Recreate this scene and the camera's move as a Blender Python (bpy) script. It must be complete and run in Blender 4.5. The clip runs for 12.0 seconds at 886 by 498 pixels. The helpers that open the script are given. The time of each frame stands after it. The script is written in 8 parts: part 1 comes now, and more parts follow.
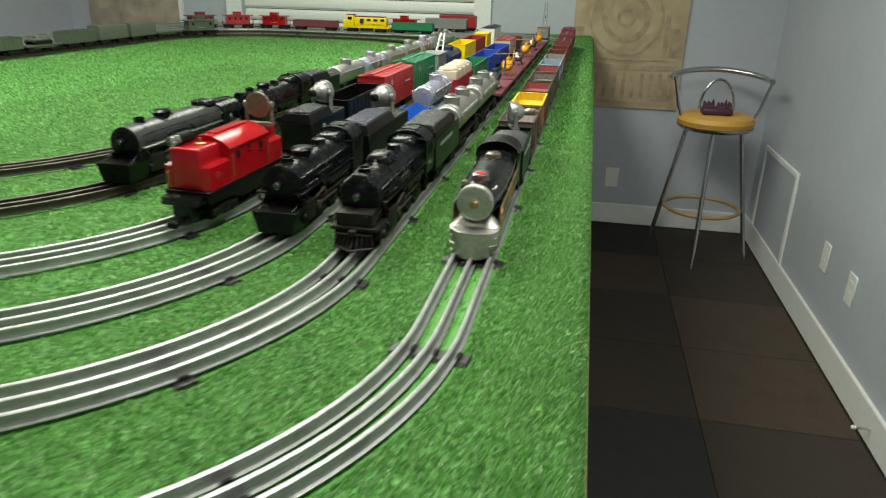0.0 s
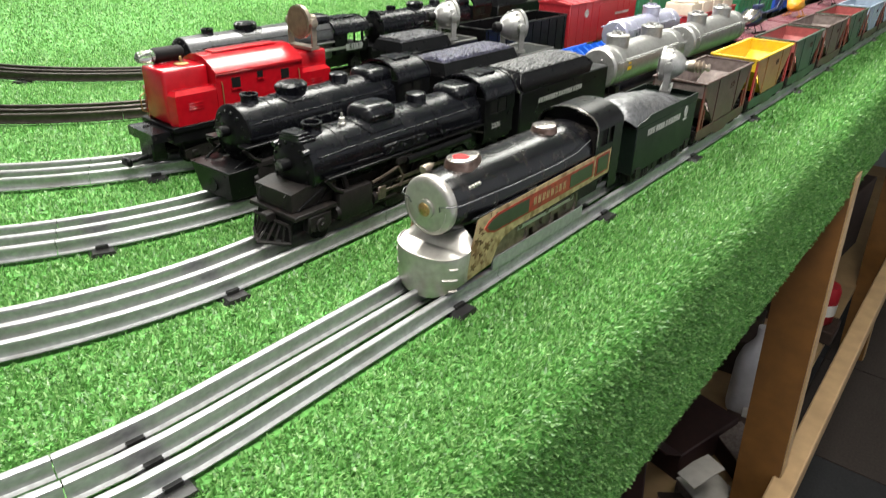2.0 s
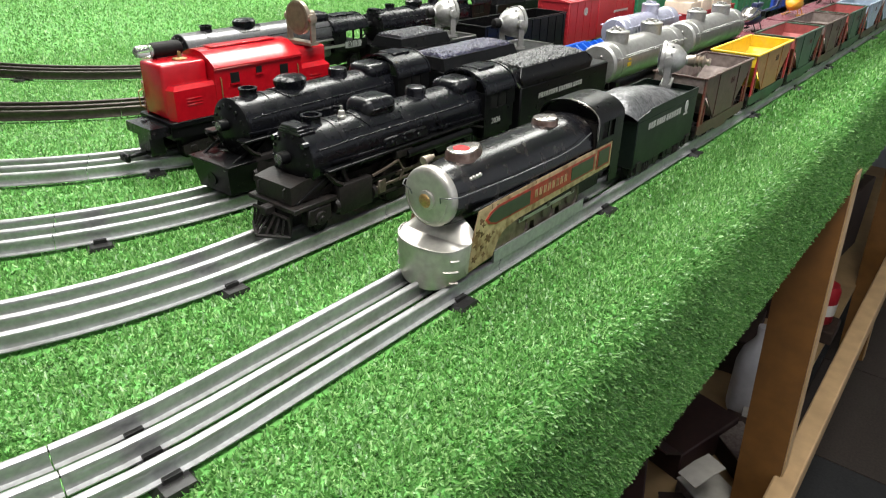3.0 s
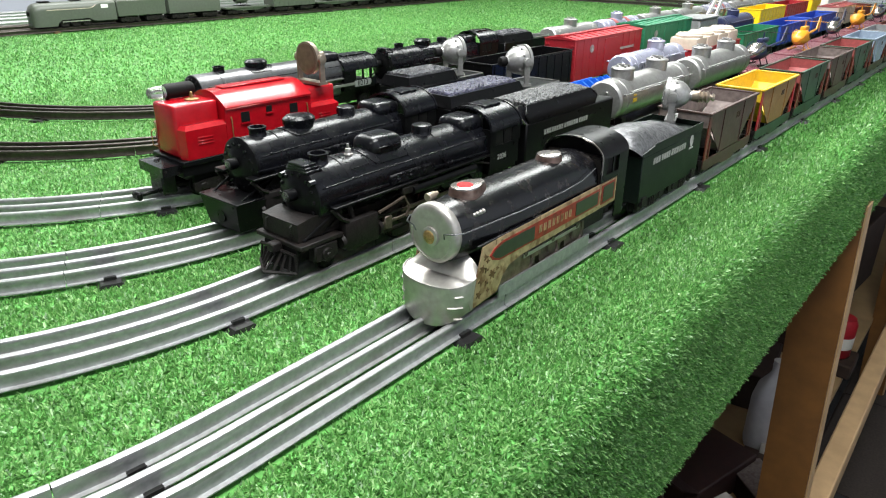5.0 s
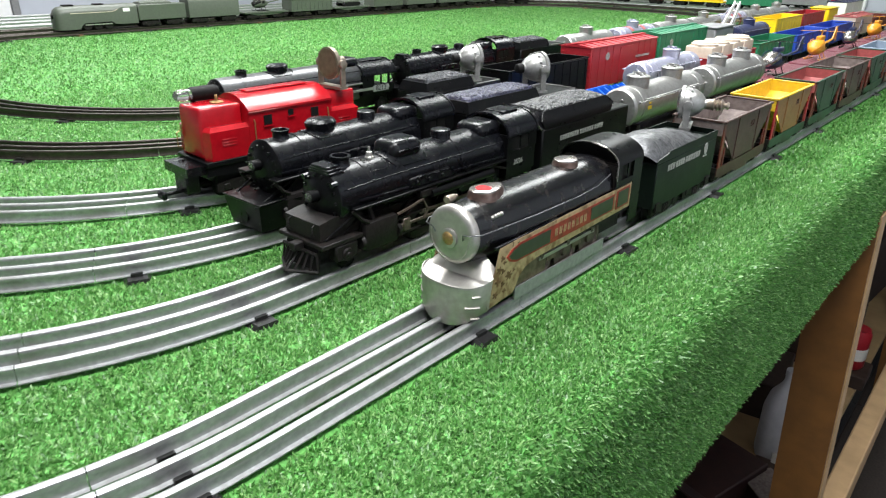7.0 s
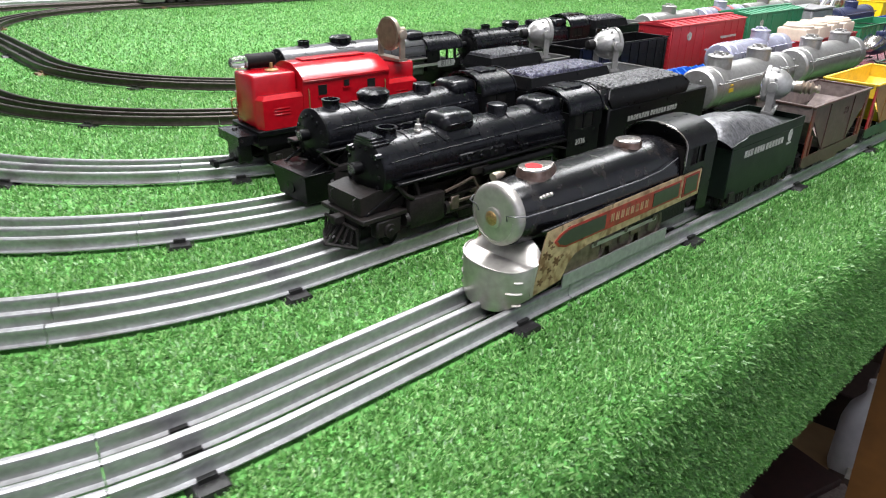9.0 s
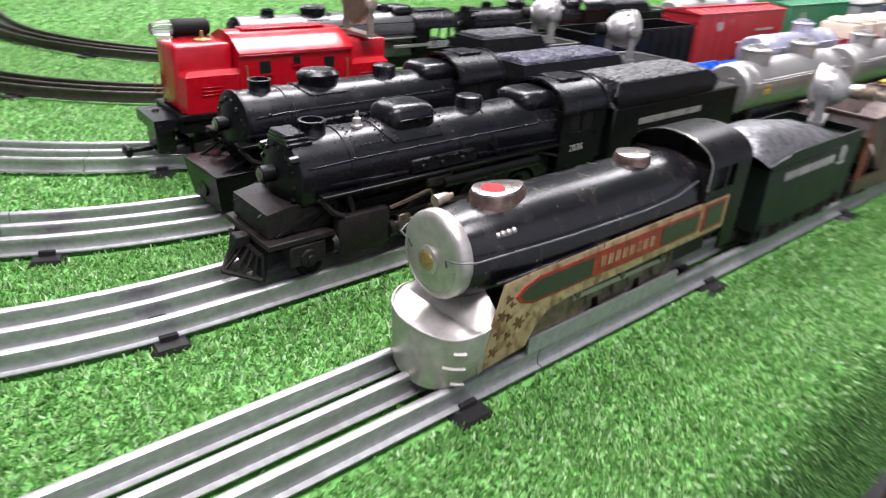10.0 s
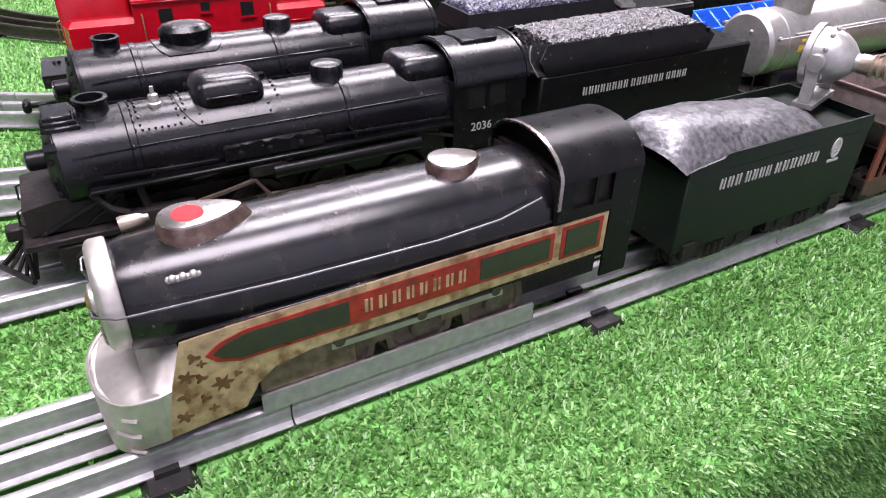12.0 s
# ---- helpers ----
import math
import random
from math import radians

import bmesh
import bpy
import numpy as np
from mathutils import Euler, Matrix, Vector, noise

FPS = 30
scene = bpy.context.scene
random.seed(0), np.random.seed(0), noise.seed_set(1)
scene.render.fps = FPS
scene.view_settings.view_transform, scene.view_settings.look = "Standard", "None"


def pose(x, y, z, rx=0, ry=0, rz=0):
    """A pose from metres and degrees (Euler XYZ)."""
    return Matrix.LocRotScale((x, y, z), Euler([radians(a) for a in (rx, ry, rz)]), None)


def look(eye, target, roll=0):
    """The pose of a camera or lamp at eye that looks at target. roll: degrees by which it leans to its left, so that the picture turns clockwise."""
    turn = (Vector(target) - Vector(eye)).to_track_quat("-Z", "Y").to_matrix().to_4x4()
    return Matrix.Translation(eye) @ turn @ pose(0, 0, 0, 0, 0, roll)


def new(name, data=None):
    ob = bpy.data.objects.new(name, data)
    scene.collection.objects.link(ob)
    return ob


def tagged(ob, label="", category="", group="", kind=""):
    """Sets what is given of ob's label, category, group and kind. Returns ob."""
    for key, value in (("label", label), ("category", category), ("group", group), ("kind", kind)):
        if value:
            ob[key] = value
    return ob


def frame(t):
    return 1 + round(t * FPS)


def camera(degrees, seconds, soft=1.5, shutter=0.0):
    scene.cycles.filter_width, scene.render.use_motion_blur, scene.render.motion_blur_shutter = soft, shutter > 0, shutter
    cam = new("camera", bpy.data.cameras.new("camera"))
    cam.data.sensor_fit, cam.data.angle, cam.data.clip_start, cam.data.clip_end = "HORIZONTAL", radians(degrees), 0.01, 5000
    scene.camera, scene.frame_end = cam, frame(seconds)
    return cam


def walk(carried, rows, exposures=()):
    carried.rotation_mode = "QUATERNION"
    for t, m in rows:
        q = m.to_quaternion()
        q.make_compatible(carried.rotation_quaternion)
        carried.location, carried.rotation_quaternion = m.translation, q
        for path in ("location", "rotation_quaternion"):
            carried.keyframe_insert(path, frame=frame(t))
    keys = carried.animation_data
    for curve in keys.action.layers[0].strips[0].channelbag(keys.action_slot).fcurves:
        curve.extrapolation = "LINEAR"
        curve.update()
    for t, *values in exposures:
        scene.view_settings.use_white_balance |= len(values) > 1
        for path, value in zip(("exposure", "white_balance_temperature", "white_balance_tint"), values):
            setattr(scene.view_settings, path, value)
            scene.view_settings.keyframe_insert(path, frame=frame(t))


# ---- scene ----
cam = camera(66.1, 12.0, soft=1.1, shutter=0.5)
PATH = [
    (0, (0.095, -0.607, 0.254), (-0.269, 1.22, -0.473), 1.4),
    (0.5, (0.14, -0.479, 0.245), (-0.284, 1.334, -0.485), 6.3),
    (1, (0.207, -0.363, 0.229), (-0.766, 1.215, -0.521), 5.2),
    (1.5, (0.248, -0.288, 0.225), (-0.904, 1.139, -0.575), 3.3),
    (2, (0.231, -0.274, 0.216), (-0.879, 1.119, -0.693), 1.5),
    (2.5, (0.223, -0.27, 0.207), (-0.89, 1.089, -0.749), 1.6),
    (2.7, (0.227, -0.274, 0.209), (-0.876, 1.108, -0.725), 1.2),
    (4.5, (0.235, -0.276, 0.209), (-0.93, 1.129, -0.61), 0.9),
    (5, (0.235, -0.273, 0.211), (-0.932, 1.134, -0.601), 0.6),
    (5.5, (0.237, -0.274, 0.212), (-0.945, 1.124, -0.592), 0.4),
    (6, (0.236, -0.278, 0.21), (-0.958, 1.102, -0.608), 0.3),
    (6.5, (0.241, -0.279, 0.217), (-0.956, 1.106, -0.589), -0.3),
    (7, (0.239, -0.284, 0.213), (-0.958, 1.106, -0.585), 1.0),
    (7.5, (0.24, -0.297, 0.209), (-1.014, 1.032, -0.605), 0.2),
    (7.7, (0.24, -0.299, 0.212), (-1.021, 1.022, -0.604), -0.1),
    (9.3, (0.231, -0.231, 0.196), (-1.102, 0.995, -0.652), 1.5),
    (9.5, (0.207, -0.211, 0.192), (-1.012, 1.128, -0.659), 4.8),
    (10, (0.179, -0.155, 0.18), (-1.16, 1.038, -0.705), 3.8),
    (10.5, (0.201, -0.05, 0.177), (-1.387, 0.756, -0.733), 1.3),
    (11, (0.207, -0.005, 0.188), (-1.393, 0.775, -0.725), -0.5),
    (11.5, (0.202, 0.004, 0.184), (-1.311, 0.825, -0.833), 1.1),
    (12, (0.197, 0.004, 0.19), (-1.255, 0.839, -0.902), 1.6),
]
EXPOSURES = [(0.0, -0.78, 7200, -8), (0.7, -0.3, 7200, -6), (1.4, 0.0, 7000, 1), (2.5, -0.12, 6900, 4), (4.5, -0.17, 6500, 3), (9.5, -0.19, 6400, 12), (10.5, 0.0, 6400, 22), (12.0, 0.1, 6420, 28)]
walk(cam, [(t, look(eye, target, roll)) for t, eye, target, roll in PATH], EXPOSURES)

# ---- world and lamps ----
ZR = 0.013          # rail head above the grass mat
FLOOR_Z = -1.08
CEIL_Z = 1.45
X_L, X_R, Y_B, Y_F = -3.2, 1.09, -3.6, 3.46   # inner faces of the room's walls

world = bpy.data.worlds.new("room_world")
scene.world = world
world.use_nodes = True
world.node_tree.nodes["Background"].inputs[0].default_value = (0.8, 0.85, 1.0, 1)
world.node_tree.nodes["Background"].inputs[1].default_value = 0.02

# x, y and watts of the ceiling fittings
LAMPS = [(-0.75, 0.75, 68.0), (-0.75, 2.3, 32.0), (0.3, -0.05, 58.0), (-0.3, -1.7, 14.0), (-2.2, 0.75, 46.0)]


# ---- materials ----
def mat(name, color, rough=0.5, metal=0.0, grain=0.15, scale=60.0, bump=0.0, spot=0.0, spot_color=None, spot_scale=14.0, coat=0.0, spec=0.5, trans=0.0, dust=0.0):
    """A worn surface: fine grain and broad stains in colour, roughness and relief."""
    m = bpy.data.materials.new(name)
    m.use_nodes = True
    nt = m.node_tree
    b = nt.nodes["Principled BSDF"]
    b.inputs["Metallic"].default_value = metal
    b.inputs["Coat Weight"].default_value = coat
    b.inputs["Coat Roughness"].default_value = 0.15
    b.inputs["Specular IOR Level"].default_value = spec
    b.inputs["Transmission Weight"].default_value = trans
    co = nt.nodes.new("ShaderNodeTexCoord")
    n1 = nt.nodes.new("ShaderNodeTexNoise")
    n1.inputs["Scale"].default_value, n1.inputs["Detail"].default_value = scale, 6
    n2 = nt.nodes.new("ShaderNodeTexNoise")
    n2.inputs["Scale"].default_value, n2.inputs["Detail"].default_value = spot_scale, 8
    for n in (n1, n2):
        nt.links.new(co.outputs["Object"], n.inputs["Vector"])
    ramp = nt.nodes.new("ShaderNodeValToRGB")
    lo = [c * (1 - grain) for c in color]
    hi = [min(1, c * (1 + grain)) for c in color]
    ramp.color_ramp.elements[0].position, ramp.color_ramp.elements[1].position = 0.3, 0.7
    ramp.color_ramp.elements[0].color, ramp.color_ramp.elements[1].color = (*lo, 1), (*hi, 1)
    nt.links.new(n1.outputs["Fac"], ramp.inputs["Fac"])
    out = ramp.outputs["Color"]
    if spot > 0:
        r2 = nt.nodes.new("ShaderNodeValToRGB")
        r2.color_ramp.elements[0].position, r2.color_ramp.elements[1].position = 0.52, 0.68
        r2.color_ramp.elements[1].color = (spot, spot, spot, 1)
        nt.links.new(n2.outputs["Fac"], r2.inputs["Fac"])
        mix = nt.nodes.new("ShaderNodeMix")
        mix.data_type = "RGBA"
        mix.inputs["B"].default_value = (*(spot_color or lo), 1)
        nt.links.new(r2.outputs["Color"], mix.inputs["Factor"])
        nt.links.new(out, mix.inputs["A"])
        out = mix.outputs["Result"]
    if dust > 0:
        # scattered pale specks and chips, gathered in patches
        n3 = nt.nodes.new("ShaderNodeTexNoise")
        n3.inputs["Scale"].default_value, n3.inputs["Detail"].default_value = 420.0, 2
        nt.links.new(co.outputs["Object"], n3.inputs["Vector"])
        add = nt.nodes.new("ShaderNodeMath")
        add.operation = "MULTIPLY_ADD"
        add.inputs[1].default_value = 0.35
        nt.links.new(n2.outputs["Fac"], add.inputs[0])
        nt.links.new(n3.outputs["Fac"], add.inputs[2])
        r3 = nt.nodes.new("ShaderNodeValToRGB")
        r3.color_ramp.elements[0].position, r3.color_ramp.elements[1].position = 0.9, 0.97
        r3.color_ramp.elements[1].color = (dust, dust, dust, 1)
        nt.links.new(add.outputs["Value"], r3.inputs["Fac"])
        mx = nt.nodes.new("ShaderNodeMix")
        mx.data_type = "RGBA"
        mx.inputs["B"].default_value = (0.3, 0.28, 0.26, 1)
        nt.links.new(r3.outputs["Color"], mx.inputs["Factor"])
        nt.links.new(out, mx.inputs["A"])
        out = mx.outputs["Result"]
    nt.links.new(out, b.inputs["Base Color"])
    mr = nt.nodes.new("ShaderNodeMapRange")
    mr.inputs["To Min"].default_value, mr.inputs["To Max"].default_value = max(0.03, rough - 0.1), min(1, rough + 0.12)
    nt.links.new(n2.outputs["Fac"], mr.inputs["Value"])
    nt.links.new(mr.outputs["Result"], b.inputs["Roughness"])
    if bump > 0:
        bp = nt.nodes.new("ShaderNodeBump")
        bp.inputs["Strength"].default_value, bp.inputs["Distance"].default_value = bump, 0.001
        nt.links.new(n1.outputs["Fac"], bp.inputs["Height"])
        nt.links.new(bp.outputs["Normal"], b.inputs["Normal"])
    return m


def coal_mat(name, dark, pale, size, rough):
    """Broken coal: small facets, each with its own tone and tilt."""
    m = bpy.data.materials.new(name)
    m.use_nodes = True
    nt = m.node_tree
    b = nt.nodes["Principled BSDF"]
    co = nt.nodes.new("ShaderNodeTexCoord")
    vo = nt.nodes.new("ShaderNodeTexVoronoi")
    vo.inputs["Scale"].default_value = size
    nt.links.new(co.outputs["Object"], vo.inputs["Vector"])
    ramp = nt.nodes.new("ShaderNodeValToRGB")
    ramp.color_ramp.elements[0].position, ramp.color_ramp.elements[1].position = 0.35, 0.95
    ramp.color_ramp.elements[0].color, ramp.color_ramp.elements[1].color = (*dark, 1), (*pale, 1)
    nt.links.new(vo.outputs["Color"], ramp.inputs["Fac"])
    nt.links.new(ramp.outputs["Color"], b.inputs["Base Color"])
    b.inputs["Roughness"].default_value, b.inputs["Specular IOR Level"].default_value = rough, 0.5
    bp = nt.nodes.new("ShaderNodeBump")
    bp.inputs["Strength"].default_value, bp.inputs["Distance"].default_value = 0.9, 0.0012
    nt.links.new(vo.outputs["Distance"], bp.inputs["Height"])
    nt.links.new(bp.outputs["Normal"], b.inputs["Normal"])
    return m


M = dict(
    black=mat("black_paint", (0.0035, 0.0035, 0.004), 0.3, 0, 0.3, 700, 0.08, 0.3, (0.009, 0.008, 0.008), 160, spec=0.16, dust=0.3),
    black_cast=mat("black_cast_metal", (0.003, 0.0032, 0.0046), 0.26, 0, 0.35, 420, 0.05, 0.5, (0.0085, 0.008, 0.009), 75, spec=0.32, dust=0.22),
    black_gloss=mat("black_gloss_tin", (0.004, 0.004, 0.005), 0.24, 0, 0.4, 260, 0.05, 0.5, (0.018, 0.0145, 0.0125), 120, spec=0.42, dust=0.4),
    chassis=mat("dusty_black_chassis", (0.0095, 0.008, 0.0078), 0.5, 0, 0.4, 500, 0.25, 0.5, (0.026, 0.019, 0.0165), 110, spec=0.2),
    soot=mat("matt_soot_black", (0.006, 0.0055, 0.0055), 0.6, 0, 0.3, 300, 0.2, spec=0.15),
    coal=coal_mat("coal_black", (0.006, 0.006, 0.008), (0.06, 0.06, 0.075), 650, 0.3),
    coal_blue=coal_mat("coal_blue", (0.008, 0.008, 0.018), (0.075, 0.072, 0.13), 650, 0.3),
    coal_grey=coal_mat("coal_grey", (0.006, 0.006, 0.006), (0.1, 0.1, 0.104), 620, 0.4),
    coal_silver=mat("silvered_coal_sheet", (0.1, 0.1, 0.105), 0.34, 0.4, 0.5, 420, 0.35, 0.85, (0.02, 0.02, 0.022), 190),
    green_tin=mat("dark_green_tin", (0.006, 0.0098, 0.0075), 0.36, 0, 0.2, 400, 0.03, 0.4, (0.010, 0.0125, 0.010), 60, spec=0.15, dust=0.06),
    silver=mat("silver_paint", (0.3, 0.295, 0.285), 0.36, 0.65, 0.12, 350, 0.1, 0.5, (0.2, 0.19, 0.18), 70),
    nickel=mat("worn_nickel_tin", (0.40, 0.38, 0.355), 0.4, 0.75, 0.12, 250, 0.08, 0.55, (0.29, 0.25, 0.215), 70),
    cream=mat("aged_cream_tin", (0.47, 0.32, 0.205), 0.3, 0.62, 0.25, 200, 0.05, 0.9, (0.2, 0.1, 0.05), 150, coat=0.2),
    tarnish=mat("tarnished_tin", (0.3, 0.25, 0.2), 0.35, 0.7, 0.2, 200, 0.1, 0.5, (0.18, 0.13, 0.1), 60),
    tarnish_dark=mat("tarnished_reflector", (0.22, 0.15, 0.11), 0.3, 0.7, 0.2, 200, 0.1, 0.5, (0.12, 0.08, 0.06), 60),
    brass=mat("brass", (0.34, 0.22, 0.09), 0.35, 0.8, 0.3, 900, 0.5, 0.5, (0.2, 0.12, 0.05), 400),
    red=mat("bright_red_paint", (0.3, 0.0035, 0.009), 0.2, 0, 0.12, 200, 0.06, 0.35, (0.22, 0.005, 0.008), 60, spec=0.5),
    red_box=mat("red_plastic", (0.3, 0.012, 0.02), 0.42, 0, 0.12, 250, 0.05, 0.3, (0.23, 0.012, 0.018), 30),
    red_litho=mat("red_lithograph", (0.32, 0.03, 0.024), 0.3, 0.6, 0.3, 200, 0.05, 0.7, (0.13, 0.03, 0.02), 120, coat=0.2),
    red_disc=mat("red_enamel", (0.42, 0.008, 0.01), 0.5, 0, 0.15, 200, spec=0.2),
    green_litho=mat("dark_green_lithograph", (0.012, 0.015, 0.008), 0.32, 0, 0.3, 200, 0.05, coat=0.25),
    green_box=mat("green_plastic", (0.02, 0.16, 0.075), 0.45, 0, 0.12, 250, 0.05),
    green_car=mat("hopper_green_tin", (0.02, 0.048, 0.029), 0.42, 0, 0.25, 250, 0.1, 0.6, (0.034, 0.03, 0.018), 55, spec=0.3),
    rust=mat("rusty_brown_tin", (0.052, 0.029, 0.024), 0.42, 0.0, 0.25, 300, 0.1, 0.6, (0.085, 0.05, 0.04), 70, spec=0.3, dust=0.15),
    copper=mat("scuffed_dark_copper_tin", (0.13, 0.085, 0.07), 0.3, 0.8, 0.3, 300, 0.05, 0.6, (0.22, 0.17, 0.145), 200),
    graphite=mat("graphite_paint", (0.115, 0.115, 0.12), 0.31, 0.7, 0.2, 500, 0.05, 0.5, (0.05, 0.05, 0.05), 90),
    rust_red=mat("oxide_red_tin", (0.115, 0.022, 0.014), 0.42, 0, 0.25, 300, 0.1, 0.5, (0.07, 0.028, 0.018), 70),
    pink=mat("faded_red_tin", (0.27, 0.06, 0.058), 0.5, 0, 0.2, 250, 0.1, 0.5, (0.2, 0.075, 0.065), 60),
    orange=mat("orange_tin", (0.21, 0.1, 0.032), 0.4, 0.1, 0.2, 250, 0.05, 0.5, (0.16, 0.085, 0.035), 60, dust=0.15),
    yellow=mat("yellow_tin", (0.62, 0.4, 0.02), 0.4, 0, 0.12, 250, 0.05, 0.4, (0.5, 0.36, 0.1), 90),
    yellow_pl=mat("yellow_plastic", (0.8, 0.55, 0.01), 0.38, 0, 0.08, 250),
    amber=mat("amber_plastic", (0.72, 0.3, 0.025), 0.3, 0, 0.1, 250, trans=0.15),
    blue=mat("bright_blue_plastic", (0.015, 0.12, 0.6), 0.35, 0, 0.1, 250),
    navy=mat("navy_plastic", (0.02, 0.025, 0.07), 0.35, 0, 0.2, 250),
    blue_dark=mat("blue_gondola_plastic", (0.02, 0.06, 0.35), 0.4, 0, 0.15, 250),
    lavender=mat("pale_lavender_chrome", (0.38, 0.38, 0.48), 0.25, 0.5, 0.1, 250),
    grey=mat("grey_plastic", (0.2, 0.2, 0.205), 0.45, 0, 0.15, 250, 0.05, 0.4, (0.13, 0.12, 0.11), 90),
    blue_grey=mat("blue_grey_tin", (0.22, 0.27, 0.34), 0.45, 0, 0.15, 250, 0.05),
    white=mat("white_plastic", (0.75, 0.74, 0.7), 0.45, 0, 0.06, 250),
    cream_pl=mat("cream_plastic", (0.5, 0.41, 0.33), 0.5, 0, 0.08, 250),
    maroon=mat("maroon_plastic", (0.14, 0.03, 0.045), 0.45, 0, 0.15, 250),
    olive=mat("olive_drab_paint", (0.066, 0.075, 0.058), 0.42, 0, 0.12, 200, 0.05, 0.3, (0.055, 0.062, 0.048), 30),
    steel=mat("tinned_steel_rail", (0.335, 0.335, 0.34), 0.4, 0.65, 0.14, 300, 0.06, 0.55, (0.2, 0.19, 0.18), 35),
    dust=mat("dusty_tin_lining", (0.17, 0.135, 0.125), 0.6, 0, 0.3, 200, 0.1, 0.6, (0.1, 0.072, 0.062), 80, spec=0.3, dust=0.6),
    rail_dark=mat("rusty_steel_rail", (0.06, 0.05, 0.043), 0.4, 0.8, 0.3, 160, 0.1, 0.6, (0.03, 0.024, 0.02), 40),
    bronze=mat("rusty_brown_casting", (0.17, 0.115, 0.095), 0.32, 0.55, 0.35, 260, 0.1, 0.7, (0.07, 0.035, 0.026), 140),
    rod=mat("dull_oily_steel", (0.11, 0.085, 0.07), 0.42, 0.6, 0.3, 300, 0.1, 0.5, (0.06, 0.04, 0.03), 100),
    pewter=mat("worn_pewter_tin", (0.34, 0.31, 0.29), 0.24, 0.9, 0.2, 300, 0.03, 0.5, (0.2, 0.16, 0.14), 160),
    litho_brown=mat("brown_lithograph", (0.13, 0.06, 0.03), 0.3, 0.5, 0.4, 300, 0.03, 0.6, (0.2, 0.11, 0.06), 300, coat=0.2),
    tie=mat("black_steel_tie", (0.01, 0.0095, 0.0095), 0.38, 0.0, 0.3, 300, 0.1),
    tie_brown=mat("brown_steel_tie", (0.12, 0.075, 0.03), 0.5, 0.2, 0.3, 300, 0.1),
    glass=mat("clear_lens", (0.9, 0.9, 0.88), 0.1, 0, 0.03, 100, trans=0.95),
    letter=mat("white_lettering", (0.3, 0.3, 0.285), 0.5, 0, 0.1, 500),
    wall=mat("pale_grey_wall_paint", (0.42, 0.44, 0.5), 0.75, 0, 0.03, 30, 0.05, 0.3, (0.49, 0.51, 0.57), 1.5),
    trim=mat("white_trim_paint", (0.74, 0.74, 0.74), 0.45, 0, 0.04, 60),
    ceil=mat("white_ceiling_paint", (0.45, 0.45, 0.46), 0.8, 0, 0.03, 40),
    pine=mat("pine_stud", (0.13, 0.056, 0.012), 0.55, 0, 0.2, 30, 0.2, 0.5, (0.085, 0.035, 0.008), 8),
    pine_pale=mat("pale_pine", (0.36, 0.235, 0.122), 0.6, 0, 0.15, 30, 0.2, 0.4, (0.27, 0.175, 0.086), 8),
    ply=mat("plywood", (0.3, 0.2, 0.1), 0.6, 0, 0.15, 20),
    floor=mat("dark_plank_floor", (0.023, 0.016, 0.012), 0.5, 0, 0.3, 14, 0.1, 0.5, (0.016, 0.012, 0.01), 4, spec=0.22),
    chrome=mat("stool_chrome", (0.5, 0.5, 0.52), 0.22, 0.95, 0.1, 50),
    vinyl=mat("mustard_vinyl", (0.6, 0.33, 0.07), 0.5, 0, 0.1, 60, 0.1),
    purple=mat("dark_purple_plastic", (0.06, 0.015, 0.04), 0.4, 0, 0.2, 200),
    # the dimness under the table is put into these four base colours
    card=mat("shaded_brown_cardboard", (0.03, 0.015, 0.01), 0.8, 0, 0.25, 60, 0.1, 0.5, (0.018, 0.011, 0.008), 12),
    red_card=mat("shaded_red_carton", (0.024, 0.007, 0.0065), 0.6, 0, 0.25, 60, 0, 0.5, (0.036, 0.011, 0.009), 12),
    paper=mat("shaded_white_paper", (0.3, 0.28, 0.255), 0.7, 0, 0.1, 60),
    bag=mat("shaded_plastic_jug", (0.38, 0.37, 0.38), 0.4, 0, 0.08, 40),
    poster=mat("tan_poster_paper", (0.42, 0.33, 0.22), 0.7, 0, 0.12, 8, 0, 0.75, (0.27, 0.2, 0.135), 6),
    poster_d=mat("brown_poster_ink", (0.31, 0.24, 0.16), 0.7, 0, 0.35, 18, 0, 0.7, (0.38, 0.3, 0.2), 9),
    poster_m=mat("sepia_poster_ink", (0.34, 0.265, 0.178), 0.7, 0, 0.3, 18, 0, 0.7, (0.4, 0.31, 0.21), 9),
    stone=mat("old_stone_picture", (0.36, 0.3, 0.24), 0.7, 0, 0.35, 9, 0, 0.6, (0.2, 0.16, 0.13), 5),
)


# ---- building helpers ----
def box(bm, x0, x1, y0, y1, z0, z1, bevel=0.0, seg=1):
    vs = [bm.verts.new((x, y, z)) for x in (x0, x1) for y in (y0, y1) for z in (z0, z1)]
    fs = [bm.faces.new([vs[i] for i in f]) for f in ((0, 1, 3, 2), (4, 6, 7, 5), (0, 4, 5, 1), (2, 3, 7, 6), (0, 2, 6, 4), (1, 5, 7, 3))]
    if bevel:
        es = list({e for f in fs for e in f.edges})
        bmesh.ops.bevel(bm, geom=es, offset=bevel, segments=seg, affect="EDGES", profile=0.5)
    return vs


def ring(bm, c, u, v, r, n):
    return [bm.verts.new(c + u * (math.cos(2 * math.pi * i / n) * r) + v * (math.sin(2 * math.pi * i / n) * r)) for i in range(n)]


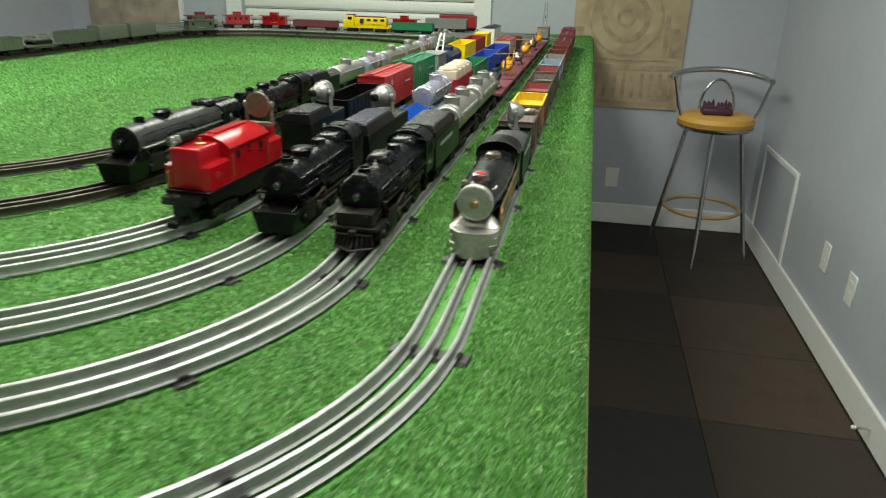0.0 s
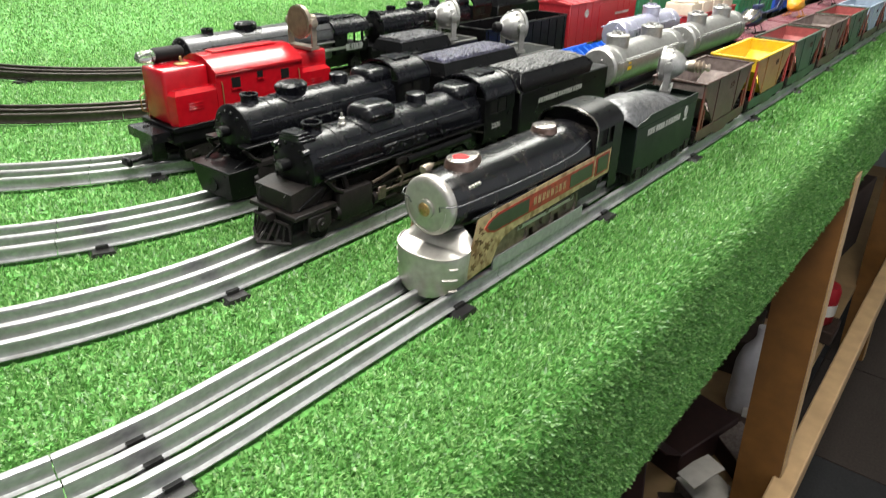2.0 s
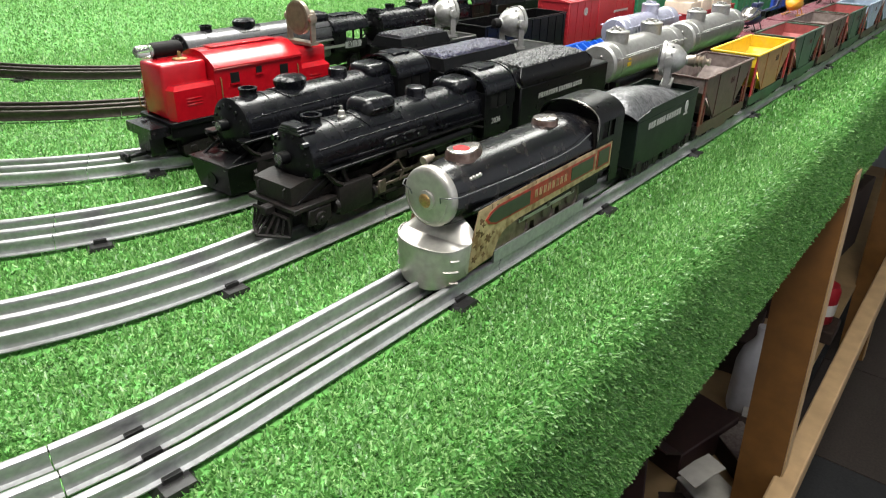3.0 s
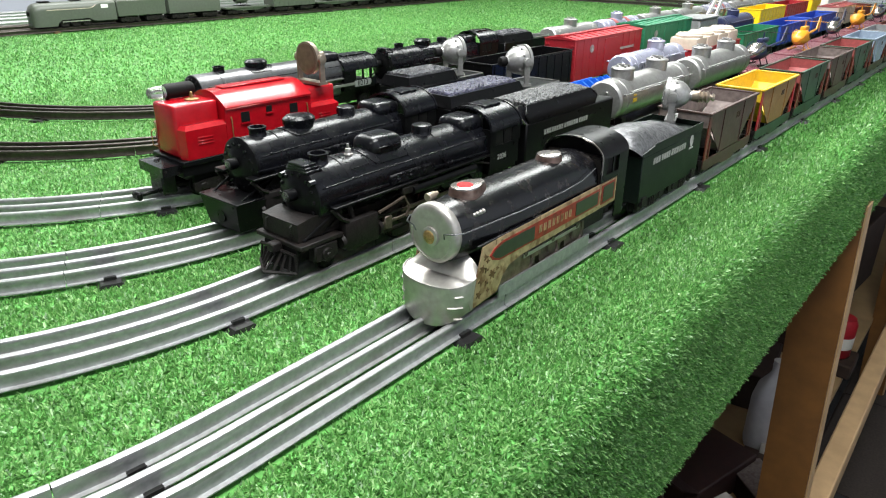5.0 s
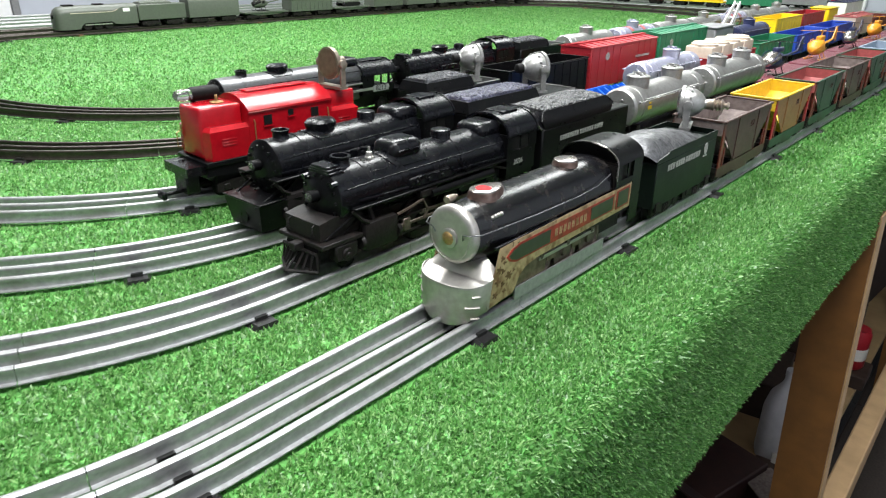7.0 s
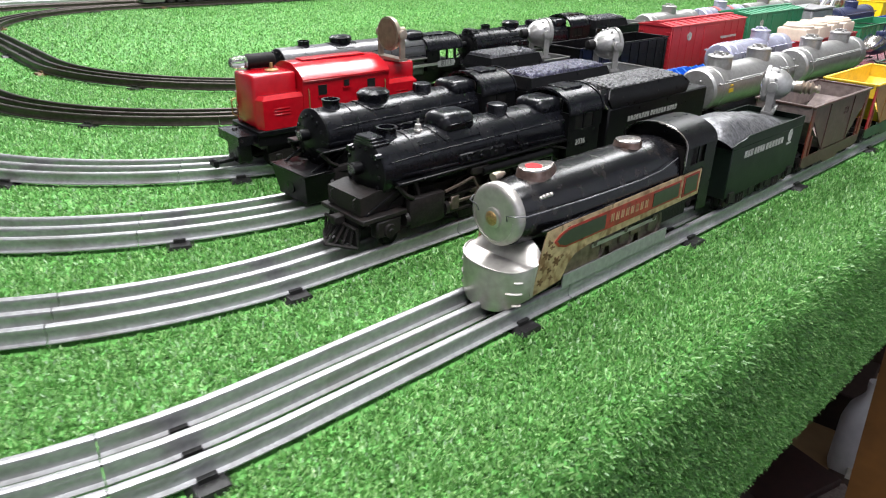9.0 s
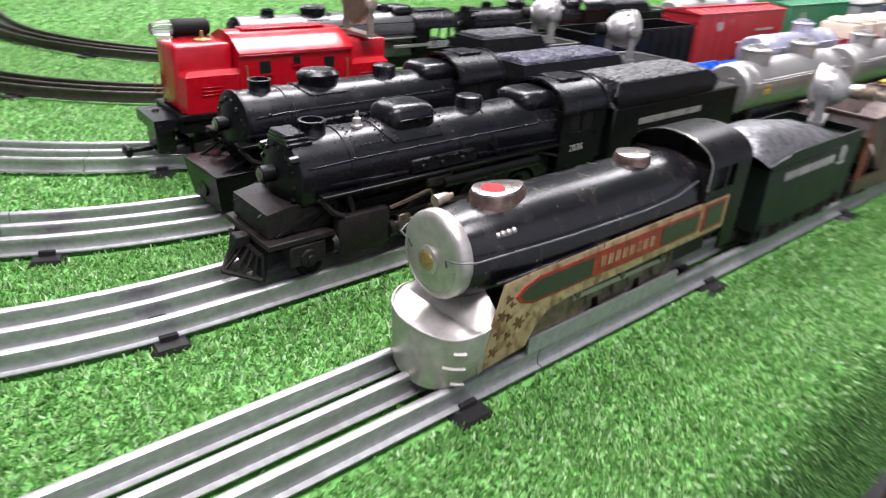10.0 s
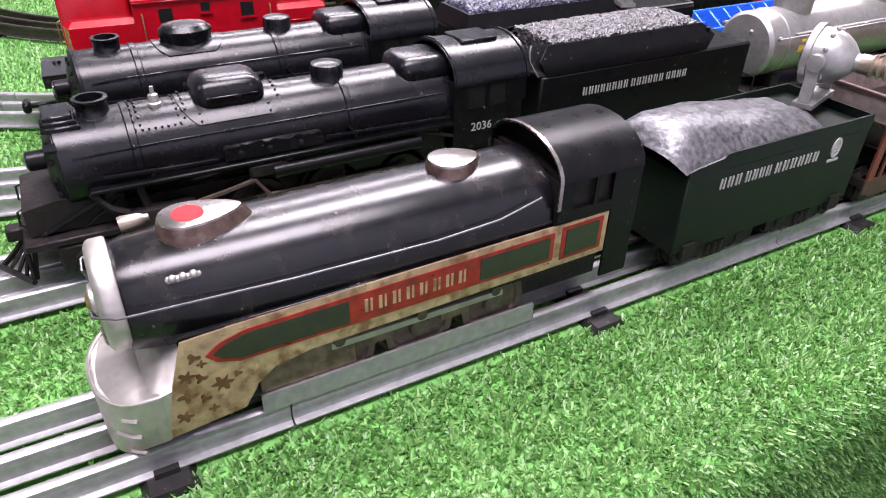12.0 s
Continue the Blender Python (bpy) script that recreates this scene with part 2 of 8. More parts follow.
def spun(bm, p, d, profile, n=20, close=True):
    """A turned shape on the line from p along d: profile of (distance, radius)."""
    p, d = Vector(p), Vector(d).normalized()
    u = d.orthogonal().normalized()
    v = d.cross(u)
    rings = [ring(bm, p + d * a, u, v, max(r, 1e-5), n) for a, r in profile]
    for a, b in zip(rings, rings[1:]):
        for i in range(n):
            f = bm.faces.new((a[i], a[(i + 1) % n], b[(i + 1) % n], b[i]))
            f.smooth = True
    if close:
        bm.faces.new(rings[0][::-1])
        bm.faces.new(rings[-1])
    return rings


def rod(bm, a, b, r, n=8):
    a, b = Vector(a), Vector(b)
    spun(bm, a, b - a, [(0, r), ((b - a).length, r)], n)


def pipe(bm, pts, r, n=6):
    """A bent round bar through the points, as one swept skin."""
    pts = [Vector(p) for p in pts]
    u = None
    secs = []
    for i, p in enumerate(pts):
        d = (pts[min(i + 1, len(pts) - 1)] - pts[max(i - 1, 0)]).normalized()
        u = (u - d * u.dot(d)).normalized() if u is not None and (u - d * u.dot(d)).length > 1e-4 else d.orthogonal().normalized()
        v = d.cross(u)
        secs.append([p + u * (math.cos(2 * math.pi * k / n) * r) + v * (math.sin(2 * math.pi * k / n) * r) for k in range(n)])
    loft(bm, secs)


def ball(bm, c, r, n=14, m=8, squash=1.0):
    prof = [(-math.cos(math.pi * i / m) * r * squash, math.sin(math.pi * i / m) * r) for i in range(m + 1)]
    spun(bm, c, (0, 0, 1), prof, n, close=False)


def loft(bm, sections, caps=True, smooth=True):
    """Skins a list of sections, each a closed list of the same number of points."""
    rings = [[bm.verts.new(q) for q in s] for s in sections]
    n = len(rings[0])
    for a, b in zip(rings, rings[1:]):
        for i in range(n):
            f = bm.faces.new((a[i], a[(i + 1) % n], b[(i + 1) % n], b[i]))
            f.smooth = smooth
    if caps:
        bm.faces.new(rings[0][::-1])
        bm.faces.new(rings[-1])
    return rings


def prism(bm, outline, y0, y1, smooth=False):
    """An outline of (x, z) drawn out along y."""
    return loft(bm, [[(x, y0, z) for x, z in outline], [(x, y1, z) for x, z in outline]], True, smooth)


def prism_x(bm, outline, x0, x1, smooth=False):
    """An outline of (y, z) drawn out along x."""
    return loft(bm, [[(x0, y, z) for y, z in outline], [(x1, y, z) for y, z in outline]], True, smooth)


def shell(bm, x0, x1, y0, y1, z0, z1, t, taper=0.0, floor=None):
    """An open-topped tub with walls t thick; taper: how far the foot draws in along y."""
    fl = z0 + t if floor is None else floor
    o = lambda k, z: [(x0 + k, y0 + k + (taper if z == z0 else 0), z), (x1 - k, y0 + k + (taper if z == z0 else 0), z), (x1 - k, y1 - k - (taper if z == z0 else 0), z), (x0 + k, y1 - k - (taper if z == z0 else 0), z)]
    inner = [(x, y + (taper * 0.9 if y < (y0 + y1) / 2 else -taper * 0.9), fl) for x, y, _ in o(t, fl)]
    loft(bm, [o(0, z0), o(0, z1), o(t, z1), inner], True, False)


def mesh_of(name, bm):
    bmesh.ops.recalc_face_normals(bm, faces=bm.faces[:])
    me = bpy.data.meshes.new(name)
    bm.to_mesh(me)
    bm.free()
    me.set_sharp_from_angle(angle=radians(38))
    return me


def part(name, bm, material, parent, label=""):
    me = mesh_of(name, bm)
    me.materials.append(material)
    ob = new(name, me)
    ob.parent = parent
    if label:
        ob["label"] = label
    return ob


def solid(name, bm, material, label, category, group="", kind=""):
    me = mesh_of(name, bm)
    me.materials.append(material)
    return tagged(new(name, me), label, category, group, kind)


def thing(name, label, category, group="", kind=""):
    return tagged(new(name), label, category, group, kind)


def B():
    return bmesh.new()


def bx(*a, **k):
    bm = B()
    box(bm, *a, **k)
    return bm


def text(name, words, size, material, parent, m, depth=0.0002, spacing=1.0, bold=0.0, label=""):
    """Raised lettering, turned into a mesh; m: its place under the parent."""
    cu = bpy.data.curves.new(name, "FONT")
    cu.body, cu.size, cu.extrude, cu.align_x, cu.align_y, cu.space_character, cu.offset = words, size, depth, "CENTER", "CENTER", spacing, bold
    cu.resolution_u = 2
    tmp = new(name + "_tmp", cu)
    me = bpy.data.meshes.new_from_object(tmp.evaluated_get(bpy.context.evaluated_depsgraph_get()))
    bpy.data.objects.remove(tmp)
    me.materials.clear()
    me.materials.append(material)
    ob = new(name, me)
    ob.parent = parent
    ob.matrix_basis = m
    if label:
        ob["label"] = label
    return ob


SIDE_R = pose(0, 0, 0, 90, 0, 90)      # lettering that faces +x and reads along +y


# ---- the loops of track ----
# right x, left x, near y, far y, near-right radius, other radius
LOOPS = dict(
    A=(0.004, -2.22, -0.493, 3.25, 0.343, 0.6),
    B=(-0.107, -2.12, -0.393, 3.13, 0.343, 0.55),
    C=(-0.197, -2.02, -0.311, 3.02, 0.343, 0.5),
    D=(-0.295, -1.91, -0.22, 2.9, 0.343, 0.45),
    E=(-0.447, -1.80, -0.108, 2.72, 0.343, 0.42),
    F=(-0.56, -1.69, 0.01, 2.5, 0.39, 0.39),
)


def corners(key):
    xr, xl, yn, yf, r1, r2 = LOOPS[key]
    return [((xr - r1, yn + r1), r1, -90, xr - r1), ((xr - r2, yf - r2), r2, 0, None), ((xl + r2, yf - r2), r2, 90, None), ((xl + r1, yn + r1), r1, 180, None)]


def centre_line(key, step=0.02):
    """Points of a loop with their headings, from the near end round the right side, by length."""
    pts = []
    cs = corners(key)
    for k, (c, r, a0, _) in enumerate(cs):
        n = max(6, int(r * math.pi / 2 / step))
        for i in range(n + 1):
            a = radians(a0 + 90 * i / n)
            pts.append((c[0] + r * math.cos(a), c[1] + r * math.sin(a), a + math.pi / 2))
        c2, r2, a2, _ = cs[(k + 1) % 4]
        e = (c2[0] + r2 * math.cos(radians(a2)), c2[1] + r2 * math.sin(radians(a2)))
        s = pts[-1]
        n = max(1, int(math.hypot(e[0] - s[0], e[1] - s[1]) / 0.25))
        for i in range(1, n):
            pts.append((s[0] + (e[0] - s[0]) * i / n, s[1] + (e[1] - s[1]) * i / n, s[2]))
    return pts


LINES = {k: centre_line(k) for k in LOOPS}


def along(key):
    pts = LINES[key]
    out, d = [(0.0, pts[0])], 0.0
    for a, b in zip(pts, pts[1:] + pts[:1]):
        d += math.hypot(b[0] - a[0], b[1] - a[1])
        out.append((d, b))
    return out


ALONG = {k: along(k) for k in LOOPS}


def at_length(key, d):
    rows = ALONG[key]
    d %= rows[-1][0]
    for (d0, a), (d1, b) in zip(rows, rows[1:]):
        if d0 <= d <= d1:
            f = (d - d0) / max(d1 - d0, 1e-9)
            h = b[2] - a[2]
            h = (h + math.pi) % (2 * math.pi) - math.pi
            return a[0] + (b[0] - a[0]) * f, a[1] + (b[1] - a[1]) * f, a[2] + h * f


def length_at(key, y):
    """The length along a loop at which its right side passes y."""
    xr, xl, yn, yf, r1, r2 = LOOPS[key]
    return r1 * math.pi / 2 + y - (yn + r1)


def on_track(key, d, z=ZR):
    """A pose on the rails whose -y end looks back towards the loop's start."""
    x, y, h = at_length(key, d)
    return pose(x, y, z, 0, 0, math.degrees(h) - 90)


# ---- the room ----
W = 0.12
floor = solid("floor", bx(X_L - W, X_R + W, Y_B - W, Y_F + W, FLOOR_Z - 0.1, FLOOR_Z - 0.004), M["floor"], "floor of dark brown and charcoal carpet tiles", "floor", kind="structure")
solid("ceiling", bx(X_L - W, X_R + W, Y_B - W, Y_F + W, CEIL_Z, CEIL_Z + 0.1), M["ceil"], "white painted ceiling", "ceiling", kind="structure")
# the far wall has an opening for the roller shutter
SH0, SH1, SHZ = -2.0, -0.567, 1.1
bm = B()
box(bm, X_L - W, SH0, Y_F, Y_F + W, FLOOR_Z, CEIL_Z)
box(bm, SH1, X_R + W, Y_F, Y_F + W, FLOOR_Z, CEIL_Z)
box(bm, SH0, SH1, Y_F, Y_F + W, SHZ, CEIL_Z)
solid("wall_north", bm, M["wall"], "pale grey painted wall", "wall", kind="structure")
solid("wall_east", bx(X_R, X_R + W, Y_B - W, Y_F, FLOOR_Z, CEIL_Z), M["wall"], "pale grey painted wall", "wall", kind="structure")
solid("wall_west", bx(X_L - W, X_L, Y_B - W, Y_F, FLOOR_Z, CEIL_Z), M["wall"], "pale grey painted wall", "wall", kind="structure")
solid("wall_south", bx(X_L, X_R, Y_B - W, Y_B, FLOOR_Z, CEIL_Z), M["wall"], "pale grey painted wall", "wall", kind="structure")

shutter = thing("roller_shutter", "white ribbed roller shutter in the far wall", "shutter", kind="structure")
z = FLOOR_Z + 0.01
k = 0
slat_bm = B()
prism_x(slat_bm, [(0.0, 0.002), (-0.014, 0.014), (-0.018, 0.034), (-0.014, 0.054), (0.0, 0.066), (0.02, 0.066), (0.02, 0.002)], SH0 + 0.001, SH1 - 0.001)
slat_me = mesh_of("slat", slat_bm)
slat_me.materials.append(M["trim"])
while z < SHZ - 0.05:
    ob = new("slat", slat_me)
    ob.parent = shutter
    ob.location = (0, Y_F + 0.05, z)
    z += 0.068
bm = B()
box(bm, SH1, SH1 + 0.1, Y_F - 0.02, Y_F + 0.0, FLOOR_Z, SHZ + 0.1, 0.004)
box(bm, SH0 - 0.1, SH0, Y_F - 0.02, Y_F + 0.0, FLOOR_Z, SHZ + 0.1, 0.004)
box(bm, SH0, SH1, Y_F - 0.02, Y_F + 0.0, SHZ, SHZ + 0.1, 0.004)
part("shutter_frame", bm, M["trim"], shutter, "white door frame")

bm = B()
box(bm, SH1 + 0.102, X_R - 0.018, Y_F - 0.016, Y_F, FLOOR_Z, FLOOR_Z + 0.12, 0.004)
solid("baseboard_north", bm, M["trim"], "white baseboard along the far wall", "baseboard", kind="structure")
solid("baseboard_east", bx(X_R - 0.016, X_R, Y_B, Y_F, FLOOR_Z, FLOOR_Z + 0.12, 0.004), M["trim"], "white baseboard along the side wall", "baseboard", kind="structure")

# ---- a white board on the west wall, with cloth strips hung before it ----
board = thing("wall_board", "tall white wall board with a dark grey edge strip", "board")
part("panel", bx(X_L, X_L + 0.018, -0.35, 0.828, -0.62, 0.75, 0.003), M["trim"], board)
part("edge_strip", bx(X_L, X_L + 0.026, 0.829, 0.86, -0.62, 0.75, 0.003), M["grey"], board, "dark grey edge strip")
for cy, bow, mk, words, long in ((0.755, 0.02, "grey", "grey", 0.34), (0.642, -0.022, "grey", "grey", 0.36), (0.60, 0.012, "blue_dark", "blue", 0.29)):
    strip = thing("cloth_strip", words + " cloth strip hanging before a white board", "cloth", "cloth strips on the board")
    top = 0.28
    off = 0.03 if mk == "grey" else 0.05
    prev, bm = None, B()
    for i in range(15):
        f = i / 14
        y = cy + bow * math.sin(f * 4.2)
        w = 0.022 + 0.007 * math.sin(f * 5 + cy * 40)
        x = X_L + off + 0.006 * math.sin(f * 6)
        row = [bm.verts.new((x + 0.005 * math.cos(k * 2.1), y + w * (k / 4 * 2 - 1), top - long * f - 0.004 * math.sin(k))) for k in range(5)]
        if prev:
            for k in range(4):
                bm.faces.new((prev[k], row[k], row[k + 1], prev[k + 1])).smooth = True
        prev = row
    for v in bmesh.ops.extrude_face_region(bm, geom=bm.faces[:])["geom"]:
        if isinstance(v, bmesh.types.BMVert):
            v.co.x -= 0.004
    bmesh.ops.recalc_face_normals(bm, faces=bm.faces[:])
    part("cloth", bm, M[mk], strip)
    bm = B()
    box(bm, X_L + 0.018, X_L + off + 0.012, cy - 0.008, cy + 0.008, top - 0.012, top + 0.004, 0.002)
    part("peg", bm, M["chrome"], strip, "small metal peg")

# ---- lamps in the ceiling ----
for lx, ly, watts in LAMPS:
    la = thing("ceiling_light", "long white ceiling light panel, switched on", "ceiling light", "ceiling lights")
    la.location = (lx, ly, CEIL_Z)
    bm = B()
    box(bm, -0.32, 0.32, -0.61, 0.61, -0.04, 0.0, 0.008)
    part("housing", bm, M["trim"], la)
    ld = bpy.data.lights.new("tube_light", "AREA")
    ld.shape, ld.size, ld.size_y, ld.energy, ld.color = "RECTANGLE", 0.58, 1.16, watts, (1.0, 0.98, 1.0)
    lo = new("tube_light", ld)
    lo.parent = la
    lo.location = (0, 0, -0.044)

# ---- the table ----
TX0, TX1, TY0, TY1 = -2.33, 0.115, -0.62, 3.42
table = thing("layout_table", "long wooden table carrying the toy railway", "table")
part("table_top", bx(TX0 + 0.02, TX1 - 0.032, TY0 + 0.02, TY1 - 0.01, -0.024, -0.006), M["ply"], table)
for nm, a in (("apron", (TX1 - 0.055, TX1 - 0.017, TY0 + 0.03, TY1 - 0.02, -0.115, -0.025)), ("apron", (TX0 + 0.022, TX0 + 0.06, TY0 + 0.03, TY1 - 0.02, -0.115, -0.025)),
              ("apron", (TX0 + 0.062, TX1 - 0.057, TY0 + 0.03, TY0 + 0.068, -0.115, -0.025)), ("apron", (TX0 + 0.062, TX1 - 0.057, TY1 - 0.058, TY1 - 0.02, -0.115, -0.025))):
    part(nm, bx(*a, bevel=0.002), M["pine"], table)
for y in (-0.5, 0.8, 2.0, 3.3):
    for x, f in ((TX1 - 0.07, 1), (TX0 + 0.07, -1)):
        bm = B()
        x0, x1 = sorted((x, x + f * 0.072))
        loft(bm, [[(x0 + f * d, y, z), (x1 + f * d, y, z), (x1 + f * d, y + 0.038, z), (x0 + f * d, y + 0.038, z)] for d, z in ((0.05 if y > 0 else -0.01, FLOOR_Z), (0.0 if y > 0 else -0.01, -0.116))], True, False)
        leg = part("leg", bm, M["pine"], table, "brown-stained stud leg")
        if f > 0 and y > 0:
            # thin paler slab on the leg's outer face
            bm = B()
            loft(bm, [[(x1 + d + 0.0005, y + 0.002, z), (x1 + d + 0.003, y + 0.002, z), (x1 + d + 0.003, y + 0.036, z), (x1 + d + 0.0005, y + 0.036, z)] for d, z in ((0.05, FLOOR_Z + 0.002), (0.0, -0.118))], True, False)
            part("pale_edge", bm, M["pine_pale"], leg, "pale strip on the leg's outer side")
part("stretcher", bx(TX1 + 0.021, TX1 + 0.059, TY0 + 0.1, TY1 - 0.1, -0.765, -0.676, bevel=0.003), M["pine_pale"], table, "pale pine stretcher below")
part("lower_shelf", bx(TX0 + 0.12, TX1 - 0.03, TY0 + 0.1, TY1 - 0.1, -0.845, -0.827), M["ply"], table)

# ---- the grass mat ----
BEND = 0.022        # radius of the mat where it turns over the table's edge


def drape(u):
    """The mat's section by length from its right edge's top: over the bend and down."""
    r = BEND
    if u <= 0:
        return TX1 - r + u, 0.0, 0.0
    if u < r * math.pi / 2:
        a = u / r
        return TX1 - r + r * math.sin(a), -r + r * math.cos(a), a
    return TX1 + 0.0, -r - (u - r * math.pi / 2), math.pi / 2


grass = thing("artificial_grass", "bright green artificial grass mat draped over the table edge", "artificial grass", kind="structure")
bm = B()
us = [TX0 - TX1 + BEND] + [i * BEND * math.pi / 2 / 8 for i in range(9)] + [0.161]
prev = None
for y in (TY0, TY1):
    row = [bm.verts.new((drape(u)[0], y, drape(u)[1])) for u in us]
    if prev:
        for i in range(len(us) - 1):
            bm.faces.new((prev[i], row[i], row[i + 1], prev[i + 1])).smooth = True
    prev = row
back = bmesh.ops.extrude_face_region(bm, geom=bm.faces[:])
for v in back["geom"]:
    if isinstance(v, bmesh.types.BMVert):
        v.co -= Vector((0.003, 0, 0.003))


def grass_material():
    m = bpy.data.materials.new("artificial_grass_blades")
    m.use_nodes = True
    nt = m.node_tree
    b = nt.nodes["Principled BSDF"]
    g = nt.nodes.new("ShaderNodeNewGeometry")
    ramp = nt.nodes.new("ShaderNodeValToRGB")
    ramp.color_ramp.elements[0].color, ramp.color_ramp.elements[1].color = (0.046, 0.152, 0.026, 1), (0.33, 0.54, 0.21, 1)
    ramp.color_ramp.elements.new(0.75).color = (0.148, 0.34, 0.09, 1)
    nt.links.new(g.outputs["Random Per Island"], ramp.inputs["Fac"])
    nz = nt.nodes.new("ShaderNodeTexNoise")
    nz.inputs["Scale"].default_value, nz.inputs["Detail"].default_value = 9.0, 5
    nt.links.new(g.outputs["Position"], nz.inputs["Vector"])
    mr = nt.nodes.new("ShaderNodeMapRange")
    mr.inputs["To Min"].default_value, mr.inputs["To Max"].default_value = 0.8, 1.2
    nt.links.new(nz.outputs["Fac"], mr.inputs["Value"])
    mul = nt.nodes.new("ShaderNodeMix")
    mul.data_type, mul.blend_type = "RGBA", "MULTIPLY"
    mul.inputs["Factor"].default_value = 1.0
    nt.links.new(ramp.outputs["Color"], mul.inputs["A"])
    nt.links.new(mr.outputs["Result"], mul.inputs["B"])
    nt.links.new(mul.outputs["Result"], b.inputs["Base Color"])
    b.inputs["Roughness"].default_value = 0.3
    b.inputs["Specular IOR Level"].default_value = 0.46
    tr = nt.nodes.new("ShaderNodeBsdfTranslucent")
    nt.links.new(mul.outputs["Result"], tr.inputs["Color"])
    ms = nt.nodes.new("ShaderNodeMixShader")
    ms.inputs["Fac"].default_value = 0.45
    nt.links.new(b.outputs["BSDF"], ms.inputs[1])
    nt.links.new(tr.outputs["BSDF"], ms.inputs[2])
    nt.links.new(ms.outputs["Shader"], nt.nodes["Material Output"].inputs["Surface"])
    return m


M["grass"] = grass_material()
M["grass_base"] = mat("grass_backing", (0.09, 0.28, 0.055), 0.7, 0, 0.3, 300, 0.3)
part("mat_backing", bm, M["grass_base"], grass)


def off_track(x, y):
    """How far points lie from the nearest track's centre line."""
    best = np.full(len(x), 9.0)
    for xr, xl, yn, yf, r1, r2 in LOOPS.values():
        d = np.minimum.reduce([np.where((y > yn + r1) & (y < yf - r2), np.abs(x - xr), 9.0), np.where((y > yn + r1) & (y < yf - r2), np.abs(x - xl), 9.0),
                               np.where((x > xl + r1) & (x < xr - r1), np.abs(y - yn), 9.0), np.where((x > xl + r2) & (x < xr - r2), np.abs(y - yf), 9.0)])
        for cx, cy, r, sx, sy in ((xr - r1, yn + r1, r1, 1, -1), (xl + r1, yn + r1, r1, -1, -1), (xr - r2, yf - r2, r2, 1, 1), (xl + r2, yf - r2, r2, -1, 1)):
            d = np.minimum(d, np.where(((x - cx) * sx >= 0) & ((y - cy) * sy >= 0), np.abs(np.hypot(x - cx, y - cy) - r), 9.0))
        best = np.minimum(best, d)
    return best


UR = TX1 - BEND


def blades(name, n, u0, u1, y0, y1, h, w, seed):
    """Many bent blades on the mat, joined into one mesh."""
    rng = np.random.default_rng(seed)
    u = rng.uniform(u0, u1, n)
    y = rng.uniform(y0, y1, n)
    # stands of different pile run into one another
    u = u + rng.normal(0, 0.06, n) * np.clip(np.minimum(-u, u - TX0 + UR) / 0.12, 0, 1)
    y = np.clip(y + rng.normal(0, 0.06, n) * np.clip((y - TY0) / 0.2, 0, 1), TY0, TY1)
    # the track's weight has flattened the pile under it
    keep = (off_track(TX1 - BEND + u, y) > 0.0245) | (rng.random(n) < 0.1) | (u > 0)
    u, y = u[keep], y[keep]
    n = len(u)
    base = np.zeros((n, 3))
    nrm = np.zeros((n, 3))
    r = BEND
    a = np.clip(u / r, 0, math.pi / 2)
    down = np.maximum(u - r * math.pi / 2, 0)
    base[:, 0] = TX1 - r + np.where(u <= 0, u, r * np.sin(a))
    base[:, 1] = y
    base[:, 2] = np.where(u <= 0, 0, -r + r * np.cos(a) - down)
    nrm[:, 0], nrm[:, 2] = np.sin(a), np.cos(a)
    t1 = np.stack([np.cos(a), np.zeros(n), -np.sin(a)], 1)
    t2 = np.tile([0.0, 1.0, 0.0], (n, 1))
    th = rng.uniform(0, 2 * math.pi, n)
    lean_dir = t1 * np.cos(th)[:, None] + t2 * np.sin(th)[:, None]
    side = -t1 * np.sin(th)[:, None] + t2 * np.cos(th)[:, None]
    hh = h * rng.uniform(0.55, 1.2, n)
    lean = rng.uniform(0.35, 1.5, n)
    ww = w * rng.uniform(0.6, 1.35, n)
    tip = base + nrm * (hh * np.cos(lean))[:, None] + lean_dir * (hh * np.sin(lean))[:, None]
    s = side * (ww / 2)[:, None]
    co = np.stack([base - s, base + s, tip + s * 0.55, tip - s * 0.55], 1).reshape(-1, 3)
    q = np.arange(n * 4)
    me = bpy.data.meshes.new(name)
    me.vertices.add(len(co))
    me.vertices.foreach_set("co", co.ravel())
    me.loops.add(len(q))
    me.loops.foreach_set("vertex_index", q)
    me.polygons.add(n)
    me.polygons.foreach_set("loop_start", np.arange(n) * 4)
    me.polygons.foreach_set("loop_total", np.full(n, 4))
    me.update(calc_edges=True)
    me.materials.append(M["grass"])
    ob = new(name, me)
    ob.parent = grass
    ob["kind"] = "stuff"
    return ob


blades("grass_blades", 430000, -0.32, 0.16, -0.6, 0.5, 0.0034, 0.0011, 1)
blades("grass_blades", 230000, -0.95, -0.32, -0.6, 0.5, 0.0036, 0.0014, 5)
blades("grass_blades", 190000, -1.1, 0.16, 0.5, 1.4, 0.0045, 0.0018, 2)
blades("grass_blades", 290000, TX0 - UR, -0.95, -0.6, 2.6, 0.0042, 0.0026, 3)
blades("grass_blades", 60000, -0.95, 0.16, 1.4, 3.4, 0.005, 0.003, 4)

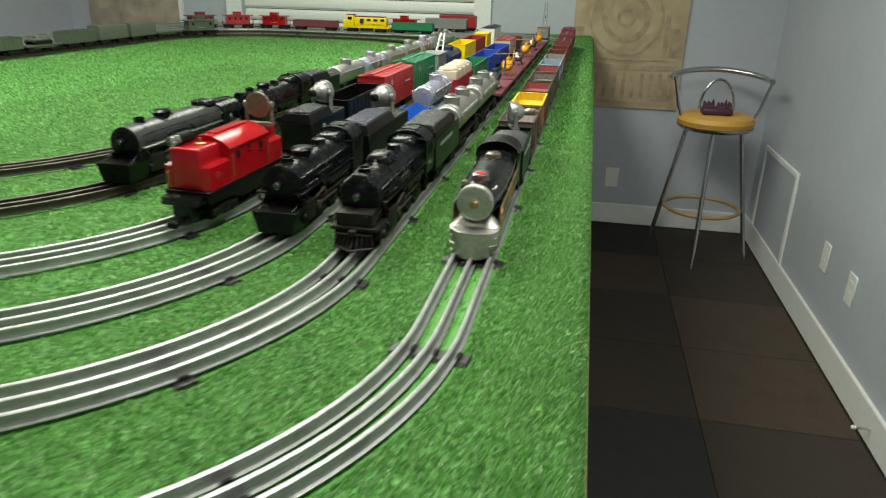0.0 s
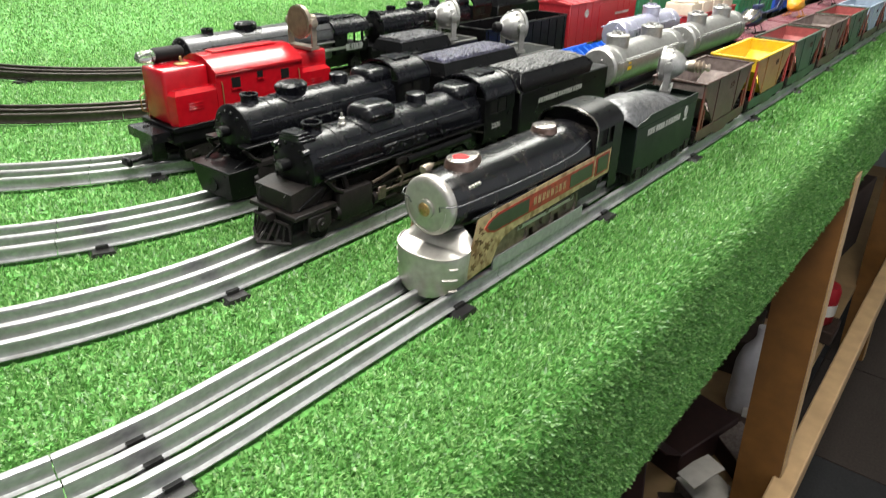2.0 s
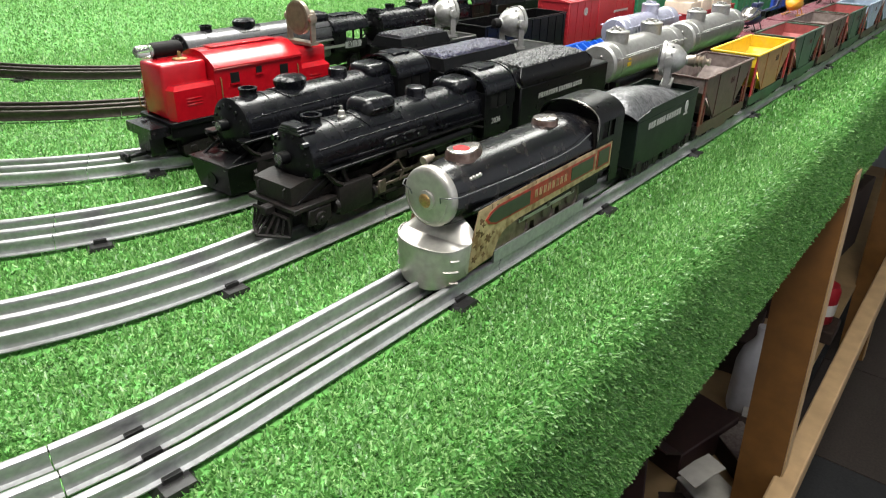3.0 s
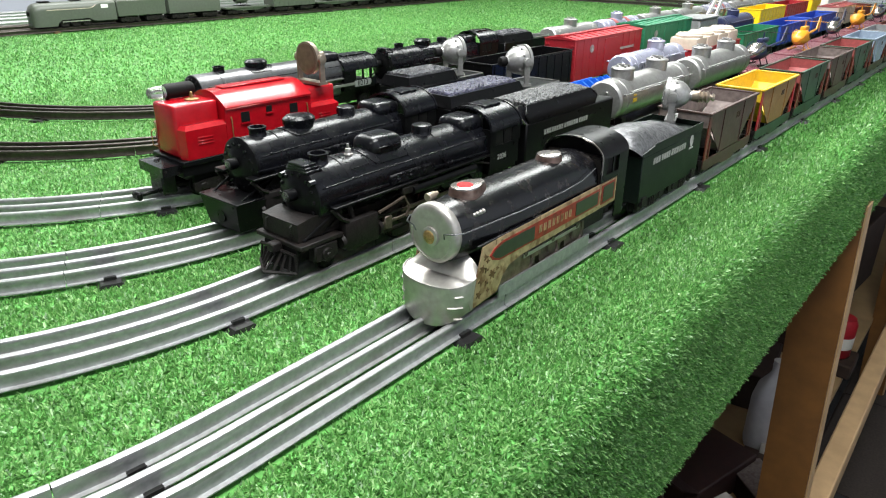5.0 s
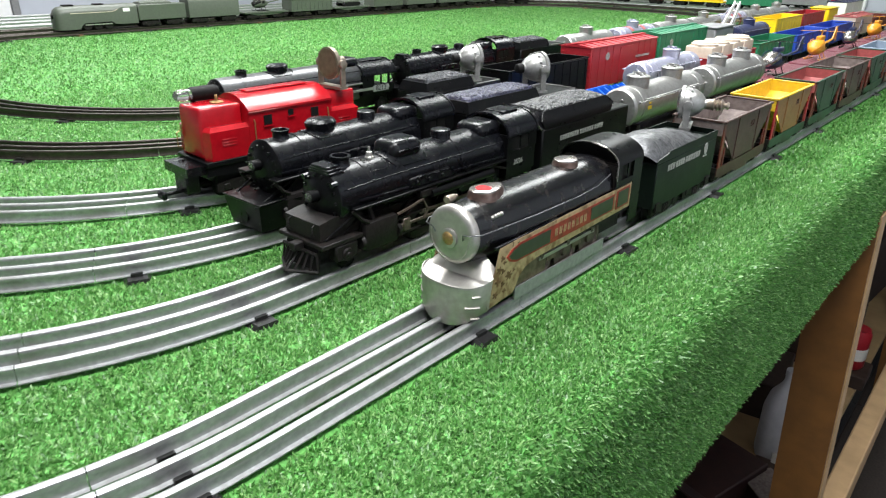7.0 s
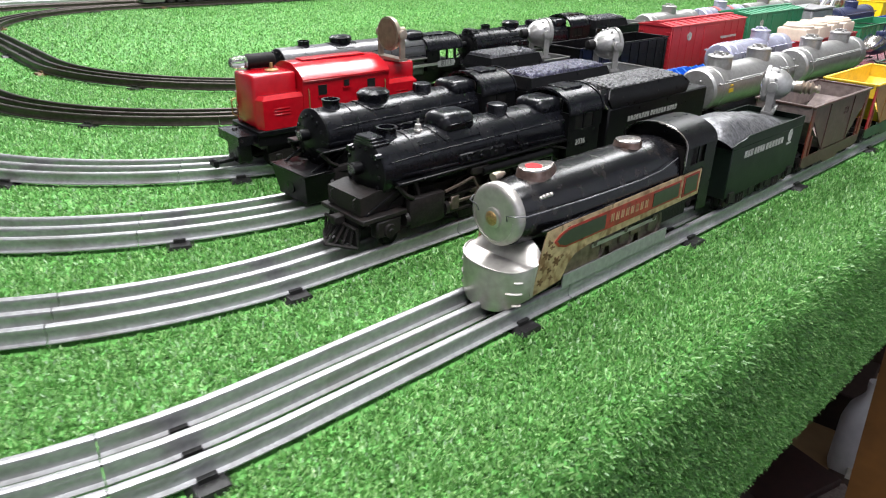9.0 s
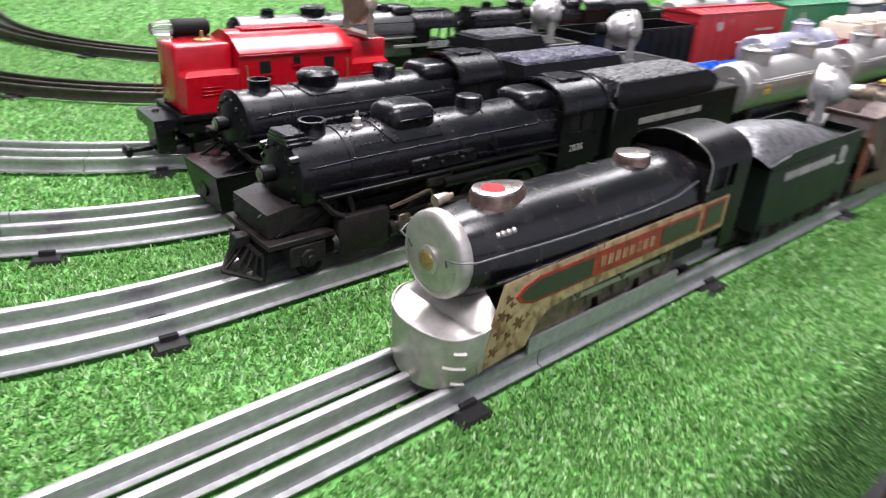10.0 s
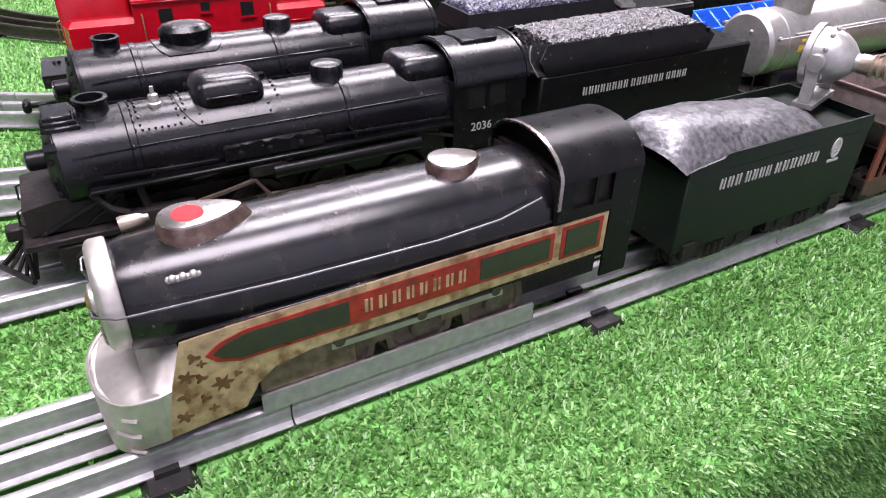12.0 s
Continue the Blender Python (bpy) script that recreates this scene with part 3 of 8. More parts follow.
# ---- track ----
def rail_mesh(key, off, d0, d1):
    """A tubular rail: round head on a thin web with a flat foot."""
    half = [(0.0044, 0.0), (0.0044, 0.0006), (0.002, 0.0011), (0.0014, 0.0024), (0.0014, 0.0056), (0.0019, 0.0066), (0.0022, 0.0077), (0.0019, 0.0089), (0.0011, 0.0095)]
    sec = half + [(0.0, 0.0097)] + [(-a, b) for a, b in half[::-1]]
    bm = B()
    secs = []
    n = max(2, int((d1 - d0) / 0.02))
    for i in range(n + 1):
        x, y, h = at_length(key, d0 + (d1 - d0) * i / n)
        nx, ny = math.sin(h), -math.cos(h)
        secs.append([(x + nx * (off + a), y + ny * (off + a), ZR - 0.0097 + b) for a, b in sec])
    loft(bm, secs, True, True)
    return bm


tie_bm = B()
loft(tie_bm, [[(-0.0305, -0.0105, -0.0015), (0.0305, -0.0105, -0.0015), (0.0305, 0.0105, -0.0015), (-0.0305, 0.0105, -0.0015)],
              [(-0.0295, -0.0065, 0.0034), (0.0295, -0.0065, 0.0034), (0.0295, 0.0065, 0.0034), (-0.0295, 0.0065, 0.0034)]], True, False)
for off in (-0.0175, 0, 0.0175):
    for s in (-1, 1):
        box(tie_bm, off + s * 0.0045 - 0.0012, off + s * 0.0045 + 0.0012, -0.004, 0.004, 0.0035, 0.0058)
tie_me = {}
base_me = mesh_of("tie", tie_bm)
for k, mm in (("tie", "tie"), ("brown", "tie_brown")):
    me = base_me.copy()
    me.materials.append(M[mm])
    tie_me[k] = me
SEC = 0.18
for key in LOOPS:
    tr = thing("track", "three-rail tubular toy train track in grey tinned steel", "train track", "loops of toy track")
    total = ALONG[key][-1][0]
    n = int(total / SEC)
    joint = {"A": length_at("A", -0.215), "B": length_at("B", -0.2), "C": length_at("C", -0.12)}.get(key, 0.11)
    for off in (-0.0175, 0.0, 0.0175):
        m_ = int(total / 0.254)
        for j in range(m_):
            a, b = joint + j * total / m_ + 0.0003, joint + (j + 1) * total / m_ - 0.0003
            part("rail", rail_mesh(key, off, a, b), M["rail_dark" if key in "EF" else "steel"], tr)
            pin = B()
            pipe(pin, [(p[0] + off * math.sin(p[2]), p[1] - off * math.cos(p[2]), ZR - 0.002) for p in (at_length(key, b - 0.002), at_length(key, b + 0.0026))], 0.0012, 6)
            part("rail_pin", pin, M["soot"], tr)
    start = {"A": length_at("A", 0.0), "B": length_at("B", -0.076)}.get(key, 0.05)
    for i in range(n):
        x, y, h = at_length(key, start + i * total / n)
        ob = new("tie", tie_me["brown" if key == "F" and i % 3 == 0 else "tie"])
        ob.parent = tr
        ob.matrix_basis = pose(x, y, ZR - 0.0097 - 0.0035, 0, 0, math.degrees(h) - 90)


# ---- running gear shared by the trains ----
CACHE = {}


def shared(name, key, make, material, parent, m=None, label=""):
    """An object on a mesh that alike parts share."""
    if key not in CACHE:
        CACHE[key] = mesh_of(name, make())
        CACHE[key].materials.append(material)
    ob = new(name, CACHE[key])
    ob.parent = parent
    if m is not None:
        ob.matrix_basis = m
    if label:
        ob["label"] = label
    return ob


def wheel_bm(r=0.009, w=0.005):
    bm = B()
    spun(bm, (0, 0, 0), (1, 0, 0), [(-w / 2, r + 0.0015), (-w / 2 + 0.001, r + 0.0015), (-w / 2 + 0.0012, r), (w / 2, r * 0.97), (w / 2, r * 0.8), (w / 2 - 0.001, r * 0.75), (w / 2 - 0.001, r * 0.3), (w / 2 + 0.0005, r * 0.25)], 16)
    return bm


def driver_bm(r=0.0155, w=0.005):
    bm = wheel_bm(r, w)
    box(bm, w / 2 - 0.001, w / 2 + 0.0008, -r * 0.7, r * 0.7, -r * 0.8, -r * 0.45, 0.0004)
    spun(bm, (w / 2, 0, r * 0.45), (1, 0, 0), [(0, 0.0022), (0.002, 0.0022)], 8)
    return bm


def truck_bm():
    bm = B()
    for s in (-1, 1):
        x = s * 0.0215
        prism_x(bm, [(-0.026, 0.006), (-0.02, 0.0035), (-0.012, 0.006), (-0.006, 0.0025), (0.006, 0.0025), (0.012, 0.006), (0.02, 0.0035), (0.026, 0.006), (0.026, 0.012), (0.01, 0.0145), (-0.01, 0.0145), (-0.026, 0.012)], x - 0.0012, x + 0.0012)
        for y in (-0.017, 0.017):
            box(bm, x + s * 0.0005 - 0.0015, x + s * 0.0005 + 0.0015, y - 0.003, y + 0.003, 0.006, 0.0115, 0.0006)
        for y in (-0.004, 0, 0.004):
            spun(bm, (x + s * 0.0012, y, 0.004), (0, 0, 1), [(0, 0.0014), (0.007, 0.0014)], 6)
    box(bm, -0.021, 0.021, -0.005, 0.005, 0.008, 0.013, 0.001)
    for y in (-0.017, 0.017):
        rod(bm, (-0.021, y, 0.009), (0.021, y, 0.009), 0.0015, 6)
    box(bm, -0.003, 0.003, -0.042, 0.0, 0.0065, 0.0095, 0.0008)
    box(bm, -0.005, 0.005, -0.046, -0.04, 0.004, 0.0105, 0.001)
    return bm


def truck(parent, y, flip=False, material="chassis"):
    t = shared("truck", ("truck", material), truck_bm, M[material], parent, pose(0, y, 0, 0, 0, 180 if flip else 0))
    for sx in (-1, 1):
        for wy in (-0.017, 0.017):
            shared("wheel", "wheel", wheel_bm, M["soot"], t, pose(sx * 0.0165, wy, 0.009, 0, 0, 0 if sx > 0 else 180))
    return t


def trucks(parent, length, material="chassis", inset=0.034):
    truck(parent, -length / 2 + inset, False, material)
    truck(parent, length / 2 - inset, True, material)


def bars(parent, x, y0, z, widths, h, material, gap=0.3, name="lettering", slope=0.0, side=1):
    """Plain bars in place of words on a side that faces +x."""
    y = y0
    for w in widths:
        bm = B()
        n = max(1, round(w / (h * 0.95)))
        for k in range(n):
            c = w / n
            for q, e in ((0.12, 0.28), (0.56, 0.7)):
                box(bm, x - 0.0003, x + 0.0002, y + c * (k + q), y + c * (k + e), z - h / 2, z + h / 2)
        part(name, bm, material, parent)
        y += w + gap * h


def coal_bm(x0, x1, y0, y1, z0, top, seed, nx=30, ny=90, lump=0.0008, crown=0.004):
    """A heap of coal: a lumpy crowned sheet with its skirts."""
    rng = random.Random(seed)
    bm = B()
    grid = []
    for j in range(ny + 1):
        row = []
        for i in range(nx + 1):
            u, v = i / nx, j / ny
            e = 1 - (2 * u - 1) ** 2
            f = min(1, 6 * min(v, 1 - v) + 0.25)
            edge = i in (0, nx) or j in (0, ny)
            z = z0 if edge else top - crown * (1 - e) * f - crown * (1 - f) + rng.uniform(-lump, lump)
            row.append(bm.verts.new((x0 + (x1 - x0) * u + (0 if edge else rng.uniform(-0.4, 0.4) * lump), y0 + (y1 - y0) * v + (0 if edge else rng.uniform(-0.4, 0.4) * lump), z)))
        grid.append(row)
    for j in range(ny):
        for i in range(nx):
            bm.faces.new((grid[j][i], grid[j][i + 1], grid[j + 1][i + 1], grid[j + 1][i]))
    return bm


def arch(hw, z0, z1, top, n=10, inset=0.0):
    """A section with upright sides and a rounded top."""
    hw -= inset
    pts = [(hw, z0), (hw, z1)]
    pts += [(hw * math.cos(math.pi * i / n), z1 + (top - inset - z1) * math.sin(math.pi * i / n)) for i in range(1, n)]
    return pts + [(-hw, z1), (-hw, z0)]


def arch_shell(bm, hw, z0, z1, top, y0, y1, t=0.001, n=12):
    o, i = arch(hw, z0, z1, top, n), arch(hw, z0, z1, top, n, t)
    sec = o + i[::-1]
    a = [bm.verts.new((x, y0, z)) for x, z in sec]
    b = [bm.verts.new((x, y1, z)) for x, z in sec]
    k = len(sec)
    for j in range(k):
        bm.faces.new((a[j], a[(j + 1) % k], b[(j + 1) % k], b[j]))
    m = len(o)
    for j in range(m - 1):
        for vs in (a, b):
            bm.faces.new((vs[j], vs[j + 1], vs[k - 2 - j], vs[k - 1 - j]))


def lamp(parent, at, facing, r=0.0135, material="silver", lens="glass", screw=False, dish=False, name="searchlight", label="silver searchlight on a forked bracket"):
    """A searchlight head on a forked bracket, under a tender or engine."""
    at, f = Vector(at), Vector((*facing, 0)).normalized()
    side = Vector((-f.y, f.x, 0))
    bm = B()
    if dish:
        spun(bm, at + f * r * 0.3, -f, [(0, r * 0.97), (0, r * 1.05), (r * 0.28, r * 1.05), (r * 0.34, r * 0.95), (r * 0.4, r * 0.45), (r * 0.55, r * 0.36), (r * 1.3, r * 0.36), (r * 1.36, r * 0.2)], 28)
    else:
        spun(bm, at + f * r * 0.55, -f, [(0, r * 0.92), (0, r * 1.08), (r * 0.22, r * 1.08), (r * 0.24, r * 0.99), (r * 0.6, r * 0.97), (r * 0.95, r * 0.86), (r * 1.25, r * 0.66), (r * 1.45, r * 0.42), (r * 1.52, r * 0.33), (r * 1.75, r * 0.3)], 24)
    for i in range(0 if dish else 5):
        a = math.pi * (0.15 + 0.175 * i)
        q = at - f * 0.1 * r + side * math.cos(a) * r * 0.98 + Vector((0, 0, math.sin(a) * r * 0.98))
        ball(bm, q, r * 0.09, 6, 4)
    body = part(name, bm, M[material], parent, label)
    bm = B()
    k = -0.15 if dish else 0.12
    spun(bm, at + f * r * (0.34 if dish else 0.58), f, [(0, r * 0.93), (r * k, r * 0.7), (r * k * 1.5, r * 0.3), (r * k * 1.55, 0.0001)], 18)
    part("lens", bm, M[lens], body)
    bm = B()
    for s in (-1, 1):
        p = at + side * s * r * 1.1
        loft(bm, [[p + f * a * r * 0.2 + side * b * r * 0.06 + Vector((0, 0, z)) for a, b in ((-1, -1), (1, -1), (1, 1), (-1, 1))] for z in (r * 0.25, -r * 1.55)], True, False)
        spun(bm, p - side * s * r * 0.15, side * s, [(0, r * 0.3), (r * 0.3, r * 0.3), (r * 0.34, r * 0.15)], 10)
    loft(bm, [[at + f * a * r * 0.35 + side * b * r * 1.2 + Vector((0, 0, z)) for a, b in ((-1, -1), (1, -1), (1, 1), (-1, 1))] for z in (-r * 1.45, -r * 1.62)], True, False)
    part("bracket", bm, M[material], body)
    if screw:
        bm = B()
        p = at - f * r * 1.1
        spun(bm, p, -f, [(0, r * 0.35), (r * 0.18, r * 0.35), (r * 0.45, r * 0.3), (r * 0.5, r * 0.14)] if screw == "plain" else [(0, r * 0.35), (r * 0.3, r * 0.35)] + [(r * (0.3 + 0.12 * i), r * (0.42 if i % 2 else 0.28)) for i in range(1, 7)] + [(r * 1.06, r * 0.2), (r * 1.2, r * 0.16), (r * 1.23, r * 0.27), (r * 1.38, r * 0.2)], 12)
        part("lamp_socket", bm, M["soot" if screw == "plain" else "tarnish"], body, "short black bulb holder" if screw == "plain" else "threaded bulb base")
    return body


# ---- the streamlined tinplate engine ----
def streamlined_engine():
    e = thing("streamlined_locomotive", "black tinplate streamlined toy locomotive with dull silver nose", "toy locomotive", "engines at the head of the trains")
    # nose cowl: a U in plan, open at the top
    bm = B()
    n = 22
    plan = lambda a, k: (0.0242 * k * math.cos(a), 0.004 - 0.0185 * k * math.sin(a) ** 0.8 if math.sin(a) > 0 else 0.004)
    rings = []
    for f, k, inside in ((0.0, 0.955, 0), (0.05, 0.975, 0), (0.5, 0.99, 0), (0.93, 1.0, 0), (0.985, 0.995, 0), (1.0, 0.98, 0), (0.985, 0.965, 0), (0.86, 0.955, 1)):
        row = []
        for i in range(n + 1):
            a = math.pi * i / n
            x, y = plan(a, k)
            back = abs(math.cos(a)) ** 10
            cut = 0.009 * abs(math.cos(a)) ** 3 * (1 - f)
            top = 0.0228 + 0.002 * back
            z = -0.0035 + (top + 0.0035) * f if not inside else 0.0216 + 0.002 * back
            row.append(bm.verts.new((x, y, z + cut)))
        rings.append(row)
    for a, b in zip(rings, rings[1:]):
        for i in range(n):
            bm.faces.new((a[i], a[i + 1], b[i + 1], b[i])).smooth = True
    bm.faces.new(rings[-1])
    # the deck behind the rim, a ramp that sweeps up and back to the boiler and the skirts
    secs = []
    for y, edge, mid, low in ((-0.0128, 0.0222, 0.0219, 0.018), (-0.009, 0.0222, 0.0214, 0.018), (-0.0045, 0.0226, 0.0214, 0.018), (-0.001, 0.0234, 0.0226, 0.018), (0.002, 0.0243, 0.0262, 0.0062), (0.0055, 0.0248, 0.0325, 0.0068), (0.0088, 0.0256, 0.0372, 0.012), (0.0125, 0.0265, 0.0395, 0.02)):
        hw = (0.0241 if y < 0.004 else 0.0234) if y >= 0 else 0.0236 * (1 - ((0.004 - y) / 0.0185) ** 2) ** 0.5
        secs.append([(hw * u, y, mid + (edge - mid) * abs(u) ** 2) for u in (k / 8 - 1 for k in range(17))] + [(hw, y, low), (-hw, y, low)])
    loft(bm, secs)
    nose = part("nose_cowl", bm, M["nickel"], e, "rounded dull silver nose cowl with raised ribs")
    bm = B()
    pipe(bm, [(*plan(math.pi * i / 24, 0.985), 0.0228 + 0.002 * abs(math.cos(math.pi * i / 24)) ** 10) for i in range(25)], 0.0006, 6)
    part("rim", bm, M["nickel"], nose)
    for zz, ln in ((0.0172, 0.26), (0.0102, 0.46), (0.003, 0.28)):
        for s in (0, 1):
            pts = []
            for i in range(7):
                a = 0.35 + ln * i / 6
                a = math.pi - a if s else a
                x, y = plan(a, 1.0 if zz > 0.016 else 0.993 if zz > 0.009 else 0.98)
                pts.append((x * 1.002, y, zz))
            bm = B()
            pipe(bm, pts, 0.0007, 5)
            part("rib", bm, M["nickel"], nose)
    # the front disc and lamp
    bm = B()
    spun(bm, (0, -0.0055, 0.05), (0, 1, 0), [(0, 0.0001), (0, 0.0138), (0.0003, 0.0156), (0.0011, 0.0171), (0.0022, 0.0177), (0.0058, 0.0178), (0.0066, 0.0173), (0.0068, 0.0158)], 56)
    disc = part("front_disc", bm, M["nickel"], e, "round dull silver smokebox front")
    bm = B()
    spun(bm, (0, -0.0055, 0.0488), (0, -1, 0), [(0, 0.0058), (0.0014, 0.0058), (0.0018, 0.0047)], 20)
    ring_ = part("lamp_rim", bm, M["nickel"], disc)
    bm = B()
    spun(bm, (0, -0.0055, 0.0488), (0, -1, 0), [(0, 0.0044), (0.0016, 0.0044), (0.0024, 0.0036), (0.003, 0.0018), (0.0031, 0.0001)], 16)
    part("headlamp", bm, M["brass"], disc, "small brass headlamp")
    # the disc's embossed lower arc, added as a thin bar
    bm = B()
    pipe(bm, [(0.0142 * math.cos(a), -0.0058, 0.0495 + 0.0142 * math.sin(a)) for a in (math.pi * (0.95 + 1.05 * i / 20) for i in range(21))], 0.0004, 6)
    part("embossed_arc", bm, M["nickel"], disc, "thin embossed arc round the disc")
    # boiler
    bm = B()
    secs = []
    for y, hw, top, c in ((0.0005, 0.0158, 0.0645, 0.048), (0.006, 0.0176, 0.066, 0.0475), (0.03, 0.0205, 0.067, 0.0462), (0.08, 0.0212, 0.0672, 0.0455), (0.12, 0.0214, 0.0672, 0.0455), (0.15, 0.0216, 0.0672, 0.0455)):
        s = []
        for i in range(32):
            a = 2 * math.pi * i / 32
            r = abs(math.cos(a)) ** 2.4 + abs(math.sin(a)) ** 2.4
            r = r ** (-1 / 2.4)
            s.append((hw * r * math.cos(a), y, c + (top - c if math.sin(a) > 0 else 0.016) * r * math.sin(a)))
        secs.append(s)
    loft(bm, secs)
    part("boiler", bm, M["black_gloss"], e, "glossy scuffed black boiler")
    for s in (-1, 1):
        bm = B()
        pipe(bm, [(s * 0.0105, -0.0062, 0.05), (s * 0.0112, -0.0075, 0.0535), (s * 0.0165, -0.0072, 0.0545), (s * 0.0205, -0.001, 0.0545), (s * 0.0225, 0.05, 0.0535), (s * 0.0228, 0.1, 0.053), (s * 0.0228, 0.125, 0.0545), (s * 0.022, 0.143, 0.0585)], 0.00042, 6)
        part("handrail", bm, M["graphite"], e, "thin dull handrail wire")
        bm = B()
        box(bm, s * 0.0222 - 0.0009, s * 0.0222 + 0.0009, 0.009, 0.15, 0.0432, 0.0442, 0.0003)
        part("running_board", bm, M["black_gloss"], e)
    # lithographed skirts
    for s in (-1, 1):
        x = s * 0.0236
        x0, x1 = sorted((x, x - s * 0.0008))
        bm = B()
        prism_x(bm, [(0.0036, 0.0065), (0.0282, 0.009), (0.0305, 0.0125), (0.0335, 0.0175), (0.0395, 0.0222), (0.052, 0.0245), (0.176, 0.027), (0.176, 0.0455), (0.03, 0.0435), (0.0128, 0.0425), (0.0078, 0.026)], x0, x1)
        sk = part("side_skirt", bm, M["cream"], e, "worn cream and brown lithographed side skirt")
        q0, q1 = sorted((x, x + s * 0.00035))
        bm = B()
        prism_x(bm, [(0.019, 0.035), (0.022, 0.0317), (0.029, 0.0293), (0.15, 0.0302), (0.15, 0.0425), (0.032, 0.0408), (0.0235, 0.0385)], q0, q1)
        part("stripe", bm, M["red_litho"], sk, "red lithographed stripe")
        w0, w1 = sorted((x, x + s * 0.0006))
        for poly in ([(0.0212, 0.035), (0.024, 0.0325), (0.0295, 0.0306), (0.066, 0.0309), (0.066, 0.0398), (0.033, 0.0395), (0.025, 0.0375)], [(0.117, 0.0313), (0.148, 0.0316), (0.148, 0.0411), (0.117, 0.0406)]):
            bm = B()
            prism_x(bm, poly, w0, w1)
            part("panel", bm, M["green_litho"], sk)
        bm = B()
        prism_x(bm, [(0.1535, 0.0292), (0.1735, 0.0297), (0.1735, 0.0442), (0.1535, 0.0437)], q0, q1)
        part("stripe", bm, M["red_litho"], sk)
        bm = B()
        prism_x(bm, [(0.1555, 0.0308), (0.1715, 0.0312), (0.1715, 0.0428), (0.1555, 0.0424)], w0, w1)
        part("panel", bm, M["green_litho"], sk)
        for i in range(8):
            y = 0.0715 + i * 0.0052
            part("letter_bar", bx(w0, w1, y, y + 0.0012, 0.0332, 0.0384), M["cream"], sk)
            part("letter_bar", bx(w0, w1, y + 0.0021, y + 0.0029, 0.0332, 0.0384), M["cream"], sk)
        for (yy, zz, q, k) in ((0.0155, 0.0355, 0.0017, 3), (0.0175, 0.0325, 0.0012, 4), (0.0125, 0.029, 0.0021, 5), (0.0165, 0.027, 0.0016, 3), (0.0225, 0.0225, 0.0027, 6), (0.0115, 0.0215, 0.0023, 4), (0.0165, 0.0185, 0.0015, 3), (0.0095, 0.0135, 0.0021, 5), (0.0185, 0.0135, 0.0013, 4), (0.0275, 0.0245, 0.0011, 3)):
            ring_pts = [(yy + q * (1 + 0.42 * math.cos(k * a)) * math.cos(a), zz + q * (0.9 + 0.42 * math.cos(k * a + 0.6)) * math.sin(a)) for a in (2 * math.pi * i / 24 for i in range(24))]
            bm = B()
            loft(bm, [[(x - s * 0.0001, y, z) for y, z in ring_pts], [(x + s * 0.0002, y, z) for y, z in ring_pts]])
            part("ornament", bm, M["litho_brown"], sk)
    # cab
    bm = B()
    arch_shell(bm, 0.024, 0.0625, 0.063, 0.0765, 0.15, 0.19, 0.001)
    part("cab_roof", bm, M["black"], e)
    bm = B()
    o, i_ = arch(0.0244, 0.052, 0.063, 0.077, 14), arch(0.0244, 0.052, 0.063, 0.077, 14, 0.0007)
    loft(bm, [[(x, 0.1492, z) for x, z in o + i_[::-1]], [(x, 0.1508, z) for x, z in o + i_[::-1]]], False, False)
    part("cab_trim", bm, M["pewter"], e, "scuffed metal trim round the cab front")
    bm = B()
    prism(bm, arch(0.0228, 0.03, 0.0625, 0.0752, 14), 0.1565, 0.1575)
    part("cab_bulkhead", bm, M["black"], e)
    for s in (-1, 1):
        x0, x1 = sorted((s * 0.0238, s * 0.0228))
        bm = B()
        prism_x(bm, [(0.15, 0.0462), (0.1765, 0.0462), (0.1765, 0.014), (0.19, 0.014), (0.19, 0.0505), (0.15, 0.0505)], x0, x1)
        cs = part("cab_side", bm, M["black"], e)
        for a, b in ((0.15, 0.157), (0.167, 0.169), (0.176, 0.19)):
            part("window_post", bx(x0, x1, a, b, 0.0505, 0.0626), M["black"], cs)
    bm = B()
    box(bm, -0.0225, 0.0225, 0.1505, 0.1515, 0.03, 0.0625)
    box(bm, -0.012, 0.012, 0.01, 0.185, 0.006, 0.03, 0.001)
    # block added to fill the cab, so that its windows look dark
    box(bm, -0.0215, 0.0215, 0.152, 0.187, 0.03, 0.064)
    box(bm, -0.021, 0.021, 0.1, 0.18, 0.0225, 0.027)
    part("frame", bm, M["chassis"], e)
    for s in (-1, 1):
        for y in (0.063, 0.095, 0.127):
            shared("driving_wheel", "driver_a", lambda: driver_bm(0.0145), M["rod"], e, pose(s * 0.0165, y, 0.0145, 0, 0, 0 if s > 0 else 180))
        part("guard_plate", bx(s * 0.0205 - 0.0006, s * 0.0205 + 0.0006, 0.034, 0.146, 0.0005, 0.0085), M["steel"], e, "dull grey wheel guard")
        part("cylinder", bx(s * 0.0188 - 0.0012, s * 0.0188 + 0.0012, 0.0345, 0.0695, 0.0082, 0.0252, 0.0008), M["bronze"], e, "rusty brown cylinder casing")
        part("gear_plate", bx(s * 0.0186 - 0.0005, s * 0.0186 + 0.0005, 0.0725, 0.084, 0.0135, 0.0258, 0.0003), M["bronze"], e, "rusty brown gear plate")
        part("gear_plate", bx(s * 0.0186 - 0.0005, s * 0.0186 + 0.0005, 0.104, 0.116, 0.0135, 0.0258, 0.0003), M["bronze"], e, "rusty brown gear plate")
        bm = B()
        box(bm, s * 0.0203 - 0.0006, s * 0.0203 + 0.0006, 0.06, 0.13, 0.0185, 0.021)
        part("rod", bm, M["nickel"], e)
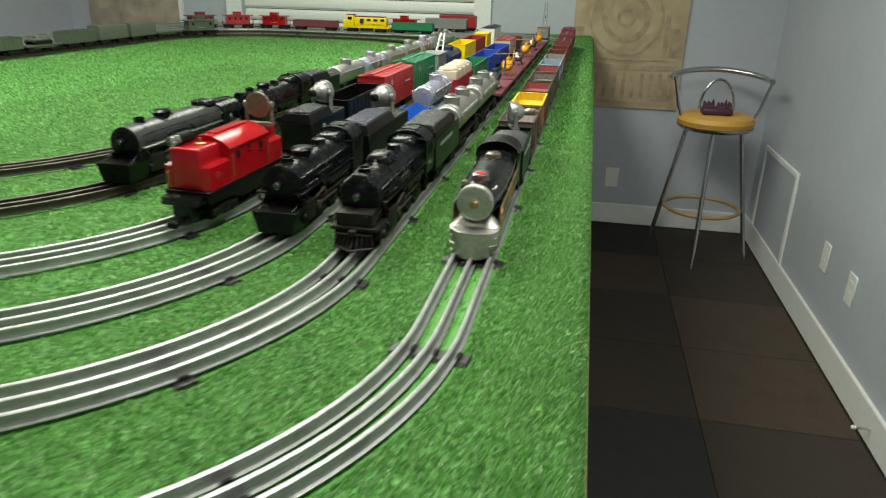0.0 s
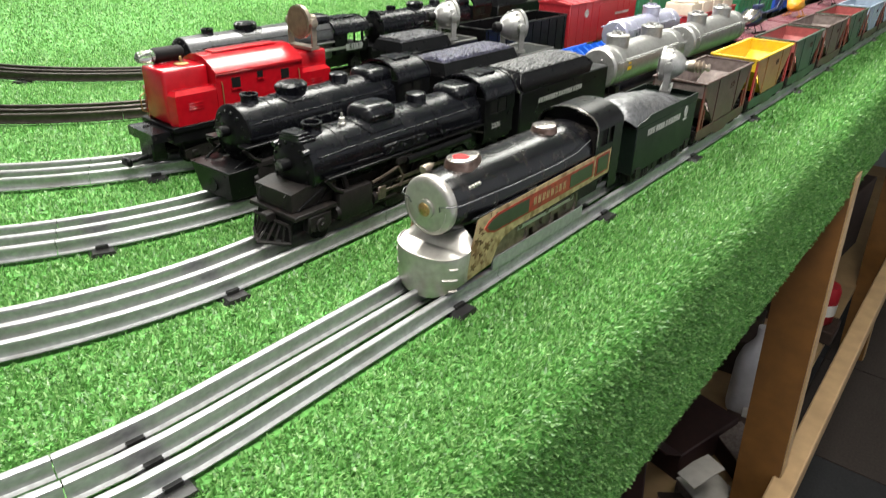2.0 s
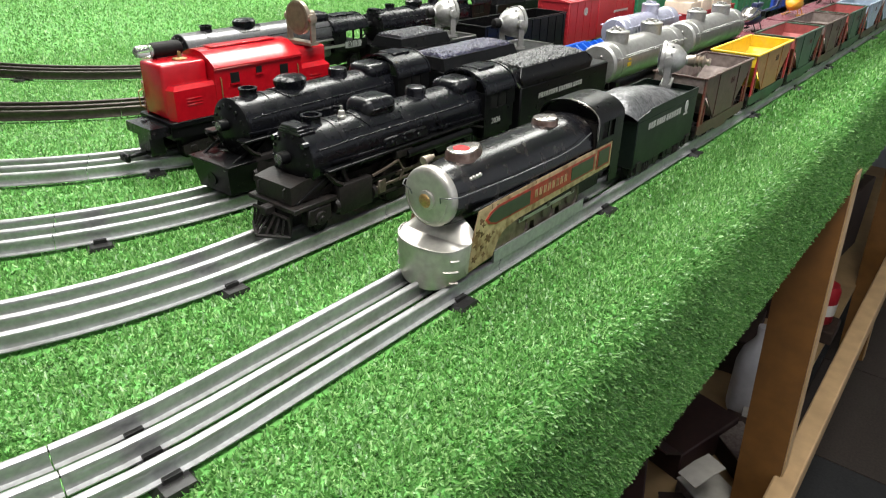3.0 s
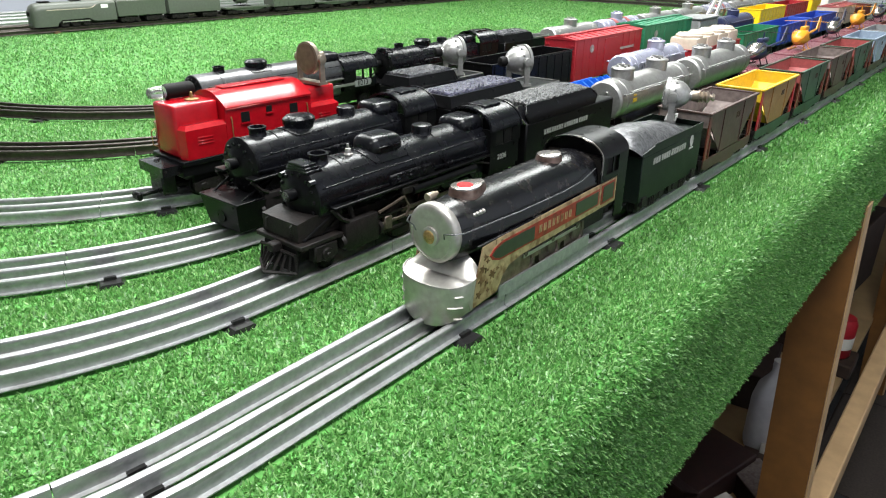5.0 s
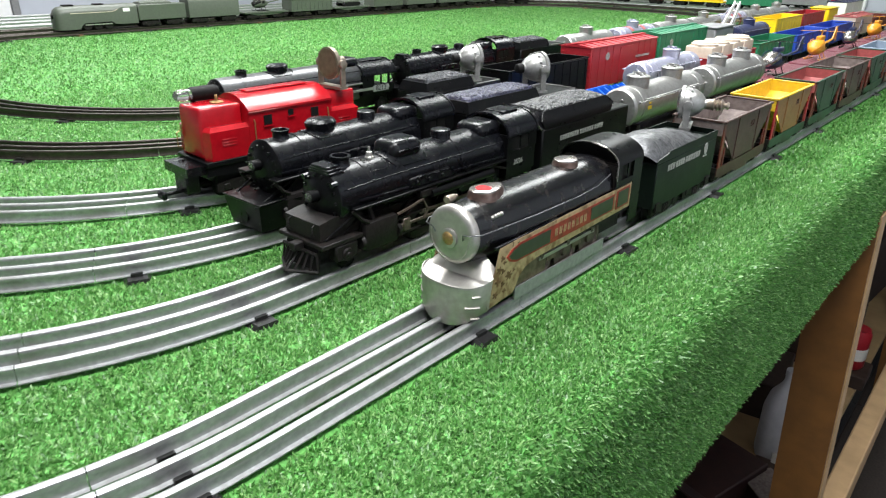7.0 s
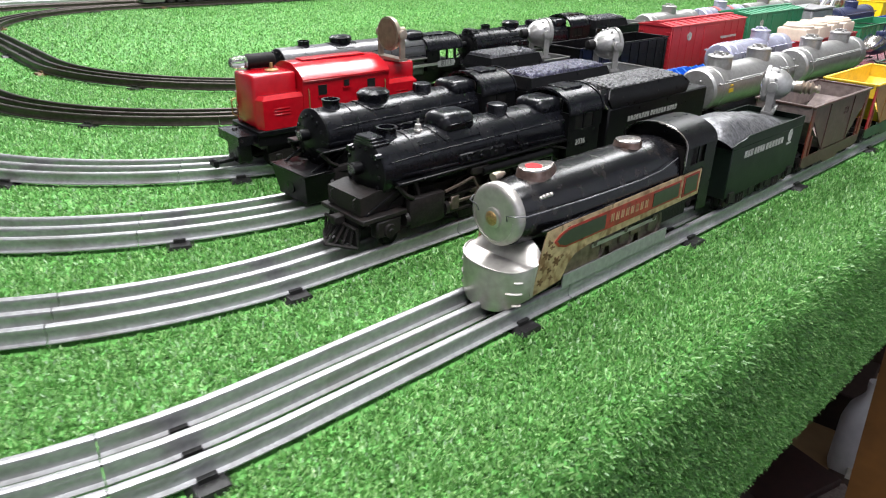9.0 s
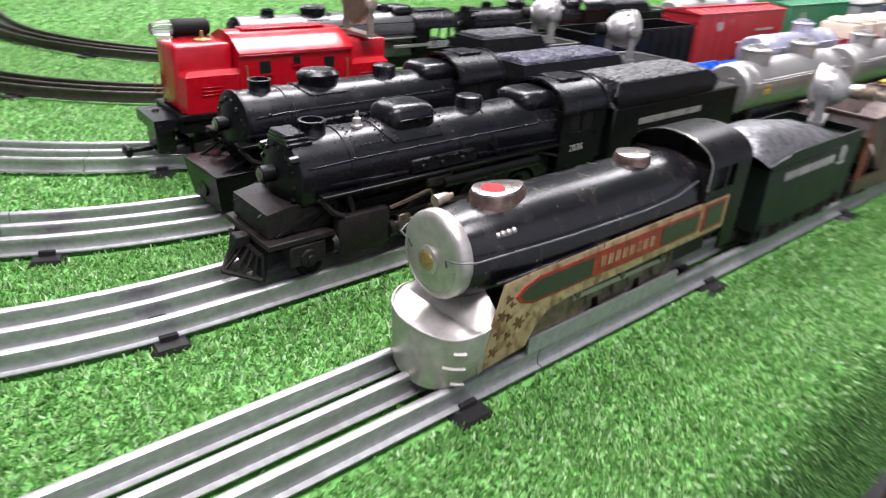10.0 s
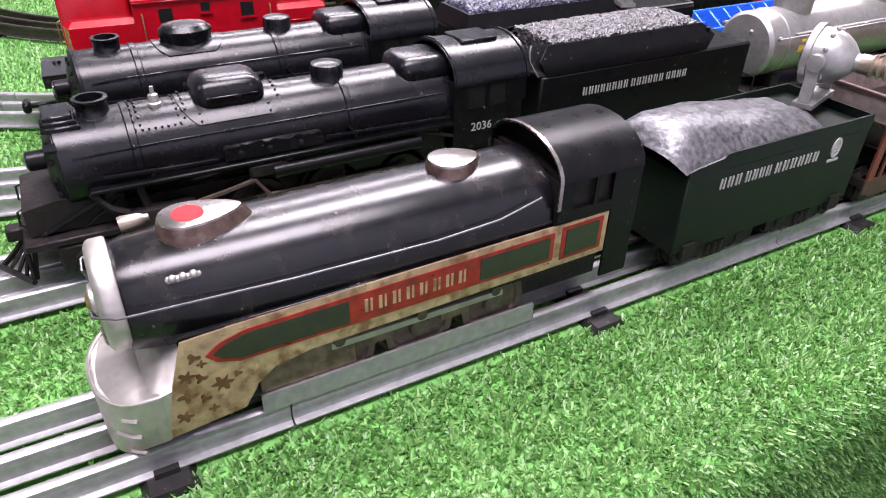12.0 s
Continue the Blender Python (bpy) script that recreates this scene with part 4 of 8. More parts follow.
    # teardrop stack, dome and small fittings
    for nm, y0, ln, w, z1, red in (("smokestack", 0.024, 0.026, 0.0086, 0.0708, True), ("steam_dome", 0.1165, 0.017, 0.0086, 0.0702, False)):
        bm = B()
        secs = []
        for z, k in ((0.061, 1.2), (0.0645, 1.1), (z1 - 0.0012, 1.0), (z1, 0.93)):
            s = []
            for i in range(20):
                a = 2 * math.pi * i / 20
                cx, cy = w * k * math.cos(a), w * k * math.sin(a)
                if cy > 0:
                    cy *= (ln * k - w) / w if z < z1 - 0.002 else (ln * 0.72) / w
                    cx *= 1 - 0.35 * (math.sin(a) ** 2)
                s.append((cx, y0 + cy, z))
            secs.append(s)
        loft(bm, secs)
        dd = part(nm, bm, M["copper"], e, "teardrop smokestack with a red top" if red else "teardrop dome with a worn silver top")
        cap = []
        for z, k in ((z1 - 0.0002, 0.94), (z1 + 0.0005, 0.92), (z1 + 0.0007, 0.88)):
            row = []
            for i in range(28):
                a = 2 * math.pi * i / 28
                cx, cy = w * k * math.cos(a), w * k * math.sin(a)
                if cy > 0:
                    cy *= (ln * 0.72) / w
                    cx *= 1 - 0.35 * (math.sin(a) ** 2)
                row.append((cx, y0 + cy, z))
            cap.append(row)
        bm = B()
        loft(bm, cap)
        part("cap", bm, M["pewter"], dd, "worn silver cap")
        if red:
            bm = B()
            spun(bm, (0, y0 + 0.001, z1 + 0.0005), (0, 0, 1), [(0, 0.005), (0.0004, 0.0048)], 20)
            part("red_top", bm, M["red_disc"], dd)
    bm = B()
    spun(bm, (-0.0125, 0.006, 0.0655), (0, 1, 0.1), [(0, 0.0026), (0.001, 0.0028), (0.006, 0.0022), (0.008, 0.0012), (0.009, 0.0012)], 12)
    part("bell", bm, M["tarnish"], e, "small silver bell")
    bm = B()
    for i in range(3):
        ball(bm, (0.0165, 0.0155 + i * 0.003, 0.0605), 0.0013, 8, 5)
    box(bm, 0.014, 0.0165, 0.0135, 0.024, 0.0585, 0.0605, 0.0006)
    part("whistle", bm, M["nickel"], e, "three-chime silver whistle")
    return e


# ---- cast steam engines ----
def steam_engine(label, pilot="slats", stack_y=0.009, dome=(0.064, True), dome2=0.112, cab=(0.169, 0.214), front=-0.02, number=False, whistle=False, square_dome=True, windows=False, silver_board=False, visor=True, po=0.0, deck_z=0.0265, disc_r=0.0205):
    """A die-cast steam engine; its front is at about -0.04 and its cab's back at cab[1]."""
    e = thing("steam_locomotive", label, "toy locomotive", "engines at the head of the trains")
    az, r = 0.047, 0.0205
    c0, c1 = cab
    bm = B()
    spun(bm, (0, front, az), (0, 1, 0), [(0, r - 0.0012), (0.0012, r), (0.028, r), (0.0285, r + 0.0006), (0.031, r + 0.0006), (0.0315, r), (c0 - front - 0.055, r + 0.0003), (c0 - front - 0.0545, r + 0.001), (c0 - front - 0.052, r + 0.001), (c0 - front - 0.0515, r + 0.0004), (c0 - front + 0.002, r + 0.001)], 32)
    box(bm, -0.019, 0.019, c0 - 0.06, c0, 0.02, 0.045, 0.002)
    part("boiler", bm, M["graphite"] if silver_board else M["black_cast"], e)
    # smokebox front with its ring of bolts and lamp
    bm = B()
    spun(bm, (0, front + 0.002, az), (0, -1, 0), [(0, disc_r - 0.0005), (0.0016, disc_r - 0.0005), (0.003, disc_r - 0.0025), (0.0034, r * 0.72), (0.005, r * 0.62), (0.0062, r * 0.3)], 28)
    for i in range(14):
        a = 2 * math.pi * i / 14
        spun(bm, (math.cos(a) * r * 0.8, front - 0.0012, az + math.sin(a) * r * 0.8), (0, -1, 0), [(0, 0.0013), (0.0014, 0.0011)], 6)
    fr = part("smokebox_front", bm, M["black"], e)
    bm = B()
    spun(bm, (0, front - 0.004, az + 0.003), (0, -1, 0), [(0, 0.0042), (0.0065, 0.0042), (0.007, 0.0038)], 16)
    hl = part("headlight", bm, M["black"], fr)
    bm = B()
    spun(bm, (0, front - 0.011, az + 0.003), (0, -1, 0), [(0, 0.0034), (0.0006, 0.003), (0.001, 0.0001)], 14)
    part("lens", bm, M["glass"], hl)
    if visor:
        bm = B()
        for k in range(3):
            box(bm, -0.011 + 0.0015 * k, 0.011 - 0.0015 * k, front - 0.001, front + 0.012 - 0.001 * k, az + r - 0.0035 + 0.0018 * k, az + r - 0.0012 + 0.0018 * k, 0.0006)
        for s in (-1, 1):
            spun(bm, (s * 0.0145, front - 0.003, az + r - 0.008), (0, 1, 0), [(0, 0.002), (0.0045, 0.0024)], 8)
        part("number_board", bm, M["black_cast"], e)
    # on the boiler's top
    bm = B()
    spun(bm, (0, stack_y, az + r - 0.002), (0, 0, 1), [(0, 0.0078), (0.002, 0.0064), (0.0058, 0.0064), (0.0068, 0.007), (0.0076, 0.007), (0.0077, 0.0054), (0.003, 0.005)], 20, close=False)
    part("smokestack", bm, M["black_cast"], e)
    dy, big = dome
    bm = B()
    if square_dome:
        box(bm, -0.0125, 0.0125, dy - 0.0155, dy + 0.0155, az + r - 0.008, az + r + 0.0088, 0.0068, 4)
        for s in (-1, 1):
            box(bm, s * 0.0112 - 0.0018, s * 0.0112 + 0.0018, dy - 0.011, dy + 0.011, az + r + 0.001, az + r + 0.0022, 0.0004)
    else:
        loft(bm, [[(math.cos(a) * 0.011 * k, dy + math.sin(a) * 0.014 * k, z) for a in (2 * math.pi * i / 20 for i in range(20))] for z, k in ((az + r - 0.004, 0.95), (az + r - 0.001, 0.9), (az + r + 0.003, 1.0), (az + r + 0.0055, 1.0), (az + r + 0.0078, 0.8), (az + r + 0.0082, 0.4))])
    sd = part("sand_dome", bm, M["black_cast"], e)
    bm = B()
    span, ext = (0.0225, 52) if square_dome else (0.018, 40)
    secs = []
    for k in range(13):
        a = radians(-ext + 2 * ext * k / 12)
        y0, y1 = (dy - span + 0.006 * (abs(k - 6) / 6) ** 3, dy + span - 0.006 * (abs(k - 6) / 6) ** 3)
        secs.append([((r + q) * math.sin(a), y, az + (r + q) * math.cos(a)) for y, q in ((y0, 0.0), (y0, 0.0007), (y1, 0.0007), (y1, 0.0))])
    loft(bm, secs, True, False)
    part("saddle", bm, M["black_cast"], sd)
    for k in range(11):
        a = radians(-ext + 4 + (2 * ext - 8) * k / 10)
        for y in (dy - span + 0.0075, dy + span - 0.0075) if abs(k - 5) > 3 else (dy - span + 0.0022, dy + span - 0.0022):
            if square_dome:
                bm = B()
                ball(bm, ((r + 0.0009) * math.sin(a), y, az + (r + 0.0009) * math.cos(a)), 0.0006, 6, 4)
                part("rivet", bm, M["black_cast"], sd)
    bm = B()
    spun(bm, (0, dome2, az + r - 0.003), (0, 0, 1), [(0, 0.0092), (0.003, 0.0078), (0.0065, 0.008), (0.009, 0.0074), (0.0098, 0.005), (0.01, 0.0001)], 20)
    part("steam_dome", bm, M["black_cast"], e)
    bm = B()
    box(bm, -0.0142, 0.0142, c0 - 0.024, c0 + 0.006, az + r - 0.01, az + r + 0.0058, 0.0062, 4)
    part("rear_dome", bm, M["black_cast"], e)
    if whistle:
        bm = B()
        spun(bm, (0.003, 0.033, az + r - 0.001), (0, 0, 1), [(0, 0.0031), (0.0015, 0.003), (0.002, 0.0024), (0.005, 0.002), (0.0055, 0.0009), (0.0085, 0.0008)], 12)
        part("whistle", bm, M["nickel"], e, "small bright whistle")
        bm = B()
        for k in range(13):
            a = radians(-18 + 5.2 * k)
            for y in (0.0225, 0.0405):
                ball(bm, ((r + 0.0002) * math.sin(a), y + 0.0022 * (k % 2), az + (r + 0.0002) * math.cos(a)), 0.0006, 6, 4)
        for k in range(8):
            a = radians(46)
            ball(bm, ((r + 0.0002) * math.sin(a), 0.0225 + 0.0026 * k, az + (r + 0.0002) * math.cos(a)), 0.0006, 6, 4)
        part("rivet_seam", bm, M["black_cast"], e)
    # running boards, handrails and piping
    for s in (-1, 1):
        bm = B()
        a, b = sorted((s * 0.014, s * 0.0248))
        box(bm, a, b, 0.0, c0, 0.0405, 0.0425, 0.0006)
        part("running_board", bm, M["silver"] if silver_board and s > 0 else M["black"], e)
        bm = B()
        pipe(bm, [(s * 0.0206, front + 0.006, 0.056), (s * 0.0218, 0.03, 0.0575), (s * 0.0218, c0 - 0.003, 0.0575)], 0.0006, 5)
        for y in (0.02, 0.06, 0.1, 0.14):
            ball(bm, (s * 0.0213, y, 0.0573), 0.0011, 6, 4)
        part("handrail", bm, M["black_cast"], e)
        bm = B()
        rod(bm, (s * 0.0236, 0.075, 0.0352), (s * 0.0236, 0.15, 0.0352), 0.0032, 12)
        box(bm, s * 0.0195 - 0.0025, s * 0.0195 + 0.0025, 0.055, 0.1, 0.043, 0.0505, 0.0012)
        part("air_tank", bm, M["black"], e)
        for run in ([(s * 0.0215, 0.006, 0.0465), (s * 0.0228, 0.03, 0.046), (s * 0.0228, 0.052, 0.0455)], [(s * 0.0222, 0.102, 0.0465), (s * 0.0228, 0.13, 0.046), (s * 0.0232, c0 - 0.002, 0.045)], [(s * 0.0205, 0.112, 0.051), (s * 0.0228, 0.116, 0.0455), (s * 0.023, 0.117, 0.0425)]):
            bm = B()
            pipe(bm, run, 0.0008, 5)
            part("feed_pipe", bm, M["black_cast"], e)
        bm = B()
        prism_x(bm, [(0.055, 0.0435), (0.1, 0.0435), (0.1005, 0.047), (0.097, 0.0478), (0.0965, 0.0495), (0.091, 0.0497), (0.0885, 0.0505), (0.084, 0.0492), (0.0775, 0.0503), (0.074, 0.0495), (0.0705, 0.0508), (0.065, 0.0497), (0.0622, 0.0502), (0.0605, 0.0482), (0.0555, 0.048)], *sorted((s * 0.0196, s * 0.0226)))
        for y in (0.062, 0.075, 0.0895):
            spun(bm, (s * 0.0226, y, 0.0462), (s, 0, 0), [(0, 0.0018), (0.0008, 0.0016), (0.0012, 0.0008)], 8)
        part("pump", bm, M["black_cast"], e)
        bm = B()
        box(bm, s * 0.0205 - 0.0042, s * 0.0205 + 0.0042, 0.008, 0.04, 0.008, 0.0295, 0.0025, 2)
        spun(bm, (s * 0.0205, 0.04, 0.0155), (0, 1, 0), [(0, 0.0055), (0.0035, 0.005), (0.004, 0.002)], 12)
        spun(bm, (s * 0.0205, 0.008, 0.0155), (0, -1, 0), [(0, 0.0055), (0.0025, 0.0045)], 12)
        rod(bm, (s * 0.019, 0.02, 0.029), (s * 0.016, 0.018, 0.042), 0.002, 8)
        part("cylinder", bm, M["chassis"], e)
        for y in (0.068, 0.105, 0.142):
            shared("driving_wheel", "driver", driver_bm, M["chassis"], e, pose(s * 0.0165, y, 0.0155, 0, 0, 0 if s > 0 else 180))
        bm = B()
        box(bm, s * 0.0208 - 0.0007, s * 0.0208 + 0.0007, 0.066, 0.144, 0.0205, 0.0235, 0.0004)
        box(bm, s * 0.0222 - 0.0007, s * 0.0222 + 0.0007, 0.043, 0.107, 0.0165, 0.0188, 0.0004)
        part("side_rod", bm, M["rod"], e, "dull metal side rod")
        bm = B()
        box(bm, s * 0.0218 - 0.002, s * 0.0218 + 0.002, 0.046, 0.054, 0.0125, 0.0225, 0.0008)
        part("crosshead", bm, M["rod"], e)
        for z in (0.0115, 0.0235):
            part("guide_bar", bx(s * 0.0218 - 0.0012, s * 0.0218 + 0.0012, 0.04, 0.066, z - 0.0007, z + 0.0007), M["chassis"], e)
        bm = B()
        pipe(bm, [(s * 0.0235, 0.04, 0.028), (s * 0.0238, 0.052, 0.03), (s * 0.0238, 0.066, 0.033), (s * 0.0235, 0.072, 0.024), (s * 0.0235, 0.068, 0.017)], 0.0011, 5)
        part("valve_gear", bm, M["rod"], e, "dull valve gear linkage")
        bm = B()
        box(bm, s * 0.0215 - 0.003, s * 0.0215 + 0.003, 0.064, 0.082, 0.0335, 0.0402, 0.0012)
        part("gear_hanger", bm, M["chassis"], e)
        bm = B()
        pipe(bm, [(s * 0.0212, 0.0, 0.0405), (s * 0.0235, 0.006, 0.033), (s * 0.0235, 0.012, 0.0298)], 0.0016, 6)
        part("steam_pipe", bm, M["chassis"], e)
        bm = B()
        pipe(bm, [(s * 0.0225, 0.15, 0.0402), (s * 0.0235, c0 + 0.002, 0.034), (s * 0.0235, c0 + 0.012, 0.026)], 0.001, 5)
        part("injector_pipe", bm, M["chassis"], e)
        for y in (-0.004, ) if pilot == "slats" else ():
            shared("pilot_wheel", "small_wheel", lambda: wheel_bm(0.0065, 0.004), M["soot"], e, pose(s * 0.0165, y, 0.0065, 0, 0, 0 if s > 0 else 180))
        shared("trailing_wheel", "wheel", wheel_bm, M["soot"], e, pose(s * 0.0165, c1 - 0.022, 0.009, 0, 0, 0 if s > 0 else 180))
        bm = B()
        pipe(bm, [(s * 0.0175, po - 0.03, 0.0242), (s * 0.02, po + 0.006, 0.0415)], 0.0011, 5)
        pipe(bm, [(s * 0.0175, po - 0.014, 0.0242), (s * 0.0185, po + 0.002, 0.0345)], 0.0008, 5)
        part("brace", bm, M["black"], e)
    bm = B()
    box(bm, -0.0115, 0.0115, po - 0.006, c1 - 0.005, 0.007, 0.034, 0.001)
    part("frame", bm, M["chassis"], e)
    # pilot
    bm = B()
    if pilot == "slats":
        prism_x(bm, [(po - 0.034, 0.0245), (po + 0.004, 0.0245), (po + 0.004, 0.0385), (po - 0.022, 0.0385), (po - 0.034, 0.0365)], -0.0185, 0.0175)
        box(bm, -0.0235, 0.0235, po - 0.037, po - 0.001, 0.0205, 0.0238, 0.0006)
        dk = part("pilot_deck", bm, M["chassis"], e, "dusty black pilot deck")
        for s in (-1, 1):
            bm = B()
            box(bm, s * 0.0195 - 0.004, s * 0.0195 + 0.004, po - 0.026, po - 0.006, 0.0085, 0.0204, 0.0012)
            spun(bm, (s * 0.0236, po - 0.016, 0.0125), (s, 0, 0), [(0, 0.0048), (0.0015, 0.0044), (0.0016, 0.002), (0.0026, 0.0016)], 14)
            part("step_box", bm, M["chassis"], dk)
            bm = B()
            pipe(bm, [(s * 0.012, po - 0.033, 0.026), (s * 0.0125, po - 0.0365, 0.0285), (s * 0.0125, po - 0.036, 0.0345), (s * 0.012, po - 0.0335, 0.0355)], 0.0005, 5)
            part("grab_iron", bm, M["chassis"], dk)
        bm = B()
        for t0, t1 in ((-1, 0), (0, 1)):
            rod(bm, (t0 * 0.0192, po - 0.05 + 0.012 * abs(t0), 0.0045), (t1 * 0.0192, po - 0.05 + 0.012 * abs(t1), 0.0045), 0.0013, 6)
            rod(bm, (t0 * 0.0175, po - 0.0375, 0.0165), (t1 * 0.0175, po - 0.0375, 0.0165), 0.0013, 6)
        box(bm, -0.0035, 0.0035, po - 0.044, po - 0.036, 0.0165, 0.0225, 0.0008)
        pil = part("pilot", bm, M["chassis"], e, "slatted pilot under the nose")
        # black plate added behind the slats for the shade in their gaps
        bm = B()
        loft(bm, [[(-0.0165, po - 0.035, 0.0202), (0.0165, po - 0.035, 0.0202), (0.0165, po - 0.033, 0.0202), (-0.0165, po - 0.033, 0.0202)], [(-0.0175, po - 0.038, 0.0045), (0.0175, po - 0.038, 0.0045), (0.0175, po - 0.036, 0.0045), (-0.0175, po - 0.036, 0.0045)]], True, False)
        part("shade_plate", bm, M["soot"], pil)
        for k in range(9):
            t = (k - 4) / 4
            bm = B()
            rod(bm, (t * 0.017, po - 0.037, 0.0165), (t * 0.0185, po - 0.05 + 0.012 * abs(t), 0.0045), 0.0009, 5)
            part("slat", bm, M["chassis"], pil)
    else:
        d = deck_z
        loft(bm, [[(-0.0225, po - 0.034, d), (0.0225, po - 0.034, d), (0.0255, po + 0.004, d), (-0.0255, po + 0.004, d)], [(-0.0185, po - 0.0305, 0.0035), (0.0185, po - 0.0305, 0.0035), (0.0205, po + 0.002, 0.0035), (-0.0205, po + 0.002, 0.0035)]], True, False)
        box(bm, -0.0235, 0.0235, po - 0.0345, po + 0.004, d + 0.0001, d + 0.0015, 0.0004)
        spun(bm, (0, po - 0.03, 0.013), (0, -1, 0), [(0, 0.005), (0.003, 0.005)], 12)
        part("pilot", bm, M["black"], e, "flat black plough pilot")
        for x in (-0.021, 0.0195):
            bm = B()
            prism_x(bm, [(po - 0.012, d + 0.0016), (po + 0.006, d + 0.0016), (po + 0.012, 0.044), (po + 0.009, 0.044)], x, x + 0.0015)
            part("deck_brace", bm, M["black"], e)
    # cab
    dz = -0.0105 if windows else 0.0
    bm = B()
    arch_shell(bm, 0.0248, 0.06 + dz, 0.061 + dz, 0.0775 + dz, c0, c1, 0.0012)
    cabr = part("cab_roof", bm, M["black_cast"], e)
    hat = bx(-0.0095, 0.0095, c0 + 0.012, c1 - 0.012, 0.0755 + dz, 0.0781 + dz, bevel=0.0005)
    part("roof_hatch", hat, M["black_cast"], cabr)
    for y in (c0 + 0.0008, c1 - 0.0024):
        bm = B()
        arch_shell(bm, 0.0253, 0.06 + dz, 0.061 + dz, 0.0782 + dz, y, y + 0.0016, 0.0008)
        part("roof_rib", bm, M["black_cast"], cabr)
    for s in (-1, 1):
        x0, x1 = sorted((s * 0.0246, s * 0.0234))
        bm = B()
        box(bm, x0, x1, c0, c1 - 0.004, 0.028, 0.048 + dz)
        cs = part("cab_side", bm, M["black"], e)
        for a, b in ((c0, c0 + 0.008), (c0 + 0.0185, c0 + 0.0205), (c0 + 0.031, c1 - 0.002)) if not windows else ((c0, c0 + 0.021), (c0 + 0.0325, c0 + 0.035), (c0 + 0.046, c0 + 0.05)):
            part("window_post", bx(x0, x1, a, b, 0.048 + dz, 0.0601 + dz), M["black"], cs)
        if not windows:
            part("window_pane", bx(x0 + 0.0002 if s > 0 else x0 + 0.0006, x1 - 0.0006 if s > 0 else x1 - 0.0002, c0 + 0.008, c0 + 0.031, 0.048, 0.0601), M["soot"], cs)
        if number and s > 0:
            text("lettering", "2036", 0.0064, M["letter"], e, pose(x1 + 0.0002, c0 + 0.0165, 0.0375, 0, 0, 0) @ SIDE_R, 0.0001, 1.0)
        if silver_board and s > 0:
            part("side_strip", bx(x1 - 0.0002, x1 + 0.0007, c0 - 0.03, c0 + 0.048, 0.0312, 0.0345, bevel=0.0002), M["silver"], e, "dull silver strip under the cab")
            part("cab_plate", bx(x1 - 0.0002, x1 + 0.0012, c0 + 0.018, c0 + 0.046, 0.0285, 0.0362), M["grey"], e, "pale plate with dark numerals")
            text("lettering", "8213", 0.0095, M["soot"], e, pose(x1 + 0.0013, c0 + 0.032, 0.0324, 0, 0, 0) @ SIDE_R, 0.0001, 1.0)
    bm = B()
    box(bm, -0.0235, 0.0235, c0, c0 + 0.0012, 0.026, 0.062 + dz)
    box(bm, -0.0235, 0.0235, c0, c1 - 0.006, 0.0245, 0.028)
    part("cab_front", bm, M["black"], e)
    return e


